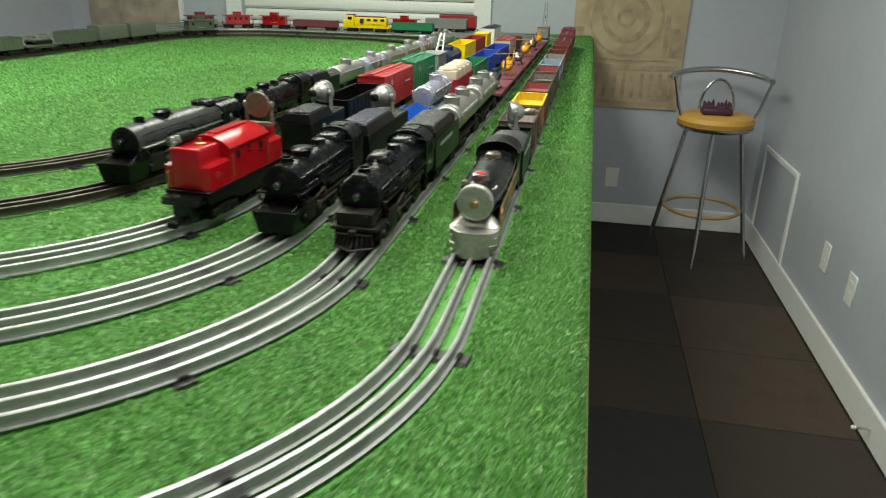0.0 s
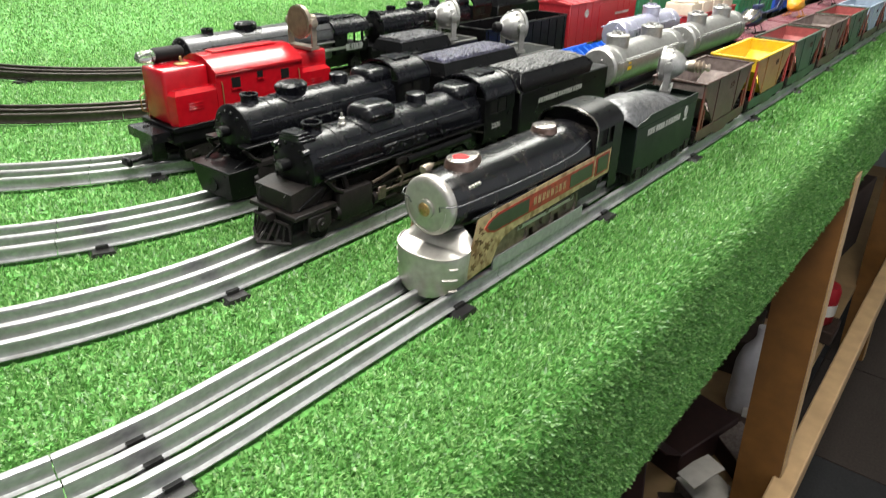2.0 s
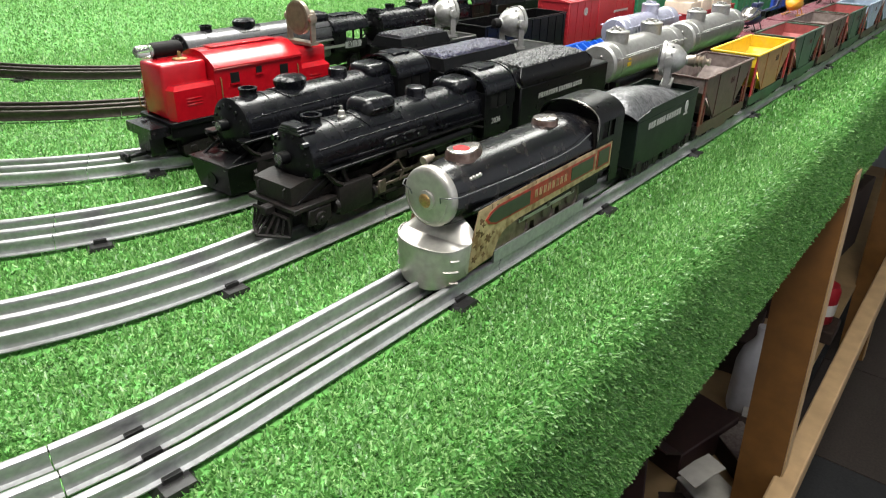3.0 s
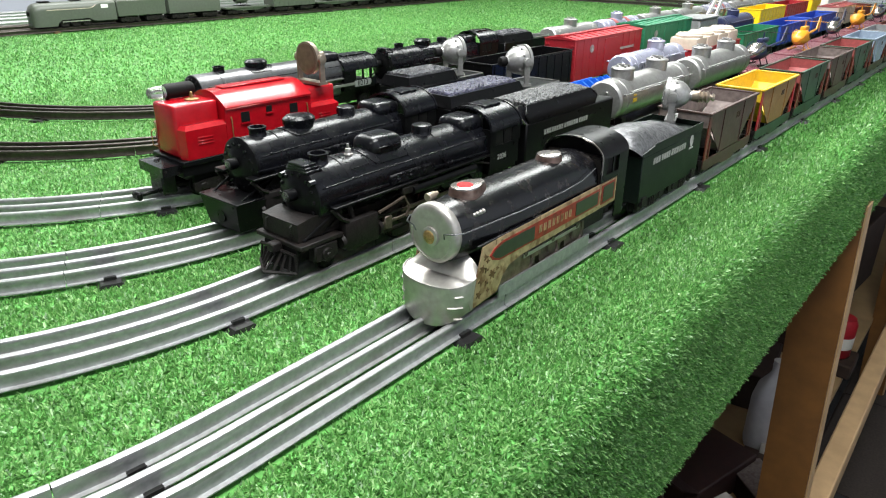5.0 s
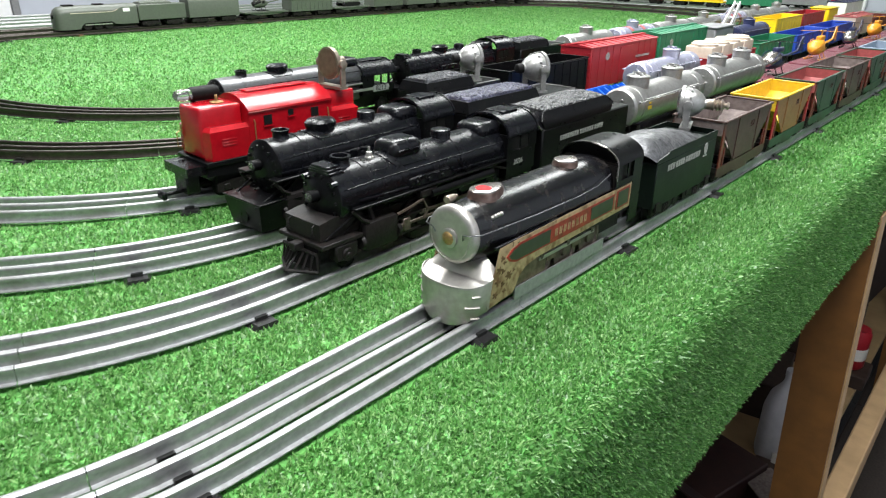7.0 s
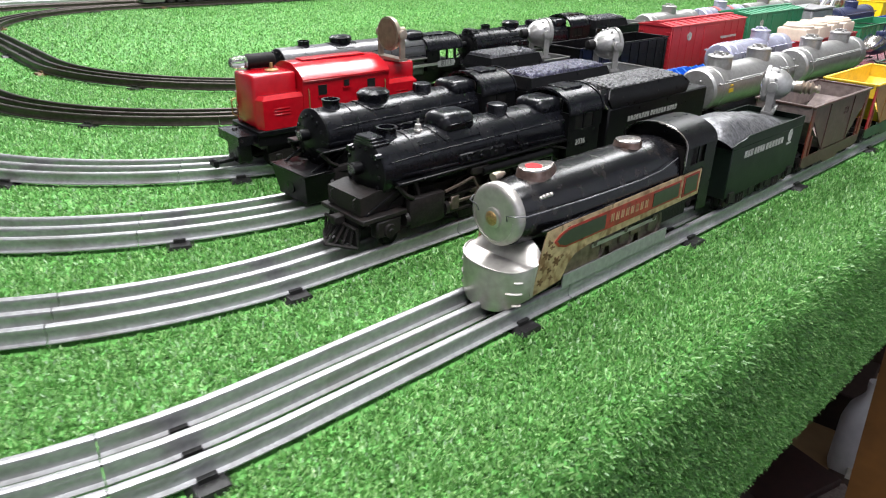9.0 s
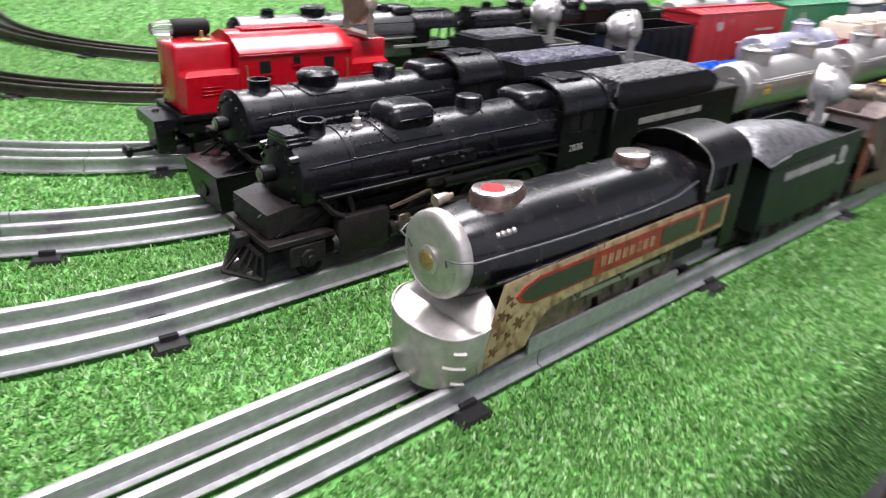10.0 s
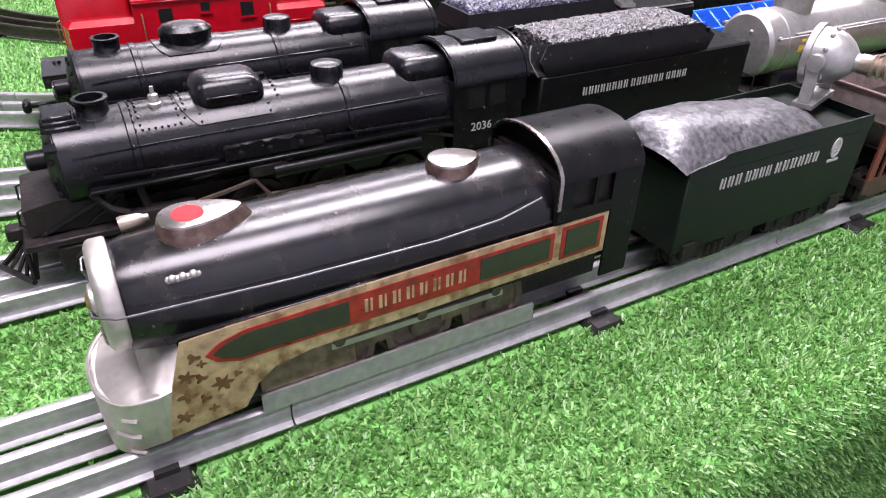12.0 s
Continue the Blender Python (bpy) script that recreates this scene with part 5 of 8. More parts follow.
def tender(label, length=0.15, body="black", coal="coal", words=(), lamp_at=None, style="flat", emblem=False, coal_seed=1, silver_front=False):
    t = thing("tender", label, "toy train tender", "tenders behind the engines")
    h = length / 2
    hw = 0.0245
    if style == "slope":
        # tall front bunker with flared coal boards and a low deck behind
        bm = B()
        box(bm, -hw, hw, -h, h, 0.016, 0.0575, 0.0012)
        part("body", bm, M[body], t)
        for s in (-1, 1):
            bm = B()
            loft(bm, [[(s * hw, -h + 0.004, 0.0575), (s * hw, h - 0.04, 0.0575), (s * (hw - 0.001), h - 0.04, 0.0575), (s * (hw - 0.001), -h + 0.004, 0.0575)],
                      [(s * hw, -h - 0.002, 0.066), (s * hw, h - 0.036, 0.066), (s * (hw - 0.001), h - 0.036, 0.066), (s * (hw - 0.001), -h - 0.002, 0.066)],
                      [(s * (hw - 0.005), -h + 0.006, 0.0725), (s * (hw - 0.005), h - 0.043, 0.0725), (s * (hw - 0.006), h - 0.043, 0.0725), (s * (hw - 0.006), -h + 0.006, 0.0725)]], True, False)
            part("coal_board", bm, M[body], t)
        part("bunker_end", bx(-hw + 0.001, hw - 0.001, h - 0.042, h - 0.04, 0.0575, 0.07), M[body], t)
        part("coal", coal_bm(-hw + 0.0045, hw - 0.0045, -h + 0.008, h - 0.043, 0.062, 0.0765, coal_seed), M[coal], t, "moulded load of coal")
        for s in (-1, 1):
            bm = B()
            loft(bm, [[(s * (hw - 0.0005), -h - 0.002, 0.058), (s * (hw - 0.0005), -h + 0.012, 0.058), (s * (hw - 0.0012), -h + 0.012, 0.058), (s * (hw - 0.0012), -h - 0.002, 0.058)],
                      [(s * (hw - 0.004), -h - 0.006, 0.066), (s * (hw - 0.004), -h + 0.012, 0.066), (s * (hw - 0.0047), -h + 0.012, 0.066), (s * (hw - 0.0047), -h - 0.006, 0.066)],
                      [(s * (hw - 0.0105), -h - 0.001, 0.0718), (s * (hw - 0.0105), -h + 0.012, 0.0718), (s * (hw - 0.0112), -h + 0.012, 0.0712), (s * (hw - 0.0112), -h - 0.001, 0.0712)]], True, False)
            wing = part("bunker_wing", bm, M["black_gloss"], t)
            # thin pale bar added to draw the highlight on the wing's edge
            bm = B()
            pipe(bm, [(s * (hw - 0.0006), -h - 0.002, 0.058), (s * (hw - 0.002), -h - 0.0045, 0.062), (s * (hw - 0.0042), -h - 0.006, 0.066), (s * (hw - 0.0075), -h - 0.004, 0.0695), (s * (hw - 0.0108), -h - 0.001, 0.0717)], 0.0005, 5)
            part("edge_highlight", bm, M["pewter"], wing, "pale bar standing in for the edge's highlight")
        spun_bm = B()
        spun(spun_bm, (0, h - 0.02, 0.0575), (0, 0, 1), [(0, 0.007), (0.002, 0.007), (0.0025, 0.005)], 14)
        part("water_hatch", spun_bm, M[body], t)
    elif style == "tin":
        bm = B()
        box(bm, -hw, hw, -h, h, 0.012, 0.05, 0.0006)
        prism_x(bm, [(-h, 0.05), (h, 0.05), (h, 0.0572), (-h + 0.021, 0.0572), (-h + 0.019, 0.0555), (-h + 0.003, 0.0535), (-h, 0.0525)], hw - 0.001, hw)
        prism_x(bm, [(-h, 0.05), (h, 0.05), (h, 0.0572), (-h + 0.021, 0.0572), (-h + 0.019, 0.0555), (-h + 0.003, 0.0535), (-h, 0.0525)], -hw, -hw + 0.001)
        box(bm, -hw + 0.001, hw - 0.001, h - 0.001, h, 0.05, 0.057)
        part("body", bm, M[body], t)
        # a pressed, crowned coal sheet with a smooth bright front
        bm = B()
        rng = random.Random(coal_seed)
        secs = []
        ys = [-h - 0.008, -h - 0.004, -h + 0.006] + [-h + 0.012 + i * 0.0035 for i in range(23)]
        for j, y in enumerate(ys):
            top = 0.0585 if j == 0 else 0.0645 if j == 1 else 0.068 - 0.0005 * max(0, j - 7)
            lo = 0.052
            s = []
            for i in range(15):
                u = -1 + 2 * i / 14
                z = lo + (top - lo) * (1 - abs(u) ** 3) + (rng.uniform(-0.0007, 0.0007) * min(1, (j - 2) / 6) if j > 2 and 0 < i < 14 else 0)
                s.append((u * (hw - 0.0004), y + (0.006 * u * u if j < 2 else 0), z))
            secs.append(s)
        rows = [[bm.verts.new(q) for q in s] for s in secs]
        for a, b in zip(rows, rows[1:]):
            for i in range(14):
                bm.faces.new((a[i], a[i + 1], b[i + 1], b[i])).smooth = True
        part("coal", bm, M[coal], t, "embossed silvery coal sheet")
        part("rear_deck", bx(-hw + 0.001, hw - 0.001, -h + 0.085, h - 0.001, 0.051, 0.0525), M[body], t)
    else:
        bm = B()
        box(bm, -hw, hw, -h, h, 0.016, 0.056, 0.0015)
        part("body", bm, M[body], t)
        cl = length * 0.62
        bm = B()
        loft(bm, [[(-hw + 0.001, -h, 0.056), (hw - 0.001, -h, 0.056), (hw - 0.001, -h + cl, 0.056), (-hw + 0.001, -h + cl, 0.056)],
                  [(-hw + 0.006, -h + 0.004, 0.0665), (hw - 0.006, -h + 0.004, 0.0665), (hw - 0.006, -h + cl - 0.002, 0.0665), (-hw + 0.006, -h + cl - 0.002, 0.0665)]], True, False)
        part("bunker", bm, M[body], t)
        part("coal", coal_bm(-hw + 0.0065, hw - 0.0065, -h + 0.006, -h + cl - 0.006, 0.066, 0.071, coal_seed, lump=0.001, crown=0.0025), M[coal], t, "moulded load of coal")
        bm = B()
        pipe(bm, [(-hw + 0.002, -h + cl + 0.004, 0.0568), (-hw + 0.002, h - 0.002, 0.0568), (hw - 0.002, h - 0.002, 0.0568), (hw - 0.002, -h + cl + 0.004, 0.0568)], 0.0009, 5)
        part("deck_rail", bm, M["silver"], t)
    for s in (-1, 1):
        for y in (-h + 0.01, h - 0.01):
            part("step", bx(s * hw - 0.0012, s * hw + 0.0012, y - 0.004, y + 0.004, 0.008, 0.0158), M["chassis"], t)
    if words:
        bars(t, hw + 0.0003, *words, M["letter"])
    if emblem:
        bm = B()
        spun(bm, (hw, -h + 0.045, 0.042), (1, 0, 0), [(0, 0.0065), (0.0004, 0.0065), (0.0004, 0.005), (0.0002, 0.005)], 18)
        part("emblem", bm, M["letter"], t)
    trucks(t, length, inset=0.03)
    return t


def boxcab_engine():
    e = thing("electric_locomotive", "bright red toy boxcab electric locomotive on a black frame", "toy locomotive", "engines at the head of the trains")
    y0, a, b, y1 = 0.002, 0.043, 0.133, 0.17
    bm = B()
    prism(bm, [(0.0268, 0.034), (0.0268, 0.0715), (0.0282, 0.0712), (0.0282, 0.0722), (0.02, 0.0785), (0.0095, 0.0828), (0.0, 0.084), (-0.0095, 0.0828), (-0.02, 0.0785), (-0.0282, 0.0722), (-0.0282, 0.0712), (-0.0268, 0.0715), (-0.0268, 0.034)], a, b)
    cabn = part("cab", bm, M["red"], e)
    for s in (-1, 1):
        for y, w, z0, z1 in ((0.062, 0.0042, 0.0575, 0.066), (0.0865, 0.0028, 0.0625, 0.0678), (0.113, 0.0042, 0.0575, 0.066)):
            bm = B()
            x = s * 0.0268
            box(bm, x - 0.0006, x + 0.0006, y - w, y + w, z0, z1)
            part("window", bm, M["soot"], cabn, "small dark window opening")
            x2 = s * 0.0274
            part("window_sill", bx(x2 - 0.0008, x2 + 0.0008, y - w - 0.001, y + w + 0.001, z0 - 0.0016, z0 - 0.0004), M["red"], cabn)
    part("roof_hatch", bx(-0.006, 0.006, a + 0.012, b - 0.012, 0.0835, 0.0852, bevel=0.0006), M["red"], cabn)
    for nm, p, q, f in (("front_hood", y0, a, 1), ("rear_hood", y1, b, -1)):
        bm = B()
        lo, hi = sorted((p, q))
        box(bm, -0.0175, 0.0175, lo, hi, 0.034, 0.0782 if f > 0 else 0.0755, 0.003, 3)
        c = 0.0035 * f
        for s in (-1, 1):
            loft(bm, [[(s * 0.0174, p + 0.002 * f, z), (s * 0.0176, p + 0.001 * f, z), (s * 0.0262, p + c, z), (s * 0.0262, q, z), (s * 0.0174, q, z)] for z in (0.034, 0.0585)]
                 + [[(s * 0.0174, p + 0.004 * f, 0.0618), (s * 0.0176, p + 0.004 * f, 0.0618), (s * 0.0225, p + c + 0.003 * f, 0.0618), (s * 0.0225, q, 0.0618), (s * 0.0174, q, 0.0618)]], True, False)
        hood = part(nm, bm, M["red"], e)
        for s in (-1, 1):
            bm = B()
            for k in range(3):
                box(bm, s * 0.0263 - 0.0005, s * 0.0263 + 0.0005, min(p + 0.014 * f, p + 0.028 * f), max(p + 0.014 * f, p + 0.028 * f), 0.0455 + k * 0.0025, 0.0465 + k * 0.0025, 0.0002)
            part("louvre", bm, M["red"], hood)
        bm = B()
        pipe(bm, [(0.02 * -1, p + 0.001 * f, 0.038), (-0.02, p - 0.003 * f, 0.04), (-0.02, p - 0.003 * f, 0.052), (-0.02, p + 0.001 * f, 0.054)], 0.0006, 5)
        part("grab_iron", bm, M["brass"], hood)
    for s in (-1, 1):
        for y in (a + 0.001, b - 0.001):
            bm = B()
            pipe(bm, [(s * 0.0272, y + (0.004 if y < 0.1 else -0.004), 0.038), (s * 0.0282, y + (0.004 if y < 0.1 else -0.004), 0.04), (s * 0.0282, y + (0.004 if y < 0.1 else -0.004), 0.062), (s * 0.0272, y + (0.004 if y < 0.1 else -0.004), 0.064)], 0.0005, 5)
            part("grab_iron", bm, M["brass"], cabn)
        part("roof_gutter", bx(s * 0.0278 - 0.0006, s * 0.0278 + 0.0006, a, b, 0.0702, 0.0711, bevel=0.0003), M["red"], cabn)
    part("access_cover", bx(-0.0225, -0.0085, 0.0145, 0.0375, 0.0783, 0.0788, bevel=0.0002), M["red"], e)
    # lamp on the front hood
    bm = B()
    spun(bm, (-0.013, 0.012, 0.0845), (0, 1, 0), [(0, 0.0056), (0.002, 0.0062), (0.024, 0.0062), (0.026, 0.0048)], 18)
    box(bm, -0.017, -0.009, 0.014, 0.034, 0.0775, 0.08)
    hl = part("headlight", bm, M["soot"], e, "dark cylindrical headlight on the hood")
    bm = B()
    spun(bm, (-0.013, 0.012, 0.0845), (0, -1, 0), [(0, 0.0052), (0.008, 0.0052), (0.013, 0.0042), (0.0145, 0.002), (0.0148, 0.0001)], 18)
    part("lens", bm, M["glass"], hl, "clear plastic headlight lens")
    bm = B()
    spun(bm, (0.004, 0.027, 0.0782), (0, 0, 1), [(0, 0.006), (0.001, 0.006), (0.0014, 0.0035), (0.002, 0.0016), (0.0065, 0.0011), (0.0067, 0.0003)], 14)
    part("brass_pin", bm, M["brass"], e)
    # black frame
    bm = B()
    box(bm, -0.0262, 0.0262, 0.0, y1 + 0.008, 0.029, 0.0339, 0.0008)
    box(bm, -0.02, 0.02, 0.01, y1 - 0.01, 0.012, 0.029, 0.001)
    for s in (-1, 1):
        prism_x(bm, [(0.0, 0.029), (0.0, 0.021), (0.05, 0.019), (0.065, 0.012), (0.12, 0.012), (0.135, 0.019), (y1, 0.021), (y1, 0.029)], s * 0.0235 - 0.0012, s * 0.0235 + 0.0012)
    part("frame", bm, M["black"], e)
    for f, y in ((1, 0.004), (-1, y1 + 0.008)):
        bm = B()
        prism(bm, [(-0.02, 0.0225), (0.02, 0.0225), (0.02, 0.0305), (-0.02, 0.0305)], min(y, y - 0.02 * f), max(y, y - 0.02 * f))
        box(bm, -0.011, 0.011, min(y - 0.004 * f, y - 0.017 * f), max(y - 0.004 * f, y - 0.017 * f), 0.004, 0.0224, 0.0015)
        spun(bm, (-0.006, y - 0.011 * f, 0.0305), (0, 0, 1), [(0, 0.0028), (0.0015, 0.002)], 10)
        part("end_platform", bm, M["black_gloss"], e)
        bm = B()
        box(bm, -0.002, 0.002, min(y - 0.017 * f, y - 0.034 * f), max(y - 0.017 * f, y - 0.034 * f), 0.005, 0.008, 0.0006)
        box(bm, -0.006, 0.006, min(y - 0.032 * f, y - 0.037 * f), max(y - 0.032 * f, y - 0.037 * f), 0.003, 0.01, 0.0015)
        part("coupler", bm, M["black"], e)
    truck(e, 0.035)
    truck(e, y1 - 0.035, True)
    return e


def put(ob, key, y, z=ZR):
    ob.matrix_basis = on_track(key, length_at(key, y), z)
    return ob


def put_d(ob, key, d, z=ZR, turn=0):
    ob.matrix_basis = on_track(key, d, z) @ pose(0, 0, 0, 0, 0, turn)
    return ob


def stand(ob, x, y, turn):
    ob.matrix_basis = pose(x, y, ZR, 0, 0, turn)
    return ob


put(streamlined_engine(), "A", 0.0)
t = put(tender("dark green tinplate tender with a silvery coal sheet and searchlight", 0.122, "green_tin", "coal_silver", (-0.041, 0.043, (0.0145, 0.0178, 0.0315), 0.0052), style="tin", coal_seed=3), "A", 0.278)
lamp(t, (0.0, 0.0465, 0.0803), (-0.95, -0.3), 0.0135, screw=True)
bm = B()
loft(bm, [[(0.0245 + d, 0.0375 + 0.0034 * k * math.cos(a), 0.0445 + 0.0052 * k * math.sin(a)) for a in (2 * math.pi * i / 16 for i in range(16))] for d, k in ((0, 1), (0.0005, 1), (0.0005, 0.72), (0.0002, 0.7))])
for k in range(3):
    box(bm, 0.0244, 0.025, 0.0356 + 0.0008 * k, 0.0392 - 0.0006 * k, 0.0425 + k * 0.0017, 0.0434 + k * 0.0017)
box(bm, 0.0244, 0.025, 0.0335, 0.0415, 0.0375, 0.0388)
part("emblem", bm, M["letter"], t)

put(steam_engine("black die-cast toy steam locomotive with a slatted pilot", "slats", number=True, whistle=True, front=-0.009, po=0.008), "B", 0.0)
put(tender("black toy tender heaped with coal, white lettering on its side", 0.162, words=(-0.052, 0.0455, (0.034, 0.026, 0.0175), 0.0045), style="slope", coal="coal_grey", coal_seed=5), "B", 0.303)

stand(steam_engine("black die-cast toy steam locomotive with a plough pilot", "plow", stack_y=0.025, dome=(0.065, False), dome2=0.116, cab=(0.164, 0.209), front=0.007, square_dome=False, visor=False, po=0.018, deck_z=0.0255, disc_r=0.0218), -0.1945, 0.0, 1.0)
t = put(tender("black toy tender with coal and a silver searchlight", 0.2, style="flat", coal="coal_blue", coal_seed=7), "C", 0.33)
lamp(t, (0.0, 0.045, 0.0836), (0.35, 0.94), 0.0158, screw="plain")

e = stand(boxcab_engine(), -0.3, 0.006, -2.0)
lamp(e, (0.008, 0.15, 0.1005), (0.05, -1.0), 0.0145, material="tarnish", lens="tarnish_dark", dish=True, name="dish_lamp", label="tarnished metal dish lamp on a bracket")
t = put(tender("black toy tender with coal, round emblem and searchlight", 0.135, style="flat", emblem=True, coal_seed=9), "D", 0.346)
lamp(t, (0.0, 0.035, 0.0836), (0.35, 0.94), 0.0158, screw="plain")

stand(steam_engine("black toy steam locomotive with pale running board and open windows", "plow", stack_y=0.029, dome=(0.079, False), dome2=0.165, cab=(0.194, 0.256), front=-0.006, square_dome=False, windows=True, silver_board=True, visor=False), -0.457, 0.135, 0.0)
put(steam_engine("black toy steam locomotive coupled behind another engine", "plow", stack_y=0.022, dome=(0.072, False), dome2=0.116, cab=(0.18, 0.23), front=-0.012, square_dome=False), "E", 0.425)
put(tender("black toy tender with white lettering bars", 0.14, style="flat", words=(-0.05, 0.04, (0.02, 0.05), 0.004), coal_seed=11), "E", 0.742)


# ---- goods cars ----
def hopper(outer, inner, label, length=0.134, group="open hopper cars of the outer train"):
    c = thing("hopper_car", label, "toy hopper car", group)
    h, hw, z0, z1 = length / 2, 0.0245, 0.018, 0.0605
    # body: flat sides with end slopes cut in below
    for s in (-1, 1):
        a, b = sorted((s * hw, s * (hw - 0.0009)))
        bm = B()
        prism_x(bm, [(-h, z1), (-h, z1 - 0.006), (-h * 0.42, z0), (h * 0.42, z0), (h, z1 - 0.006), (h, z1)], a, b)
        side = part("side", bm, M[outer], c)
        for y in (-h * 0.42, h * 0.42):
            part("rib", bx(s * (hw + 0.0003) - 0.0005, s * (hw + 0.0003) + 0.0005, y - 0.0009, y + 0.0009, z0 + 0.001, z1), M[outer], side)
        bars(side, s * (hw + 0.0002), h * 0.12, z0 + 0.03, (0.012, ), 0.006, M["rust"])
        x = s * (hw - 0.0004)
        for y0, y1 in ((-h + 0.0002, -h + 0.0058), (h - 0.0058, h - 0.0002)):
            part("end_post", bx(x - 0.0006, x + 0.0006, y0, y1, z0 - 0.001, z0 + 0.04), M["red_box" if outer == "orange" else "rust_red"], c, "red end post")
        for f in (-1, 1):
            bm = B()
            loft(bm, [[(x + d, f * (h - 0.0115 + 0.001 * k), z0 - 0.001) for d, k in ((-0.0005, -1), (0.0005, -1), (0.0005, 1), (-0.0005, 1))], [(x + d, f * (h - 0.0115 + 0.001 * k), z0 + 0.017) for d, k in ((-0.0005, -1), (0.0005, -1), (0.0005, 1), (-0.0005, 1))]], True, False)
            part("end_brace", bm, M["rust_red"], c)
        bm = B()
        prism_x(bm, [(-h, z0 - 0.001), (-h, 0.0095), (-h + 0.008, 0.0065), (-0.02, 0.0065), (-0.014, 0.0035), (0.014, 0.0035), (0.02, 0.0065), (h - 0.008, 0.0065), (h, 0.0095), (h, z0 - 0.001)], x - 0.0005, x + 0.0005)
        part("side_frame", bm, M["green_car" if outer in ("orange", "green_car") else "rust"], c, "deep tin side frame over the wheels")
    bm = B()
    t = 0.0009
    for f in (-1, 1):
        loft(bm, [[(-hw + t, f * h, z1), (hw - t, f * h, z1), (hw - t, f * (h - 0.001), z1), (-hw + t, f * (h - 0.001), z1)], [(-hw + t, f * h, z0 + 0.03), (hw - t, f * h, z0 + 0.03), (hw - t, f * (h - 0.001), z0 + 0.03), (-hw + t, f * (h - 0.001), z0 + 0.03)],
                  [(-hw + t, f * h * 0.4, z0 + 0.002), (hw - t, f * h * 0.4, z0 + 0.002), (hw - t, f * (h * 0.4 - 0.001), z0 + 0.001), (-hw + t, f * (h * 0.4 - 0.001), z0 + 0.001)]], True, False)
    box(bm, -hw + t, hw - t, -h * 0.42, h * 0.42, z0 + 0.001, z0 + 0.0022)
    part("slope_sheet", bm, M[inner], c)
    for s in (-1, 1):
        part("inner_lining", bx(*sorted((s * (hw - 0.0015), s * (hw - 0.001))), -h + 0.002, h - 0.002, z0 + 0.024, z1 - 0.0005), M[inner], c)
    bm = B()
    for s in (-1, 1):
        box(bm, s * (hw + 0.0002) - 0.0016, s * (hw + 0.0002) + 0.0016, -h - 0.001, h + 0.001, z1 - 0.0006, z1 + 0.0014, 0.0004)
        box(bm, -hw + 0.0019, hw - 0.0019, s * h - 0.0012, s * h + 0.0012, z1 - 0.0006, z1 + 0.0014, 0.0004)
    part("rim", bm, M[inner if inner not in ("pink", "dust") else outer], c)
    for f in (-1, 1):
        part("hopper_chute", bx(-0.012, 0.012, f * 0.018 - 0.008, f * 0.018 + 0.008, 0.008, z0 + 0.001, bevel=0.002), M["chassis"], c)
    bm = B()
    box(bm, -0.005, 0.005, -h, h, 0.012, 0.0165)
    for f in (-1, 1):
        box(bm, -hw, hw, f * (h - 0.002) - 0.0015, f * (h - 0.002) + 0.0015, 0.012, 0.0165)
    part("frame", bm, M["chassis"], c)
    trucks(c, length, inset=0.027)
    return c


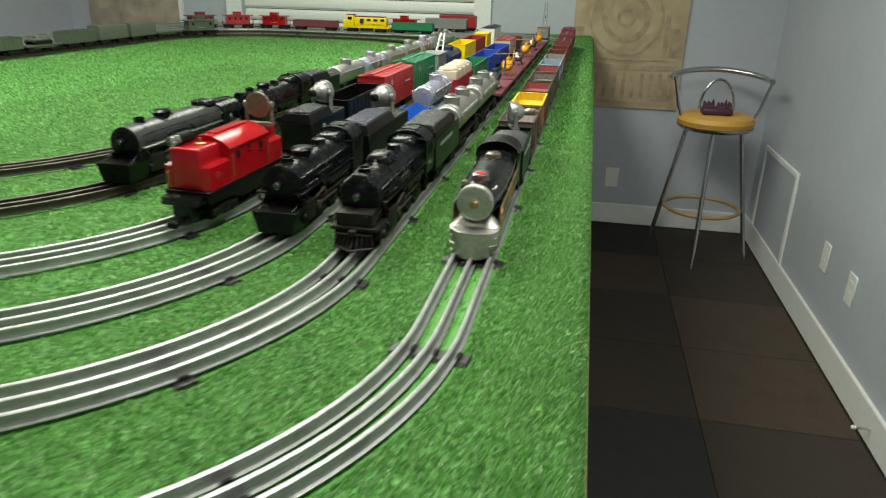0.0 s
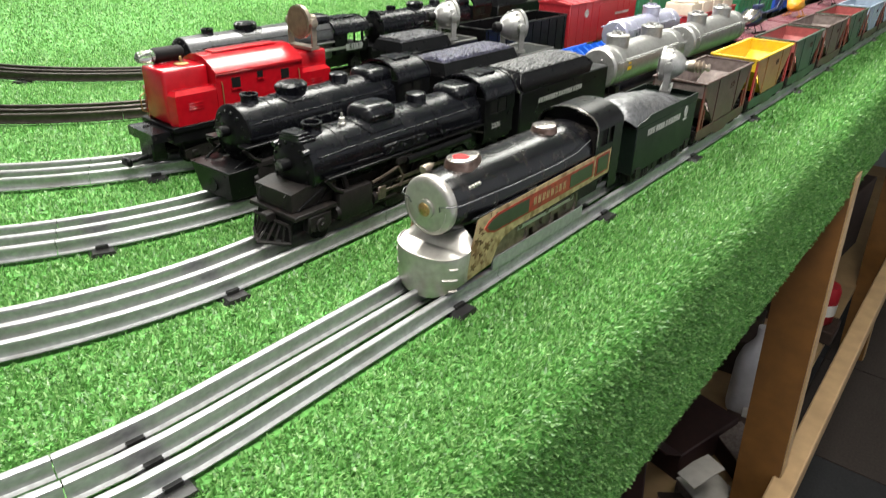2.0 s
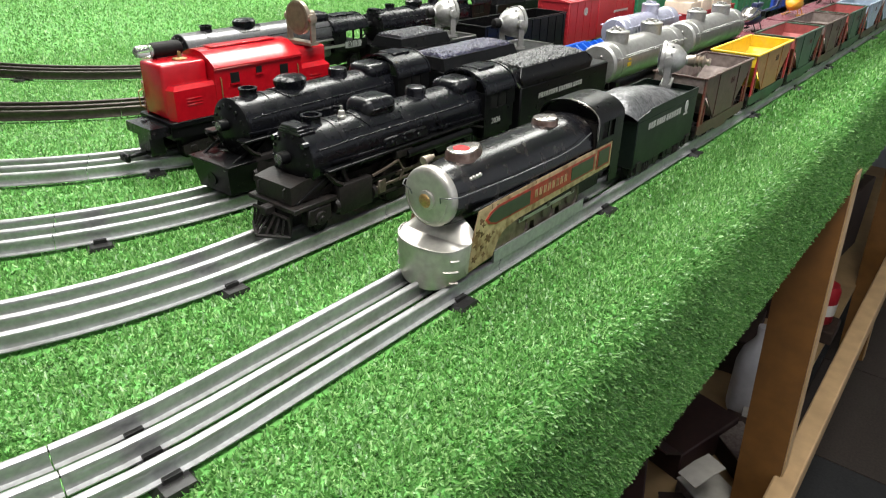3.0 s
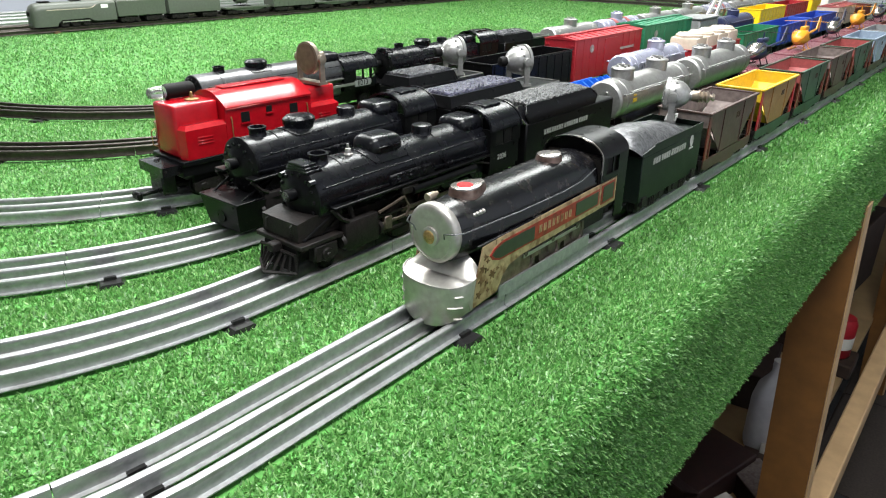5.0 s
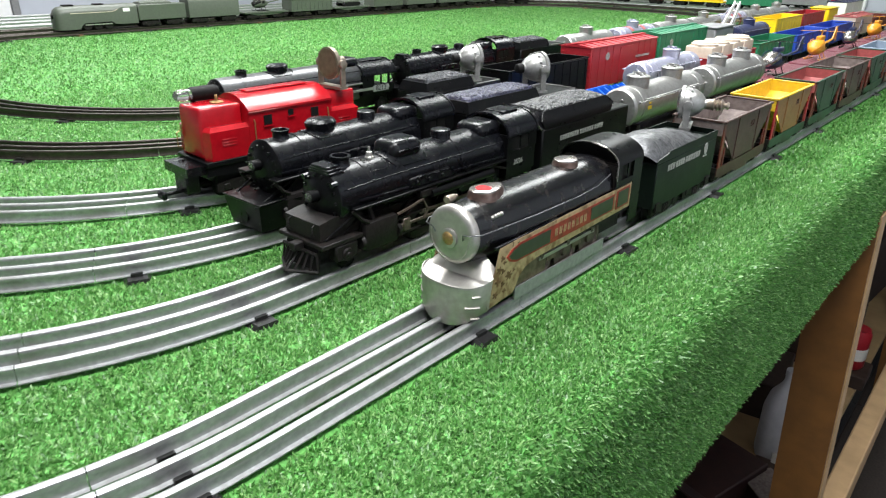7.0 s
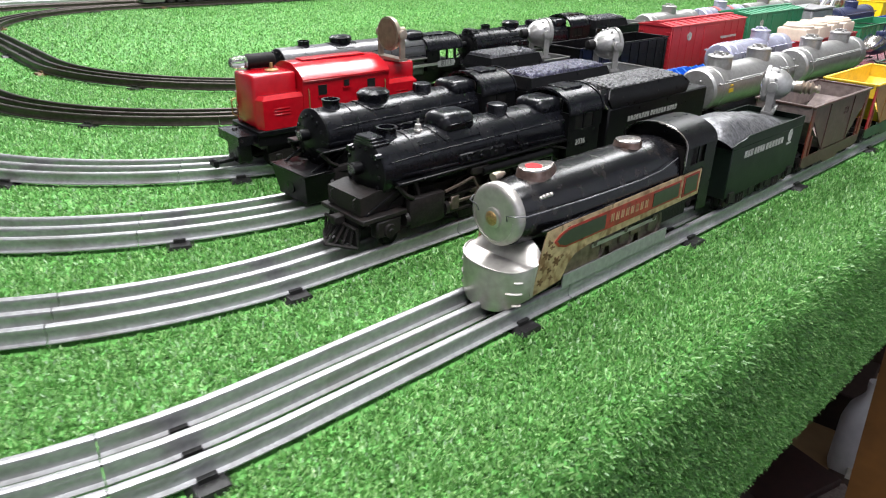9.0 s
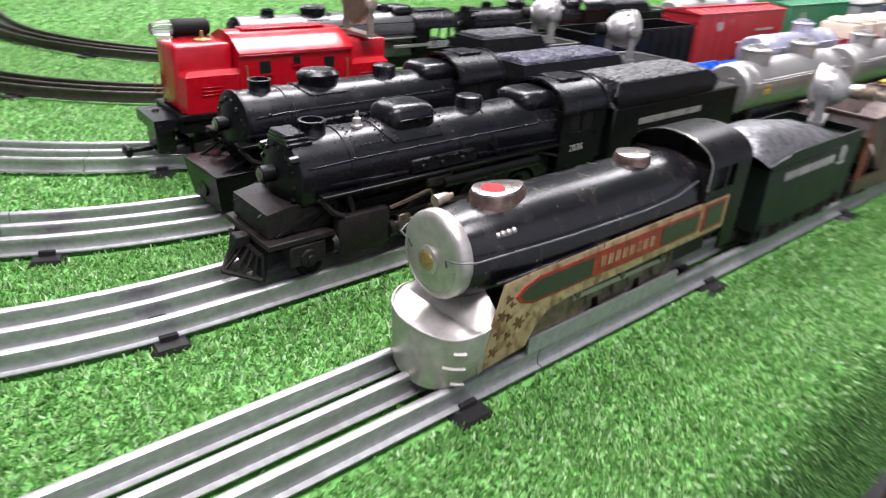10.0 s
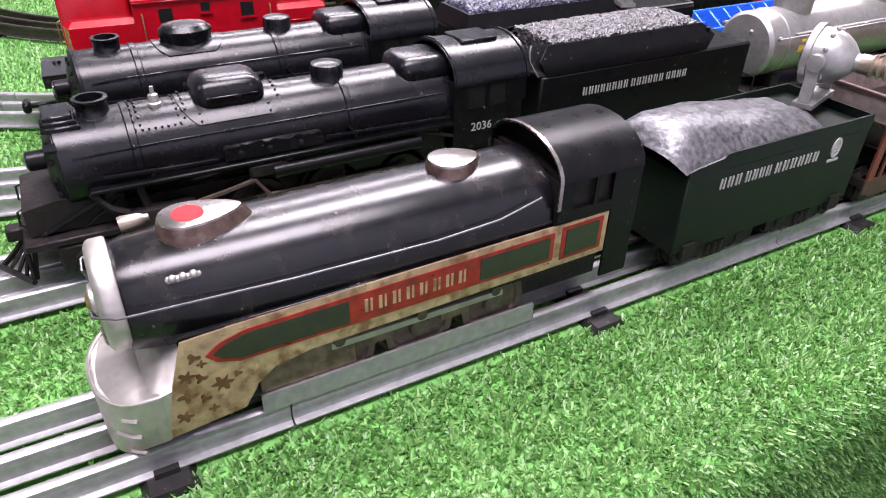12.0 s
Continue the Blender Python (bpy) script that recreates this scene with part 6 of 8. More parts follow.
def tank(color, label, length=0.205, domes=(0.0,), r=0.022, logo=False, band=None, group="tank cars", deck="chassis"):
    c = thing("tank_car", label, "toy tank car", group)
    h = length / 2
    az = 0.0235 + r
    bm = B()
    spun(bm, (0, -h + 0.006, az), (0, 1, 0), [(0, 0.0001), (0.0002, r * 0.55), (0.0012, r * 0.9), (0.0035, r), (0.018, r), (0.0185, r + 0.0006), (0.0215, r + 0.0006), (0.022, r), (length - 0.034, r), (length - 0.0335, r + 0.0006), (length - 0.0305, r + 0.0006), (length - 0.03, r), (length - 0.0155, r), (length - 0.0132, r * 0.9), (length - 0.0122, r * 0.55), (length - 0.012, 0.0001)], 32)
    body = part("tank", bm, M[color], c)
    if band:
        for y in (-h * 0.3, h * 0.3):
            bm = B()
            spun(bm, (0, y - 0.006, az), (0, 1, 0), [(0, r + 0.0003), (0.0001, r + 0.0007), (0.0119, r + 0.0007), (0.012, r + 0.0003)], 28, close=False)
            part("band", bm, M[band], body)
    for d in domes:
        bm = B()
        spun(bm, (0, d, az + r - 0.004), (0, 0, 1), [(0, 0.0125), (0.0115, 0.0125), (0.012, 0.0131), (0.0132, 0.0131), (0.0142, 0.0118), (0.0145, 0.0001)], 20)
        dm = part("dome", bm, M[color], c)
        bm = B()
        spun(bm, (0, d, az + r + 0.0105), (0, 0, 1), [(0, 0.0022), (0.003, 0.0022), (0.0034, 0.001)], 8)
        for k in range(4):
            a = math.pi / 4 + math.pi / 2 * k
            ball(bm, (math.cos(a) * 0.0065, d + math.sin(a) * 0.0065, az + r + 0.0115), 0.0016, 8, 5)
        pipe(bm, [(-0.007, d, az + r + 0.013), (0.007, d, az + r + 0.013)], 0.0008, 5)
        part("valve_gear", bm, M[color], dm)
    bm = B()
    for s in (-1, 1):
        x = s * (r + 0.0022)
        pipe(bm, [(x, -h + 0.01, az + 0.009), (x, h - 0.01, az + 0.009)], 0.0007, 5)
        for k in range(5):
            y = -h + 0.012 + (length - 0.024) * k / 4
            ball(bm, (s * (r + 0.0005), y, az + 0.009), 0.0016, 6, 4)
        box(bm, s * 0.0205 - 0.0016, s * 0.0205 + 0.0016, -h + 0.03, h - 0.03, az + r * 0.42, az + r * 0.46)
    part("handrail", bm, M[color], c)
    for yy in (-0.006, 0.0075):
        bm = B()
        ball(bm, (0.004, -h + 0.0065, az + yy * 1.3), 0.0017, 8, 5)
        part("rivet", bm, M[color], body)
    if logo:
        bm = B()
        for k, (dy, dz, w, hh) in enumerate(((0, 0, 0.009, 0.004), (0.0012, 0.0048, 0.006, 0.0018))):
            a = math.asin((0.0 + dz) / r)
            box(bm, r * math.cos(a) - 0.0004, r * math.cos(a) + 0.0004, -h * 0.62 + dy - w / 2, -h * 0.62 + dy + w / 2, az + dz - hh / 2, az + dz + hh / 2)
        part("logo", bm, M["yellow"], body, "plain yellow mark")
    bm = B()
    box(bm, -0.02, 0.02, -h, h, 0.0155, 0.0185, 0.0006)
    box(bm, -0.005, 0.005, -h + 0.01, h - 0.01, 0.011, 0.0155)
    for y in (-h + 0.025, h - 0.025):
        box(bm, -0.018, 0.018, y - 0.004, y + 0.004, 0.0185, 0.027)
    part("frame", bm, M[deck], c)
    for f in (-1, 1):
        bm = B()
        pipe(bm, [(-0.019, f * (h - 0.001), 0.0185), (-0.019, f * (h - 0.001), 0.03), (0.019, f * (h - 0.001), 0.03), (0.019, f * (h - 0.001), 0.0185)], 0.0006, 5)
        part("end_rail", bm, M[deck], c)
    trucks(c, length)
    return c


def flat(color, label, length=0.235, ribs=False, group="flat cars", stakes=True):
    c = thing("flat_car", label, "toy flat car", group)
    h = length / 2
    bm = B()
    box(bm, -0.026, 0.026, -h, h, 0.017, 0.0225, 0.0008)
    prism_x(bm, [(-h * 0.75, 0.017), (-h * 0.45, 0.012), (h * 0.45, 0.012), (h * 0.75, 0.017)], -0.024, -0.022)
    prism_x(bm, [(-h * 0.75, 0.017), (-h * 0.45, 0.012), (h * 0.45, 0.012), (h * 0.75, 0.017)], 0.022, 0.024)
    deck = part("deck", bm, M[color], c)
    if stakes:
        for s in (-1, 1):
            bm = B()
            box(bm, s * 0.0262 - 0.0002, s * 0.0262 + 0.0003, -h + 0.006, h - 0.006, 0.0185, 0.0205)
            for k in range(9):
                y = -h + 0.012 + (length - 0.024) * k / 8
                box(bm, s * 0.0266 - 0.0008, s * 0.0266 + 0.0008, y - 0.0018, y + 0.0018, 0.0175, 0.0222)
            part("stake_rail", bm, M[color], deck)
        bm = B()
        for k in range(24):
            y = -h + 0.006 + (length - 0.012) * k / 23
            box(bm, -0.0245, 0.0245, y - 0.0038, y + 0.0038, 0.0225, 0.0229)
        part("planking", bm, M[color], deck)["kind"] = "stuff"
    trucks(c, length)
    return c


def crate_rack():
    """Ribbed blue plastic frames that lie on a flat car."""
    c = thing("freight_rack", "bright blue ribbed plastic rack lying on a car", "freight rack")
    for s in (-1, 1):
        part("side_beam", bx(*sorted((s * 0.0245, s * 0.0225)), -0.07, 0.07, 0.0, 0.012, bevel=0.0005), M["blue"], c)
    for k in range(9):
        y = -0.066 + 0.0165 * k
        bm = B()
        loft(bm, [[(-0.022, y - 0.001, 0.004), (-0.022, y + 0.001, 0.004), (-0.022, y + 0.001, 0.0055), (-0.022, y - 0.001, 0.0055)], [(0, y - 0.001, 0.008), (0, y + 0.001, 0.008), (0, y + 0.001, 0.0185), (0, y - 0.001, 0.0185)], [(0.022, y - 0.001, 0.004), (0.022, y + 0.001, 0.004), (0.022, y + 0.001, 0.0055), (0.022, y - 0.001, 0.0055)]], True, False)
        part("rib", bm, M["blue"], c)
    part("spine", bx(-0.001, 0.001, -0.068, 0.068, 0.006, 0.0095), M["blue"], c)
    return c


def helicopter(body, label, boom=None, glassy="glass"):
    c = thing("toy_helicopter", label, "toy helicopter", "helicopters carried on flat cars")
    bm = B()
    secs = []
    for y, w, z0, z1 in ((-0.036, 0.002, 0.016, 0.019), (-0.033, 0.0085, 0.0115, 0.026), (-0.024, 0.0125, 0.0085, 0.0325), (-0.01, 0.0135, 0.008, 0.0345), (0.004, 0.012, 0.009, 0.033), (0.014, 0.007, 0.014, 0.0285), (0.02, 0.003, 0.019, 0.0245)):
        zc, hz = (z0 + z1) / 2, (z1 - z0) / 2
        secs.append([(w * math.cos(a), y, zc + hz * math.sin(a)) for a in (2 * math.pi * i / 18 for i in range(18))])
    loft(bm, secs)
    cabin = part("cabin", bm, M[body], c)
    bm = B()
    secs = []
    for y, w, z0, z1 in ((-0.0365, 0.004, 0.015, 0.022), (-0.033, 0.0092, 0.0125, 0.0272), (-0.024, 0.013, 0.015, 0.0332), (-0.013, 0.0135, 0.019, 0.035)):
        zc, hz = (z0 + z1) / 2, (z1 - z0) / 2
        secs.append([(w * math.cos(a), y, zc + hz * math.sin(a)) for a in (2 * math.pi * i / 18 for i in range(18))])
    loft(bm, secs)
    part("windscreen", bm, M[glassy], cabin)
    for s in (-1, 0, 1):
        bm = B()
        pipe(bm, [(s * 0.0088, -0.0345, 0.022), (s * 0.0115, -0.028, 0.0285), (s * 0.0105, -0.019, 0.0335), (s * 0.009, -0.012, 0.0355)], 0.0007, 5)
        part("window_frame", bm, M[body], cabin)
    for s in (-1, 1):
        part("door_window", bx(*sorted((s * 0.0118, s * 0.0137)), -0.01, 0.002, 0.0215, 0.0295, bevel=0.0006), M["soot"], cabin)
    bm = B()
    box(bm, -0.005, 0.005, -0.012, 0.012, 0.0335, 0.0405, 0.002, 2)
    rod(bm, (0, 0, 0.04), (0, 0, 0.049), 0.0012, 8)
    part("engine_block", bm, M[boom or body], c)
    bm = B()
    loft(bm, [[(0.003 * math.cos(a), 0.012, 0.023 + 0.003 * math.sin(a)) for a in (math.pi * i / 4 for i in range(8))], [(0.0014 * math.cos(a), 0.078, 0.031 + 0.0014 * math.sin(a)) for a in (math.pi * i / 4 for i in range(8))]])
    prism_x(bm, [(0.068, 0.03), (0.08, 0.03), (0.088, 0.052), (0.08, 0.052)], -0.0008, 0.0008)
    part("tail_boom", bm, M[boom or body], c)
    bm = B()
    rod(bm, (0.0025, 0.08, 0.026), (0.0025, 0.08, 0.048), 0.0007, 6)
    part("tail_rotor", bm, M[boom or body], c)
    for a in (25, 205):
        bm = B()
        d = Vector((math.cos(radians(a)), math.sin(radians(a)), 0))
        n = Vector((-d.y, d.x, 0))
        loft(bm, [[d * r - n * 0.0024 + Vector((0, 0, z)), d * r + n * 0.0024 + Vector((0, 0, z)), d * r + n * 0.0024 + Vector((0, 0, z + 0.0006)), d * r - n * 0.0024 + Vector((0, 0, z + 0.0006))] for r, z in ((0.0, 0.049), (0.02, 0.0487), (0.036, 0.048))], True, False)
        part("rotor_blade", bm, M["soot"] if body != "amber" else M["amber"], c)
    for s in (-1, 1):
        bm = B()
        pipe(bm, [(s * 0.0125, -0.032, 0.003), (s * 0.0125, -0.028, 0.001), (s * 0.0125, 0.016, 0.001)], 0.001, 6)
        for y in (-0.018, 0.004):
            rod(bm, (s * 0.0125, y, 0.001), (s * 0.007, y, 0.012), 0.0008, 6)
        part("skid", bm, M["soot"] if body != "amber" else M["amber"], c)
    return c


def boxcar(color, label, length=0.215, roof=None, group="box cars", high=0.0785, mark=True):
    c = thing("box_car", label, "toy box car", group)
    h, hw = length / 2, 0.0262
    z0 = 0.0165
    bm = B()
    box(bm, -hw, hw, -h, h, z0, high - 0.003, 0.0006)
    body = part("body", bm, M[color], c)
    bm = B()
    prism(bm, [(-hw - 0.0012, high - 0.003), (hw + 0.0012, high - 0.003), (hw + 0.0012, high - 0.0018), (0, high + 0.0018), (-hw - 0.0012, high - 0.0018)], -h - 0.001, h + 0.001)
    for k in range(11):
        y = -h + 0.008 + (length - 0.016) * k / 10
        for s in (-1, 1):
            loft(bm, [[(s * 0.005, y - 0.0008, high + 0.0008), (s * 0.005, y + 0.0008, high + 0.0008), (s * 0.005, y + 0.0008, high + 0.0022), (s * 0.005, y - 0.0008, high + 0.0022)], [(s * hw, y - 0.0008, high - 0.0022), (s * hw, y + 0.0008, high - 0.0022), (s * hw, y + 0.0008, high - 0.001), (s * hw, y - 0.0008, high - 0.001)]], True, False)
    part("roof", bm, M[roof or color], c)
    part("roof_walk", bx(-0.004, 0.004, -h, h, high + 0.002, high + 0.0032), M[roof or color], c)
    for s in (-1, 1):
        part("door", bx(*sorted((s * (hw - 0.0005), s * (hw + 0.0012))), -0.02, 0.02, z0 + 0.004, high - 0.007, bevel=0.0004), M[color], c)
        for k in range(11):
            y = -h + 0.004 + (length - 0.008) * k / 10
            if abs(y) > 0.022:
                part("rib", bx(*sorted((s * (hw - 0.0004), s * (hw + 0.0007))), y - 0.001, y + 0.001, z0 + 0.001, high - 0.004), M[color], body)
    for k in range(7):
        part("ladder_rung", bx(hw - 0.0085, hw - 0.0015, -h - 0.0012, -h + 0.0004, z0 + 0.006 + 0.0075 * k, z0 + 0.0075 + 0.0075 * k), M[color], body)
        part("ladder_rung", bx(-hw + 0.0015, -hw + 0.0085, -h - 0.0012, -h + 0.0004, z0 + 0.006 + 0.0075 * k, z0 + 0.0075 + 0.0075 * k), M[color], body)
    if mark:
        bm = B()
        spun(bm, (hw + 0.0003, -h * 0.55, high - 0.018), (1, 0, 0), [(0, 0.0058), (0.0008, 0.0058), (0.0008, 0.004), (0.0002, 0.004)], 16)
        part("emblem", bm, M["letter"], body)
        bars(body, hw + 0.0012, h * 0.3, high - 0.026, (0.02, 0.028), 0.0035, M["letter"])
    bm = B()
    box(bm, -0.006, 0.006, -h, h, 0.011, z0)
    part("frame", bm, M["chassis"], c)
    trucks(c, length)
    return c


def gondola(color, label, length=0.225, high=0.05, group="gondola cars", inner=None, bars_at=None, load=None):
    c = thing("gondola_car", label, "toy gondola car", group)
    h, hw = length / 2, 0.0258
    bm = B()
    shell(bm, -hw, hw, -h, h, 0.0165, high, 0.0013)
    body = part("body", bm, M[color], c)
    for s in (-1, 1):
        for k in range(10):
            y = -h + 0.006 + (length - 0.012) * k / 9
            part("rib", bx(*sorted((s * (hw - 0.0003), s * (hw + 0.0009))), y - 0.001, y + 0.001, 0.0175, high - 0.0015), M[color], body)
    bm = B()
    for s in (-1, 1):
        box(bm, s * hw - 0.0013, s * hw + 0.0013, -h - 0.0008, h + 0.0008, high - 0.0005, high + 0.0014, 0.0004)
        box(bm, -hw + 0.0014, hw - 0.0014, s * h - 0.0013, s * h + 0.0008, high - 0.0005, high + 0.0014, 0.0004)
    part("rim", bm, M[color], body)
    if bars_at:
        bars(body, hw + 0.0011, *bars_at)
    bm = B()
    box(bm, -0.006, 0.006, -h, h, 0.011, 0.0165)
    part("frame", bm, M["chassis"], c)
    trucks(c, length)
    return c


def crate_car():
    c = gondola("red_box", "red toy gondola car", 0.21, 0.05, "gondola cars")
    return c


def canisters():
    """Cream round-topped containers standing in a car."""
    out = []
    for k in range(4):
        c = thing("freight_container", "cream plastic container with a ridged round lid", "freight container", "containers in the red car")
        bm = B()
        box(bm, -0.0225, 0.0225, -0.0225, 0.0225, 0.0, 0.05, 0.003, 2)
        part("body", bm, M["cream_pl"], c)
        bm = B()
        spun(bm, (0, 0, 0.0498), (0, 0, 1), [(0, 0.0215), (0.003, 0.0215), (0.004, 0.019), (0.006, 0.018), (0.0062, 0.0001)], 20)
        part("lid", bm, M["cream_pl"], c)
        out.append(c)
    return out


def crane_car(color, label, boom="white", tall=0.1, lean=40, with_cab=True):
    c = thing("crane_car", label, "toy crane car", "crane cars")
    bm = B()
    box(bm, -0.026, 0.026, -0.09, 0.09, 0.0165, 0.0225, 0.001)
    part("deck", bm, M[color], c)
    cab = part("cab", bx(-0.025, 0.025, -0.055, 0.045, 0.0275, 0.0725, bevel=0.003), M[color], c)
    bm = B()
    spun(bm, (0, 0, 0.0225), (0, 0, 1), [(0, 0.018), (0.0055, 0.018)], 20)
    part("turntable", bm, M["chassis"], c)
    part("cab_roof", bx(-0.027, 0.027, -0.057, 0.047, 0.0725, 0.0755, bevel=0.001), M[color], c)
    bm = B()
    for s in (-1, 1):
        a = Vector((s * 0.011, 0.045, 0.04))
        d = Vector((-s * 0.006, tall * math.sin(radians(lean)), tall * math.cos(radians(lean))))
        n = Vector((0, 0.007, -0.005))
        loft(bm, [[a - n + Vector((-0.0012, 0, 0)), a - n + Vector((0.0012, 0, 0)), a + n + Vector((0.0012, 0, 0)), a + n + Vector((-0.0012, 0, 0))], [a + d - n * 0.5 + Vector((-0.0012, 0, 0)), a + d - n * 0.5 + Vector((0.0012, 0, 0)), a + d + n * 0.5 + Vector((0.0012, 0, 0)), a + d + n * 0.5 + Vector((-0.0012, 0, 0))]], True, False)
    for k in range(6):
        f = 0.1 + 0.17 * k
        p = Vector((0, 0.045, 0.04)) + Vector((0, tall * math.sin(radians(lean)), tall * math.cos(radians(lean)))) * f
        rod(bm, p + Vector((-0.011 + 0.006 * f, 0, 0)), p + Vector((0.011 - 0.006 * f, 0, 0)), 0.0012, 6)
    part("boom", bm, M[boom], c, "latticed boom raised at an angle")
    tip = Vector((0, 0.045 + tall * math.sin(radians(lean)), 0.04 + tall * math.cos(radians(lean))))
    bm = B()
    rod(bm, tip, tip + Vector((0, 0.002, -0.055)), 0.0006, 5)
    rod(bm, tip, (0, -0.03, 0.075), 0.0005, 5)
    part("cable", bm, M["letter"], c)
    bm = B()
    spun(bm, tip + Vector((0, 0.002, -0.055)), (0, 0, -1), [(0, 0.001), (0.002, 0.003), (0.006, 0.003), (0.008, 0.001)], 8)
    part("hook", bm, M["soot"], c)
    trucks(c, 0.18)
    return c


def caboose(color, label, group="cabooses", length=0.155, windows=3):
    c = thing("caboose", label, "toy caboose", group)
    h, hw = length / 2, 0.0255
    bm = B()
    box(bm, -hw, hw, -h + 0.018, h - 0.018, 0.0195, 0.0605, 0.0006)
    body = part("body", bm, M[color], c)
    bm = B()
    prism(bm, [(-hw - 0.003, 0.0605), (hw + 0.003, 0.0605), (hw + 0.003, 0.062), (0, 0.0655), (-hw - 0.003, 0.062)], -h, h)
    part("roof", bm, M[color], c)
    bm = B()
    box(bm, -0.018, 0.018, -0.018, 0.022, 0.063, 0.0775, 0.001)
    cup = part("cupola", bm, M[color], c)
    part("cupola_roof", bx(-0.02, 0.02, -0.021, 0.025, 0.0776, 0.0795, bevel=0.0006), M[color], cup)
    for s in (-1, 1):
        for k in range(windows):
            y = -h + 0.036 + (length - 0.072) * k / max(1, windows - 1)
            part("window", bx(*sorted((s * (hw - 0.0005), s * (hw + 0.0006))), y - 0.005, y + 0.005, 0.042, 0.053), M["soot"], body)
        bars(body, s * (hw + 0.0004), -0.02, 0.032, (0.016, 0.02), 0.003, M["letter"])
    bm = B()
    box(bm, -hw, hw, -h, h, 0.0155, 0.0195, 0.0005)
    part("platform", bm, M["chassis"], c)
    bm = B()
    for f in (-1, 1):
        y = f * (h - 0.001)
        pipe(bm, [(-0.024, y, 0.0195), (-0.024, y, 0.036), (0.024, y, 0.036), (0.024, y, 0.0195)], 0.0007, 5)
        for x in (-0.012, 0, 0.012):
            rod(bm, (x, y, 0.0195), (x, y, 0.036), 0.0005, 5)
    part("end_railing", bm, M[color], c)
    trucks(c, length, inset=0.03)
    return c


def diesel():
    c = thing("diesel_locomotive", "bright yellow toy diesel switcher with a dark roof", "toy locomotive")
    bm = B()
    box(bm, -0.024, 0.024, -0.125, 0.125, 0.0185, 0.0245, 0.001)
    box(bm, -0.02, 0.02, -0.11, 0.06, 0.0245, 0.072, 0.0035, 2)
    box(bm, -0.0255, 0.0255, 0.062, 0.1, 0.0245, 0.08, 0.003, 2)
    box(bm, -0.02, 0.02, 0.101, 0.12, 0.0245, 0.06, 0.003, 2)
    body = part("body", bm, M["yellow_pl"], c)
    part("roof", bx(-0.0205, 0.0205, -0.1, 0.058, 0.0715, 0.0765, bevel=0.002), M["maroon"], c, "dark brown roof")
    part("cab_roof", bx(-0.026, 0.026, 0.061, 0.101, 0.0795, 0.084, bevel=0.002), M["maroon"], c)
    for k in range(4):
        for s in (-1, 1):
            part("grille", bx(*sorted((s * 0.0196, s * 0.0205)), -0.1 + 0.036 * k, -0.078 + 0.036 * k, 0.052, 0.064), M["navy"], body)
    for s in (-1, 1):
        part("window", bx(*sorted((s * 0.025, s * 0.026)), 0.07, 0.092, 0.058, 0.072), M["soot"], body)
        bm = B()
        spun(bm, (s * 0.02, 0.02, 0.046), (s, 0, 0), [(0, 0.011), (0.0008, 0.011), (0.0008, 0.0065), (0.0002, 0.0065)], 16)
        part("logo", bm, M["navy"], body, "plain dark round mark")
        bars(body, s * 0.0202, -0.09, 0.036, (0.03, 0.025), 0.006, M["navy"])
    bm = B()
    box(bm, -0.018, 0.018, -0.03, 0.03, 0.006, 0.0185, 0.003)
    part("fuel_tank", bm, M["soot"], c)
    bm = B()
    for s in (-1, 1):
        pipe(bm, [(s * 0.024, -0.12, 0.0245), (s * 0.024, -0.12, 0.04), (s * 0.024, 0.055, 0.04), (s * 0.024, 0.055, 0.0245)], 0.0006, 5)
    part("handrail", bm, M["yellow_pl"], c)
    trucks(c, 0.25, inset=0.05)
    return c


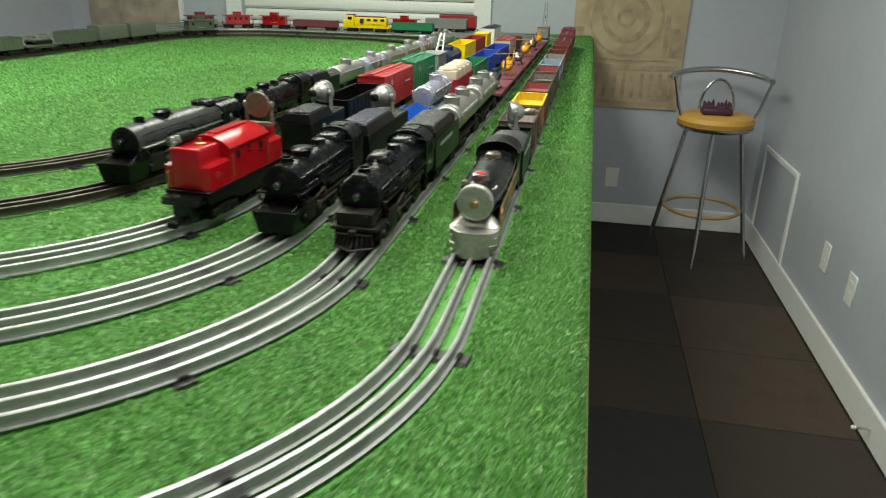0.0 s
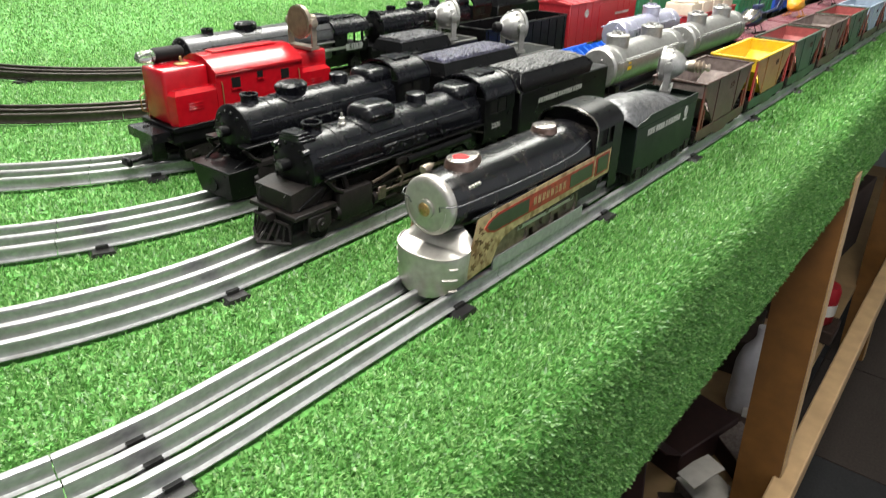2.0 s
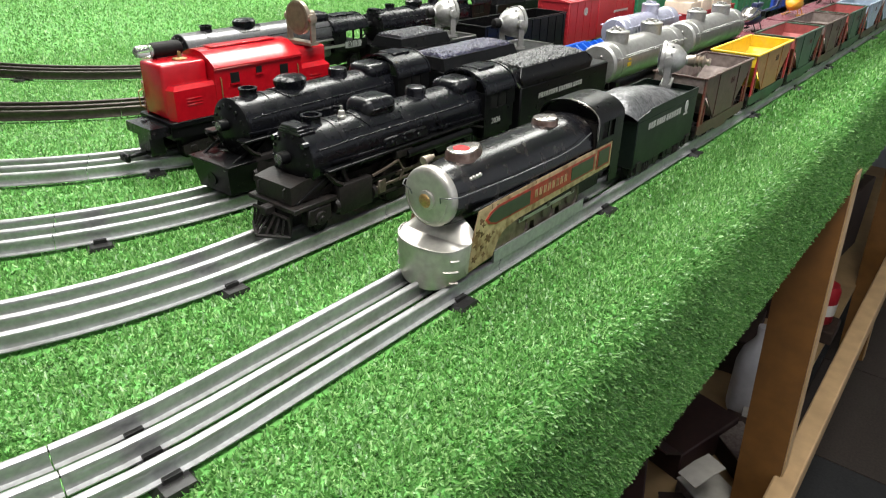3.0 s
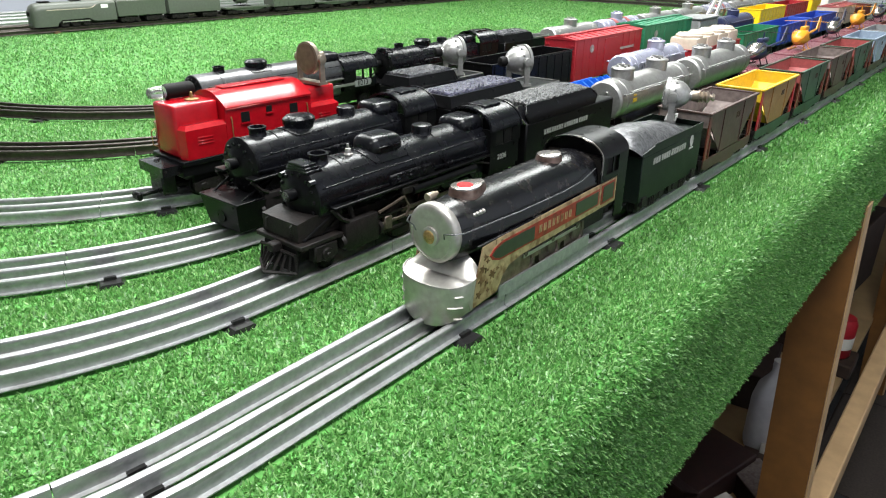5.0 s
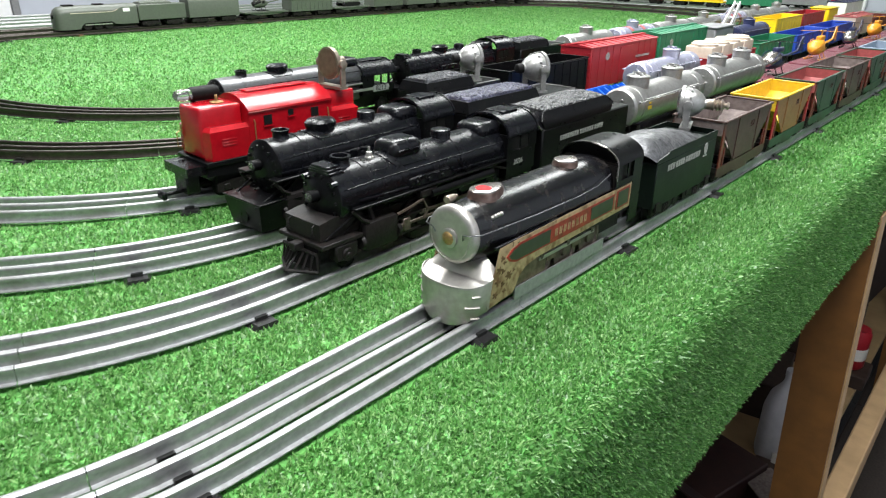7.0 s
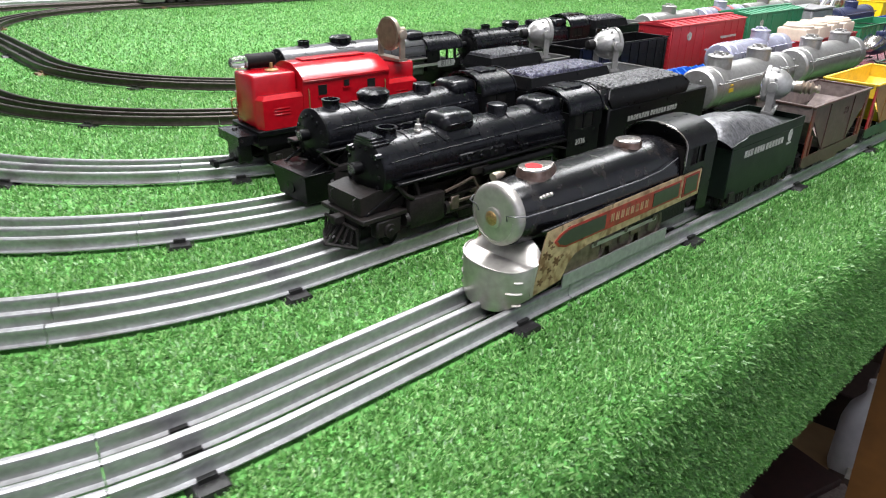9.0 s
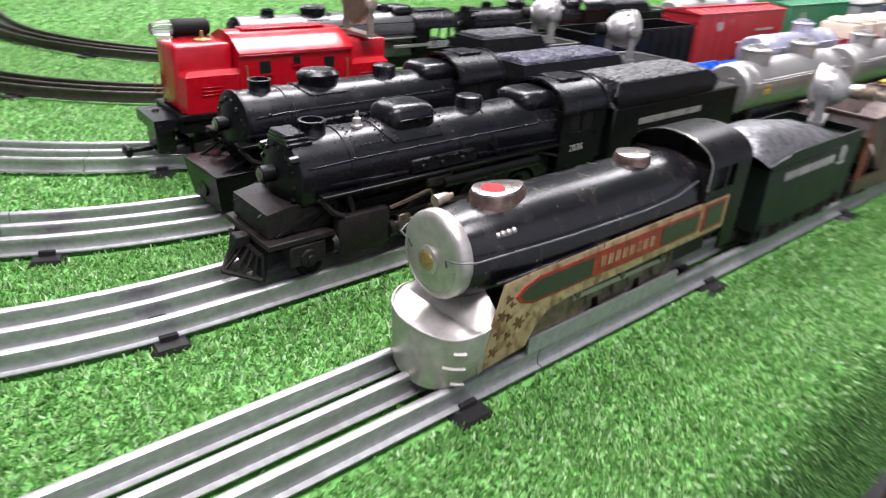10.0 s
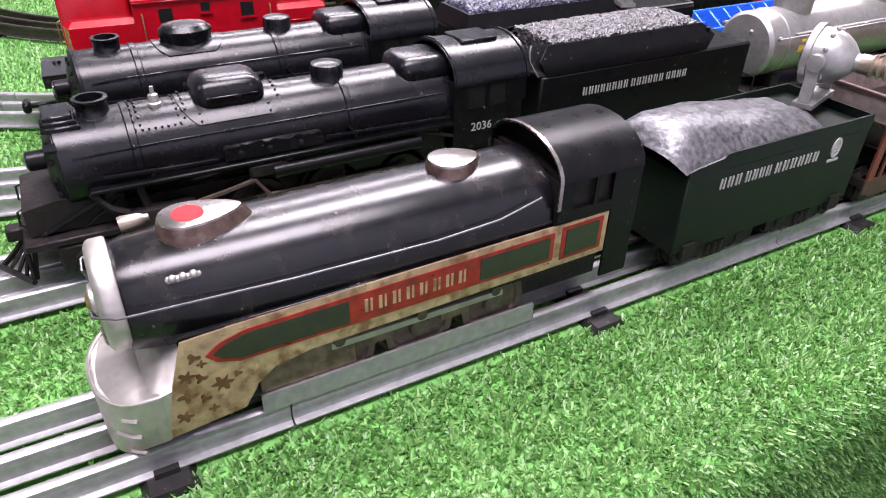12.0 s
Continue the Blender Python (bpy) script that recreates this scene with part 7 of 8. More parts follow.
def olive_engine():
    e = thing("olive_locomotive", "olive drab streamlined toy steam locomotive", "toy locomotive")
    bm = B()
    secs = []
    for y, hw, side, top, z0 in ((-0.1045, 0.012, 0.03, 0.040, 0.006), (-0.103, 0.0165, 0.034, 0.047, 0.0045), (-0.099, 0.0205, 0.038, 0.0535, 0.004), (-0.092, 0.0235, 0.041, 0.0585, 0.004), (-0.082, 0.0248, 0.042, 0.0605, 0.004),
                                 (-0.05, 0.0252, 0.0425, 0.0612, 0.0045), (-0.046, 0.0252, 0.0425, 0.0612, 0.012), (-0.038, 0.0252, 0.0425, 0.0612, 0.018), (0.032, 0.0252, 0.0425, 0.0615, 0.0195), (0.042, 0.0252, 0.043, 0.0615, 0.013), (0.05, 0.0252, 0.046, 0.0618, 0.0115), (0.06, 0.0252, 0.052, 0.0622, 0.0115), (0.1045, 0.0252, 0.053, 0.0622, 0.0115)):
        pts = arch(hw, z0, side, top, 14)
        secs.append([(x, y, z) for x, z in pts])
    loft(bm, secs)
    part("body", bm, M["olive"], e)
    for s in (-1, 1):
        bm = B()
        pipe(bm, [(s * 0.0252, -0.07, 0.0432), (s * 0.0254, 0.036, 0.0436), (s * 0.0254, 0.046, 0.0465), (s * 0.0254, 0.052, 0.0505)], 0.0008, 5)
        part("stripe", bm, M["cream_pl"], e)
        part("window", bx(*sorted((s * 0.0246, s * 0.0257)), 0.066, 0.084, 0.0425, 0.0515), M["white"], e)
        for y in (-0.03, -0.002, 0.026):
            shared("driving_wheel", "driver_small", lambda: driver_bm(0.0115), M["chassis"], e, pose(s * 0.0185, y, 0.0115, 0, 0, 0 if s > 0 else 180))
        part("side_rod", bx(*sorted((s * 0.0218, s * 0.0232)), -0.036, 0.034, 0.0125, 0.0152), M["nickel"], e)
    bm = B()
    spun(bm, (0, -0.1035, 0.036), (0, -1, 0), [(0, 0.0055), (0.003, 0.0055), (0.0045, 0.003)], 14)
    part("headlamp", bm, M["soot"], e)
    for y, w in ((-0.065, 0.009), (0.012, 0.009)):
        part("hatch", bx(-w, w, y - 0.013, y + 0.013, 0.0605, 0.0635, bevel=0.001), M["soot"], e)
    part("frame", bx(-0.012, 0.012, -0.085, 0.1, 0.005, 0.02), M["soot"], e)
    return e


def olive_box(label, length=0.165, top=0.068, soft=True):
    c = thing("military_car", label, "toy military car", "cars of the olive train")
    h = length / 2
    bm = B()
    prism(bm, [(0.0255, 0.017), (0.0255, top - 0.01), (0.022, top - 0.003), (0.013, top), (-0.013, top), (-0.022, top - 0.003), (-0.0255, top - 0.01), (-0.0255, 0.017)], -h, h)
    part("body", bm, M["olive"], c)
    part("frame", bx(-0.006, 0.006, -h, h, 0.011, 0.0168), M["soot"], c)
    trucks(c, length)
    return c


def olive_tender():
    c = thing("military_tender", "olive drab toy tender with a coal load", "toy train tender", "cars of the olive train")
    part("body", bx(-0.025, 0.025, -0.07, 0.07, 0.017, 0.058, bevel=0.002), M["olive"], c)
    part("coal", coal_bm(-0.02, 0.02, -0.062, 0.03, 0.057, 0.066, 21), M["olive"], c)
    trucks(c, 0.14)
    return c


def tank_model():
    c = thing("toy_army_tank", "small olive drab toy army tank", "toy tank")
    for s in (-1, 1):
        bm = B()
        prism_x(bm, [(-0.04, 0.006), (-0.033, 0.0), (0.033, 0.0), (0.04, 0.006), (0.036, 0.013), (-0.036, 0.013)], *sorted((s * 0.012, s * 0.021)))
        part("track", bm, M["soot"], c)
    part("hull", bx(-0.0205, 0.0205, -0.036, 0.034, 0.0085, 0.0185, bevel=0.002), M["olive"], c)
    bm = B()
    spun(bm, (0, 0.0, 0.0185), (0, 0, 1), [(0, 0.015), (0.005, 0.014), (0.009, 0.009), (0.0095, 0.0001)], 14)
    tu = part("turret", bm, M["olive"], c)
    bm = B()
    rod(bm, (0, -0.01, 0.0225), (0, -0.05, 0.025), 0.0016, 8)
    part("gun", bm, M["olive"], tu)
    return c


def load(ob, car, z, y=0.0, x=0.0, turn=0.0, size=1.0):
    ob.matrix_basis = car.matrix_basis @ pose(x, y, z, 0, 0, turn) @ Matrix.Scale(size, 4)
    return ob


# outer train
hops = [("rust", "dust", "rusty brown tin hopper car, empty"), ("orange", "yellow", "orange tin hopper car with a yellow inside"), ("green_car", "pink", "dark green tin hopper car with a faded red inside"), ("rust", "dust", "brown tin hopper car with a dusty inside"),
        ("green_car", "pink", "green and brown tin hopper car with a red inside"), ("blue_grey", "blue_grey", "blue-grey covered tin hopper car"), ("blue_grey", "grey", "grey tin hopper car"), ("orange", "rust_red", "orange tin hopper car with a red inside"), ("rust_red", "rust_red", "oxide red tin hopper car"), ("rust_red", "maroon", "dark red tin hopper car")]
for k, (o, i_, lab) in enumerate(hops):
    put(hopper(o, i_, lab), "A", 0.422 + 0.153 * k)
for k in range(3):
    put(boxcar("maroon" if k else "rust_red", "dark red toy box car", 0.2, group="red cars at the far end", high=0.06 + 0.008 * k, mark=False), "A", 2.0 + 0.225 * k)

# second train
put(tank("silver", "silver two-dome toy tank car with a yellow mark", 0.205, (-0.055, 0.035), logo=True), "B", 0.505)
put(tank("silver", "silver two-dome toy tank car", 0.215, (-0.05, 0.045)), "B", 0.735)
helis = [("navy", "navy toy helicopter with a silver nose", "navy"), ("amber", "amber plastic toy helicopter", "amber"), ("navy", "navy toy helicopter with a silver nose", "navy"), ("amber", "amber plastic toy helicopter with rotor", "amber"), ("navy", "navy toy helicopter with a silver nose", "navy"), ("amber", "amber toy helicopter at the train's end", "amber")]
for k, (b_, lab, bo) in enumerate(helis):
    fc = put(flat("maroon", "maroon toy flat car carrying a helicopter", 0.235), "B", 0.99 + 0.258 * k)
    load(helicopter(b_, lab, bo, "pewter" if b_ == "navy" else "amber"), fc, 0.0232, -0.03, 0.0, -8 + 5 * (k % 3), 1.05)
put(crane_car("grey", "grey toy crane car with a raised dark boom", "grey", 0.13, 5), "B", 2.55)

# third train
fc = put(flat("navy", "dark toy flat car under a blue rack", 0.16), "C", 0.525)
load(crate_rack(), fc, 0.023)
put(tank("lavender", "pale lavender toy tank car with one dome", 0.2, (0.02,), 0.02, deck="blue_grey"), "C", 0.722)
cc = put(crate_car(), "C", 0.945)
for k, o in enumerate(canisters()):
    load(o, cc, 0.018, -0.075 + 0.05 * k)
put(gondola("green_box", "green toy gondola car, empty", 0.215, 0.056), "C", 1.175)
put(gondola("blue_dark", "blue toy gondola car, empty", 0.235, 0.054), "C", 1.42)
put(gondola("blue_dark", "blue toy gondola car behind another", 0.235, 0.054), "C", 1.67)
put(boxcar("cream_pl", "cream and salmon toy box car", 0.2, "pink", mark=False, high=0.066), "C", 1.905)
put(gondola("rust_red", "oxide red toy gondola car", 0.22, 0.05), "C", 2.135)

# fourth train
put(gondola("black", "long black toy gondola car, empty", 0.195, 0.064, inner="soot"), "D", 0.524)
put(boxcar("red_box", "red toy box car with a round white emblem", 0.218), "D", 0.738)
put(boxcar("green_box", "green toy box car with white lettering bars", 0.205, high=0.082), "D", 0.96)
put(crane_car("grey", "grey toy crane car with a white latticed boom", "white", 0.1, 42), "D", 1.165)
put(tank("navy", "dark navy toy tank car", 0.2, (0.0,), 0.021), "D", 1.37)
put(gondola("yellow_pl", "yellow toy gondola car", 0.205, 0.07), "D", 1.585)
put(gondola("red_box", "red toy gondola car, empty", 0.205, 0.07), "D", 1.8)
put(crane_car("yellow_pl", "yellow toy crane car with a short boom", "yellow_pl", 0.05, 60), "D", 2.005)
put(boxcar("white", "white toy box car with a dark roof", 0.215, "navy", high=0.085, mark=False), "D", 2.24)

# fifth train
for k in range(7):
    put(tank("silver" if k % 3 != 1 else "lavender", "silver toy tank car with one dome" if k % 3 != 1 else "dull pinkish silver toy tank car", 0.175, (0.0,), 0.021, band="pink" if k % 3 == 1 else None, group="silver tank cars of the inner train"), "E", 0.92 + 0.19 * k)

# cars on the far side
def far_car(ob, key, x, turn=0):
    """On a loop's far straight, by its x."""
    xr, xl, yn, yf, r1, r2 = LOOPS[key]
    d = r1 * math.pi / 2 + (yf - r2 - yn - r1) + r2 * math.pi / 2 + (xr - r2 - x)
    return put_d(ob, key, d, ZR, turn)


for k, (col, x) in enumerate((("maroon", -1.91), ("red_box", -1.72), ("red", -1.53))):
    far_car(caboose(col, ("dark red", "red", "bright red")[k] + " toy caboose with a cupola", windows=4), "D", x)
far_car(gondola("maroon", "maroon toy gondola car with white lettering bars", 0.235, 0.046, bars_at=(-0.07, 0.034, (0.05, 0.06), 0.006, M["letter"])), "D", -1.305)
far_car(diesel(), "D", -1.03)
far_car(gondola("green_box", "bright green toy gondola car", 0.21, 0.05, bars_at=(-0.06, 0.034, (0.04, 0.05), 0.005, M["letter"])), "D", -0.785)
far_car(caboose("red", "red toy caboose with a round emblem", windows=2), "C", -0.86)
far_car(boxcar("grey", "dull grey toy box car", 0.22, mark=False, high=0.065), "B", -0.66)
far_car(boxcar("red_box", "red toy box car by the far wall", 0.2, mark=False), "A", -0.62)

# the olive train on the inner loop's far side
def left_d(key, y):
    xr, xl, yn, yf, r1, r2 = LOOPS[key]
    return r1 * math.pi / 2 + (yf - r2 - yn - r1) + r2 * math.pi / 2 + (xr - r2 - xl - r2) + r2 * math.pi / 2 + (yf - r2 - y)


put_d(olive_engine(), "F", left_d("F", 0.536), ZR, 180)
put_d(olive_tender(), "F", left_d("F", 0.714), ZR, 180)
put_d(olive_box("olive drab toy box car with rounded roof"), "F", left_d("F", 0.876), ZR, 180)
fc = put_d(flat("olive", "olive drab toy flat car carrying a helicopter", 0.165, group="cars of the olive train"), "F", left_d("F", 1.06), ZR, 180)
load(helicopter("olive", "small olive drab toy helicopter", "olive", "soot"), fc, 0.0232, 0, 0, 0)
put_d(gondola("olive", "olive drab toy gondola car", 0.17, 0.052, "cars of the olive train"), "F", left_d("F", 1.24), ZR, 180)
fc = put_d(flat("olive", "olive drab toy flat car carrying a tank", 0.165, group="cars of the olive train"), "F", left_d("F", 1.42), ZR, 180)
load(tank_model(), fc, 0.0232)
put_d(gondola("olive", "olive drab toy gondola car with crates", 0.15, 0.056, "cars of the olive train"), "F", left_d("F", 1.595), ZR, 180)
put_d(olive_box("olive drab toy box car in the middle of the train"), "F", left_d("F", 1.775), ZR, 180)
put_d(olive_box("olive drab toy box car near the curve"), "F", left_d("F", 1.96), ZR, 180)
fc = put_d(flat("olive", "olive drab toy flat car, empty", 0.165, group="cars of the olive train"), "F", left_d("F", 2.14), ZR, 180)
put_d(caboose("olive", "olive drab toy caboose", "cars of the olive train", windows=2), "F", left_d("F", 2.33), ZR, 180)


# ---- things in the room ----
def bar_stool():
    s = thing("bar_stool", "tubular metal bar stool with a mustard round seat", "bar stool")
    s.location, s.scale = (0.755, 3.05, FLOOR_Z), (1, 1, 1.04)
    bm = B()
    spun(bm, (0, 0, 0.665), (0, 0, 1), [(0, 0.155), (0.008, 0.18), (0.03, 0.188), (0.05, 0.178), (0.06, 0.15), (0.064, 0.0001)], 36)
    seat = part("seat", bm, M["vinyl"], s, "mustard yellow padded seat")
    bm = B()
    spun(bm, (0, 0, 0.652), (0, 0, 1), [(0, 0.17), (0.013, 0.185), (0.02, 0.186)], 36)
    part("seat_rim", bm, M["chrome"], seat)
    for a in (80, 170, 260, 350):
        d = Vector((math.cos(radians(a)), math.sin(radians(a)), 0))
        bm = B()
        rod(bm, d * 0.13 + Vector((0, 0, 0.655)), d * 0.25 + Vector((0, 0, 0.0)), 0.011, 12)
        part("leg", bm, M["chrome"], s)
    bm = B()
    pts = [(math.cos(2 * math.pi * i / 36) * 0.188, math.sin(2 * math.pi * i / 36) * 0.188, 0.25) for i in range(37)]
    pipe(bm, pts, 0.01, 8)
    part("foot_ring", bm, M["pine_pale"], s, "worn foot ring")
    bm = B()
    pts = [(math.cos(radians(a)) * 0.235, math.sin(radians(a)) * 0.2 + 0.01, 0.9 - 0.012 * math.cos(radians(a * 2))) for a in range(-22, 203, 9)]
    pipe(bm, pts, 0.0135, 10)
    part("back_rail", bm, M["chrome"], s, "curved tubular back rail")
    for a in (-15, 195):
        bm = B()
        p = (math.cos(radians(a)) * 0.235, math.sin(radians(a)) * 0.2 + 0.01, 0.895)
        pipe(bm, [p, (p[0] * 0.85, p[1] * 0.85, 0.76), (p[0] * 0.66, p[1] * 0.66, 0.66)], 0.008, 8)
        part("back_post", bm, M["chrome"], s)
    bm = B()
    pts = [(0.02 + math.cos(radians(a)) * 0.085, 0.15, 0.72 + math.sin(radians(a)) * 0.15) for a in range(0, 181, 15)]
    pipe(bm, pts, 0.007, 8)
    part("back_hoop", bm, M["chrome"], s)
    return s


stool = bar_stool()
toy = thing("toy_on_stool", "small dark purple toy lying on the stool", "toy")
toy.location = (0.745, 3.0, FLOOR_Z + 0.759)
rng = random.Random(4)
bm = B()
box(bm, -0.075, 0.07, -0.04, 0.04, 0.0, 0.03, 0.008, 2)
part("base", bm, M["purple"], toy)
for k in range(7):
    bm = B()
    x, y = -0.06 + 0.02 * k, rng.uniform(-0.025, 0.025)
    loft(bm, [[(x - 0.012, y - 0.01, 0.028), (x + 0.012, y - 0.01, 0.028), (x + 0.012, y + 0.01, 0.028), (x - 0.012, y + 0.01, 0.028)], [(x - 0.004 + 0.01 * rng.uniform(-1, 1), y - 0.004, 0.06 + 0.02 * rng.random()), (x + 0.006, y - 0.004, 0.055), (x + 0.006, y + 0.004, 0.055), (x - 0.004, y + 0.004, 0.06)]], True, False)
    part("lobe", bm, M["purple"], toy)

# pictures on the far wall
poster = thing("wall_poster", "large tan poster with a sepia drawing of a steam engine", "poster")
px0, px1, pz0, pz1 = 0.0, 0.606, -0.386, 0.75
part("sheet", bx(px0, px1, Y_F - 0.012, Y_F - 0.001, pz0, pz1), M["poster"], poster)
yy0, yy1 = Y_F - 0.0145, Y_F - 0.0121


def ink(bm, x0, x1, z0, z1):
    box(bm, x0, x1, yy0, yy1, z0, z1)


pcx = 0.31


def hoop(cx, cz, r0, r1, material):
    bm = B()
    n = 40
    q = [[(cx + math.cos(2 * math.pi * k / n) * r, y, cz + math.sin(2 * math.pi * k / n) * r) for k in range(n)] for r, y in ((r0, yy1), (r0, yy0), (r1, yy0), (r1, yy1))]
    loft(bm, q + q[:1], False, False)
    part("drawn_ring", bm, M[material], poster)


hoop(pcx - 0.03, 0.1, 0.2, 0.185, "poster_m")
hoop(pcx - 0.03, 0.1, 0.13, 0.1, "poster_m")
hoop(pcx - 0.03, 0.1, 0.05, 0.03, "poster_d")
hoop(pcx - 0.03, 0.43, 0.06, 0.04, "poster_m")
for k in range(11):
    bm = B()
    x = pcx - 0.28 + 0.052 * k
    prism(bm, [(x, -0.33), (x + 0.02, -0.33), (x + 0.02 + (pcx - x) * 0.06, -0.19), (x + (pcx - x) * 0.06, -0.19)], yy0, yy1)
    part("drawn_slat", bm, M["poster_m"], poster)
for a in ((px0 + 0.03, px1 - 0.03, -0.175, -0.145), (px0 + 0.05, px1 - 0.06, -0.125, -0.115), (px0 + 0.02, px1 - 0.02, -0.362, -0.345),
          (pcx + 0.18, pcx + 0.205, -0.1, 0.12), (pcx + 0.215, pcx + 0.26, -0.1, 0.05), (pcx - 0.3, pcx - 0.25, -0.1, 0.05)):
    bm = B()
    ink(bm, *a)
    part("drawn_bar", bm, M["poster_m"], poster)

picture = thing("wall_picture", "faded brown picture hanging on the far wall", "picture")
part("sheet", bx(-3.05, -2.42, Y_F - 0.02, Y_F - 0.001, -0.05, 0.7), M["stone"], picture)
part("edge", bx(-2.419, -2.39, Y_F - 0.024, Y_F - 0.001, -0.05, 0.7, bevel=0.003), M["trim"], picture)

# side wall: access panel and outlets
panel = thing("access_panel", "flat wall panel with a white frame", "wall panel", kind="structure")
part("panel_sheet", bx(X_R - 0.006, X_R - 0.001, 2.69, 3.26, -0.96, -0.545), M["wall"], panel)
for a in ((X_R - 0.014, X_R - 0.001, 2.66, 2.685, -0.96, -0.515), (X_R - 0.014, X_R - 0.001, 3.265, 3.29, -0.96, -0.515), (X_R - 0.014, X_R - 0.001, 2.686, 3.264, -0.54, -0.515)):
    part("frame", bx(*a, bevel=0.002), M["trim"], panel)
for y, z in ((2.146, -0.718), (1.85, -0.728)):
    o = thing("wall_outlet", "white wall outlet plate", "wall outlet", "outlets on the side wall")
    o.location = (X_R, y, z)
    part("plate", bx(-0.006, -0.0005, -0.037, 0.037, -0.058, 0.058, bevel=0.002), M["trim"], o)
    for dz in (-0.02, 0.02):
        part("socket", bx(-0.008, -0.0062, -0.015, 0.015, dz - 0.013, dz + 0.013, bevel=0.001), M["white"], o)
o = thing("wall_outlet", "white wall outlet plate under the poster", "wall outlet", "outlets on the side wall")
o.location = (0.3, Y_F, -0.8)
part("plate", bx(-0.037, 0.037, -0.006, -0.0005, -0.058, 0.058, bevel=0.002), M["trim"], o)
for dz in (-0.02, 0.02):
    part("socket", bx(-0.015, 0.015, -0.008, -0.0062, dz - 0.013, dz + 0.013, bevel=0.001), M["white"], o)
stop = thing("door_stop", "small white spring door stop on the baseboard", "door stop")
bm = B()
rod(bm, (X_R - 0.017, 1.42, FLOOR_Z + 0.06), (X_R - 0.06, 1.42, FLOOR_Z + 0.06), 0.004, 10)
part("spring", bm, M["chrome"], stop)
bm = B()
spun(bm, (X_R - 0.06, 1.42, FLOOR_Z + 0.06), (-1, 0, 0), [(0, 0.006), (0.01, 0.007), (0.013, 0.004)], 10)
part("tip", bm, M["trim"], stop)

# clutter on the shelf under the table
SH_Z = -0.827


def carton(x, y, w, d, h, turn, material, label, flap=False):
    c = thing("carton", label, "carton", "cartons under the table")
    c.matrix_basis = pose(x, y, SH_Z, 0, 0, turn)
    part("body", bx(-w / 2, w / 2, -d / 2, d / 2, 0, h, bevel=0.003), M[material], c)
    if flap:
        bm = B()
        loft(bm, [[(-w / 2, -d / 2, h), (w / 2, -d / 2, h), (w / 2, -d / 2 + 0.003, h), (-w / 2, -d / 2 + 0.003, h)], [(-w / 2, -d / 2 - 0.06, h + 0.035), (w / 2, -d / 2 - 0.06, h + 0.035), (w / 2, -d / 2 - 0.057, h + 0.037), (-w / 2, -d / 2 - 0.057, h + 0.037)]], True, False)
        part("flap", bm, M[material], c)
    else:
        part("tape", bx(-0.02, 0.02, -d / 2, d / 2, h, h + 0.001), M["rust"], c)
    return c


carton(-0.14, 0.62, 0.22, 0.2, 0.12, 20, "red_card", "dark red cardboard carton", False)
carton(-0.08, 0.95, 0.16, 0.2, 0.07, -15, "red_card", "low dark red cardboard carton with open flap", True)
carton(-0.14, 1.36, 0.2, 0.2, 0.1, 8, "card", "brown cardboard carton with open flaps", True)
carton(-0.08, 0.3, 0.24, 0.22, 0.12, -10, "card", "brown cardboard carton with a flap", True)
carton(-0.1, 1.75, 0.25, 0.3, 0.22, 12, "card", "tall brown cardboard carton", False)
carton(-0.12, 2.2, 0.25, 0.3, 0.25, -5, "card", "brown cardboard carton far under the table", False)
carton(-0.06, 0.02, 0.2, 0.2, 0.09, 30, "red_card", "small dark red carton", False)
for x, y, t_, w, d in ((0.0, 0.45, 25, 0.05, 0.1), (0.03, 0.75, -20, 0.04, 0.08), (-0.02, 0.12, 40, 0.06, 0.1)):
    p = thing("paper_sheet", "loose white sheet of stiff paper", "paper", "papers under the table")
    p.matrix_basis = pose(x, y, SH_Z + 0.126 if x < 0.02 and y > 0.4 else SH_Z + 0.13, 6, 4, t_)
    bm = B()
    loft(bm, [[(-w / 2, -d / 2, 0), (w / 2, -d / 2, 0), (w / 2, -d / 2, 0.001), (-w / 2, -d / 2, 0.001)], [(-w / 2, 0, 0.006), (w / 2, 0, 0.004), (w / 2, 0, 0.005), (-w / 2, 0, 0.007)], [(-w / 2, d / 2, 0), (w / 2, d / 2, 0), (w / 2, d / 2, 0.001), (-w / 2, d / 2, 0.001)]], True, False)
    part("sheet", bm, M["paper"], p)
rng = random.Random(31)
for k in range(12):
    w, d, h = rng.uniform(0.04, 0.09), rng.uniform(0.07, 0.13), rng.uniform(0.02, 0.05)
    top = SH_Z + (0.122 if k % 4 == 0 else 0.001)
    x, y = (-0.14 + rng.uniform(-0.05, 0.05), 0.62 + rng.uniform(-0.04, 0.04)) if k % 4 == 0 else (rng.uniform(-0.01, 0.05), 0.25 + 0.08 * k)
    c = thing("small_box", "small worn cardboard box among the clutter", "box", "small boxes under the table")
    c.matrix_basis = pose(x, y, top, 0, 0, rng.uniform(-50, 50))
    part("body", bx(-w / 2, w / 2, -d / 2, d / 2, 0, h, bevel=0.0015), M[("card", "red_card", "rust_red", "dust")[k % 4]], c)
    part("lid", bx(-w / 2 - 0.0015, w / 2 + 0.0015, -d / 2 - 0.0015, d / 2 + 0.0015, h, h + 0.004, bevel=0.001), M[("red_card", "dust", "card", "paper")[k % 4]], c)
jug = thing("plastic_jug", "white plastic jug with a moulded handle", "jug")
jug.matrix_basis = pose(0.0, 1.16, SH_Z - 0.0, 0, 0, 20) @ Matrix.Diagonal((0.62, 0.62, 0.78, 1.0))
bm = B()
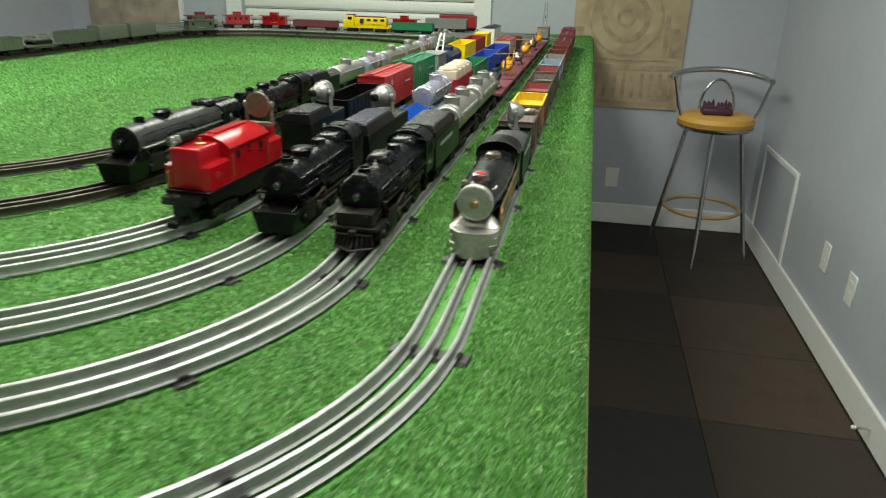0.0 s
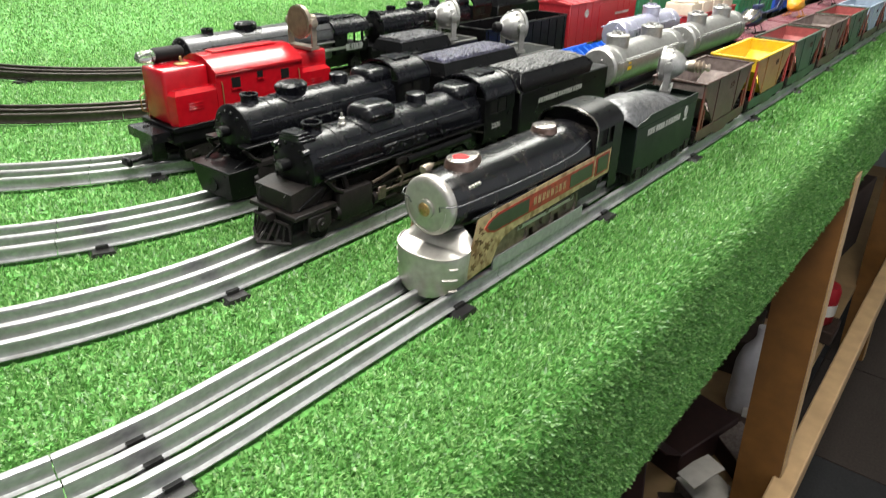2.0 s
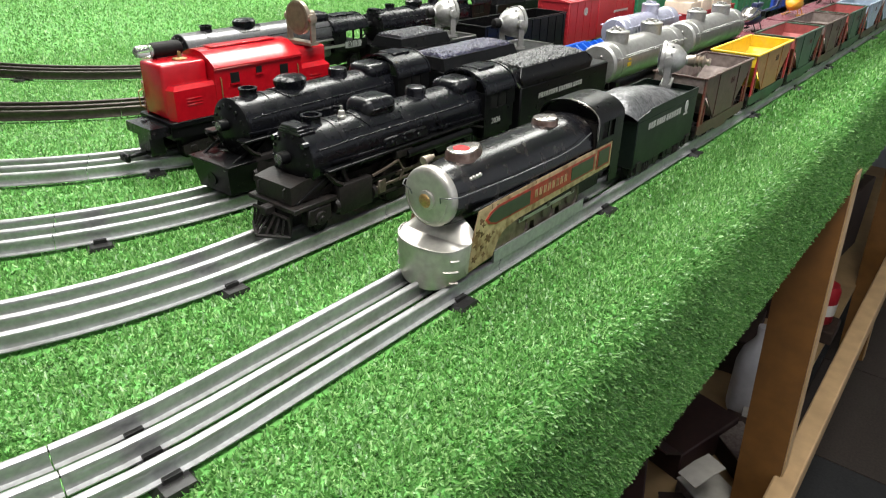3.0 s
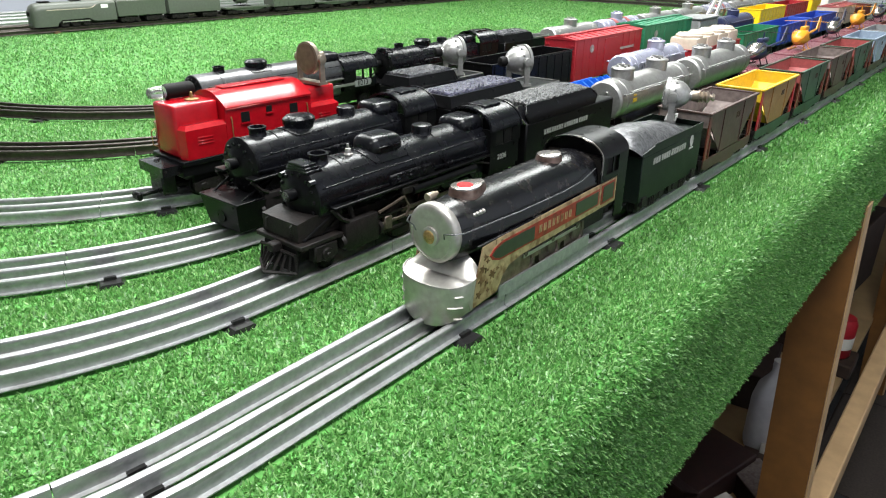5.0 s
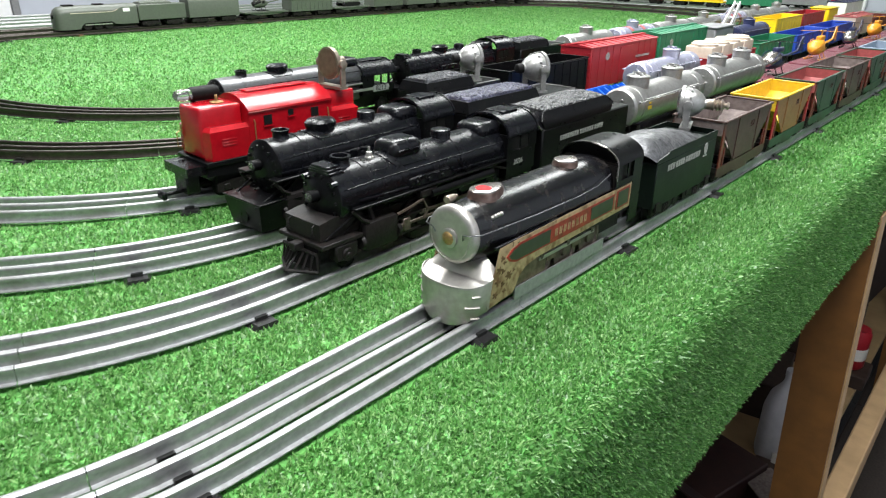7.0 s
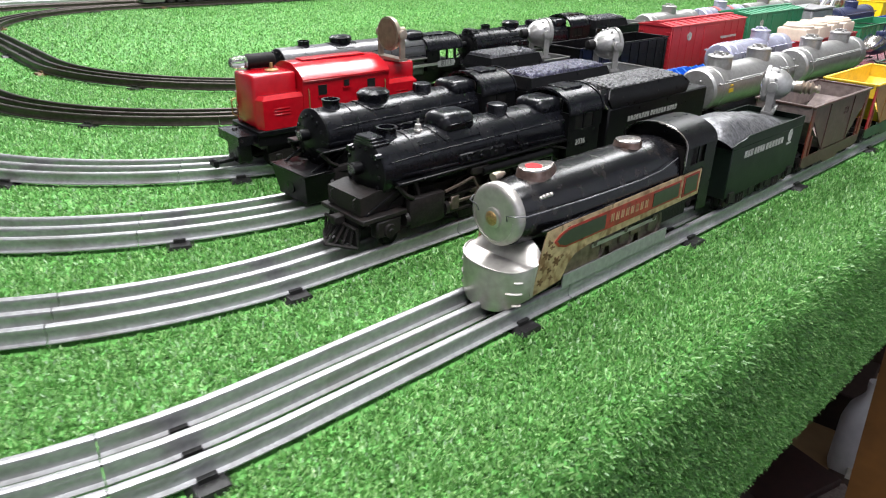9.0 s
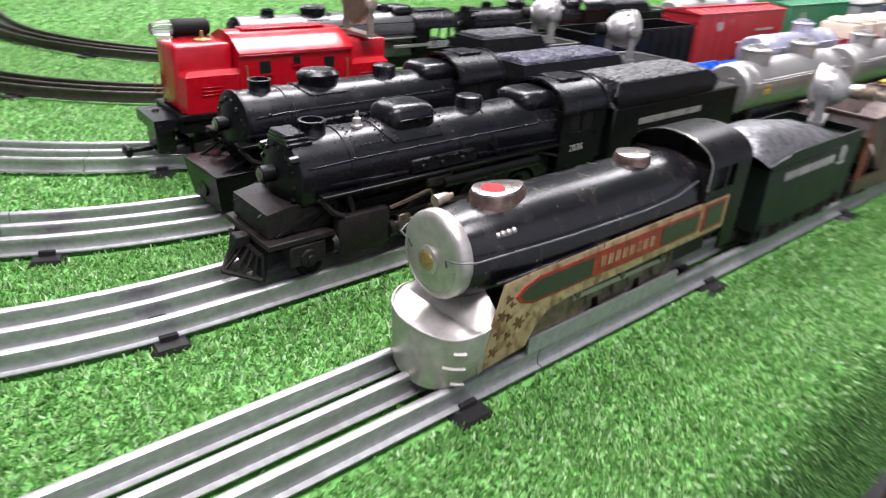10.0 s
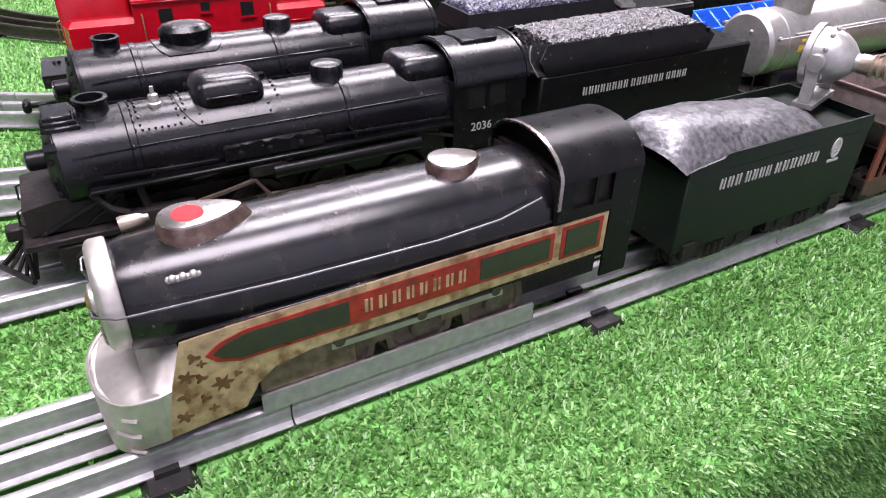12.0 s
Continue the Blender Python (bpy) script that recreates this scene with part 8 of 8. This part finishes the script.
loft(bm, [[(math.copysign(abs(math.cos(a)) ** 0.6, math.cos(a)) * 0.062 * k, math.copysign(abs(math.sin(a)) ** 0.6, math.sin(a)) * 0.062 * k, z) for a in (2 * math.pi * i / 20 for i in range(20))] for z, k in ((0, 0.9), (0.006, 1), (0.15, 1), (0.2, 0.8), (0.235, 0.4), (0.25, 0.28), (0.27, 0.28))])
part("body", bm, M["bag"], jug)
bm = B()
spun(bm, (0, 0, 0.27), (0, 0, 1), [(0, 0.02), (0.018, 0.02)], 16)
part("cap", bm, M["bag"], jug)
bm = B()
pipe(bm, [(0.052, 0, 0.15), (0.085, 0, 0.17), (0.08, 0, 0.21), (0.03, 0, 0.225)], 0.01, 8)
part("handle", bm, M["bag"], jug)
can = thing("drinks_can", "red and white drinks can on the shelf", "can")
can.location = (0.05, 1.62, SH_Z)
bm = B()
spun(bm, (0, 0, 0.04), (0, 0, 1), [(0, 0.001), (0.0005, 0.028), (0.008, 0.033), (0.1, 0.033), (0.112, 0.027), (0.114, 0.027), (0.113, 0.024), (0.112, 0.001)], 24)
part("body", bm, M["red_box"], can)
bm = B()
spun(bm, (0, 0, 0.07), (0, 0, 1), [(0, 0.0332), (0.0001, 0.0336), (0.034, 0.0336), (0.0341, 0.0332)], 24, close=False)
part("label_band", bm, M["white"], can)
part("can_tray", bx(-0.05, 0.05, -0.05, 0.05, 0.0, 0.04, bevel=0.004), M["card"], can)

# ---- carpet tiles on the floor ----
rng = random.Random(11)
tile_mats = [mat("brown_carpet_tile", (0.045, 0.03, 0.022), 0.9, 0, 0.35, 160, 0.4, 0.4, (0.03, 0.02, 0.015), 9), mat("charcoal_carpet_tile", (0.014, 0.014, 0.015), 0.9, 0, 0.35, 160, 0.4), mat("dark_brown_carpet_tile", (0.028, 0.02, 0.016), 0.9, 0, 0.35, 160, 0.4)]
tile_me = []
for m_ in tile_mats:
    me = mesh_of("carpet_tile", bx(-0.248, 0.248, -0.248, 0.248, -0.0039, 0.0, bevel=0.001))
    me.materials.append(m_)
    tile_me.append(me)
ny = int((Y_F - Y_B) / 0.5)
for i in range(3):
    for j in range(ny):
        ob = new("carpet_tile", tile_me[rng.choice((0, 0, 1, 2))])
        ob.parent = floor
        ob.matrix_basis = pose(X_R - 0.27 - 0.5 * i, Y_F - 0.27 - 0.5 * j, FLOOR_Z, 0, 0, 90 * rng.randrange(4))
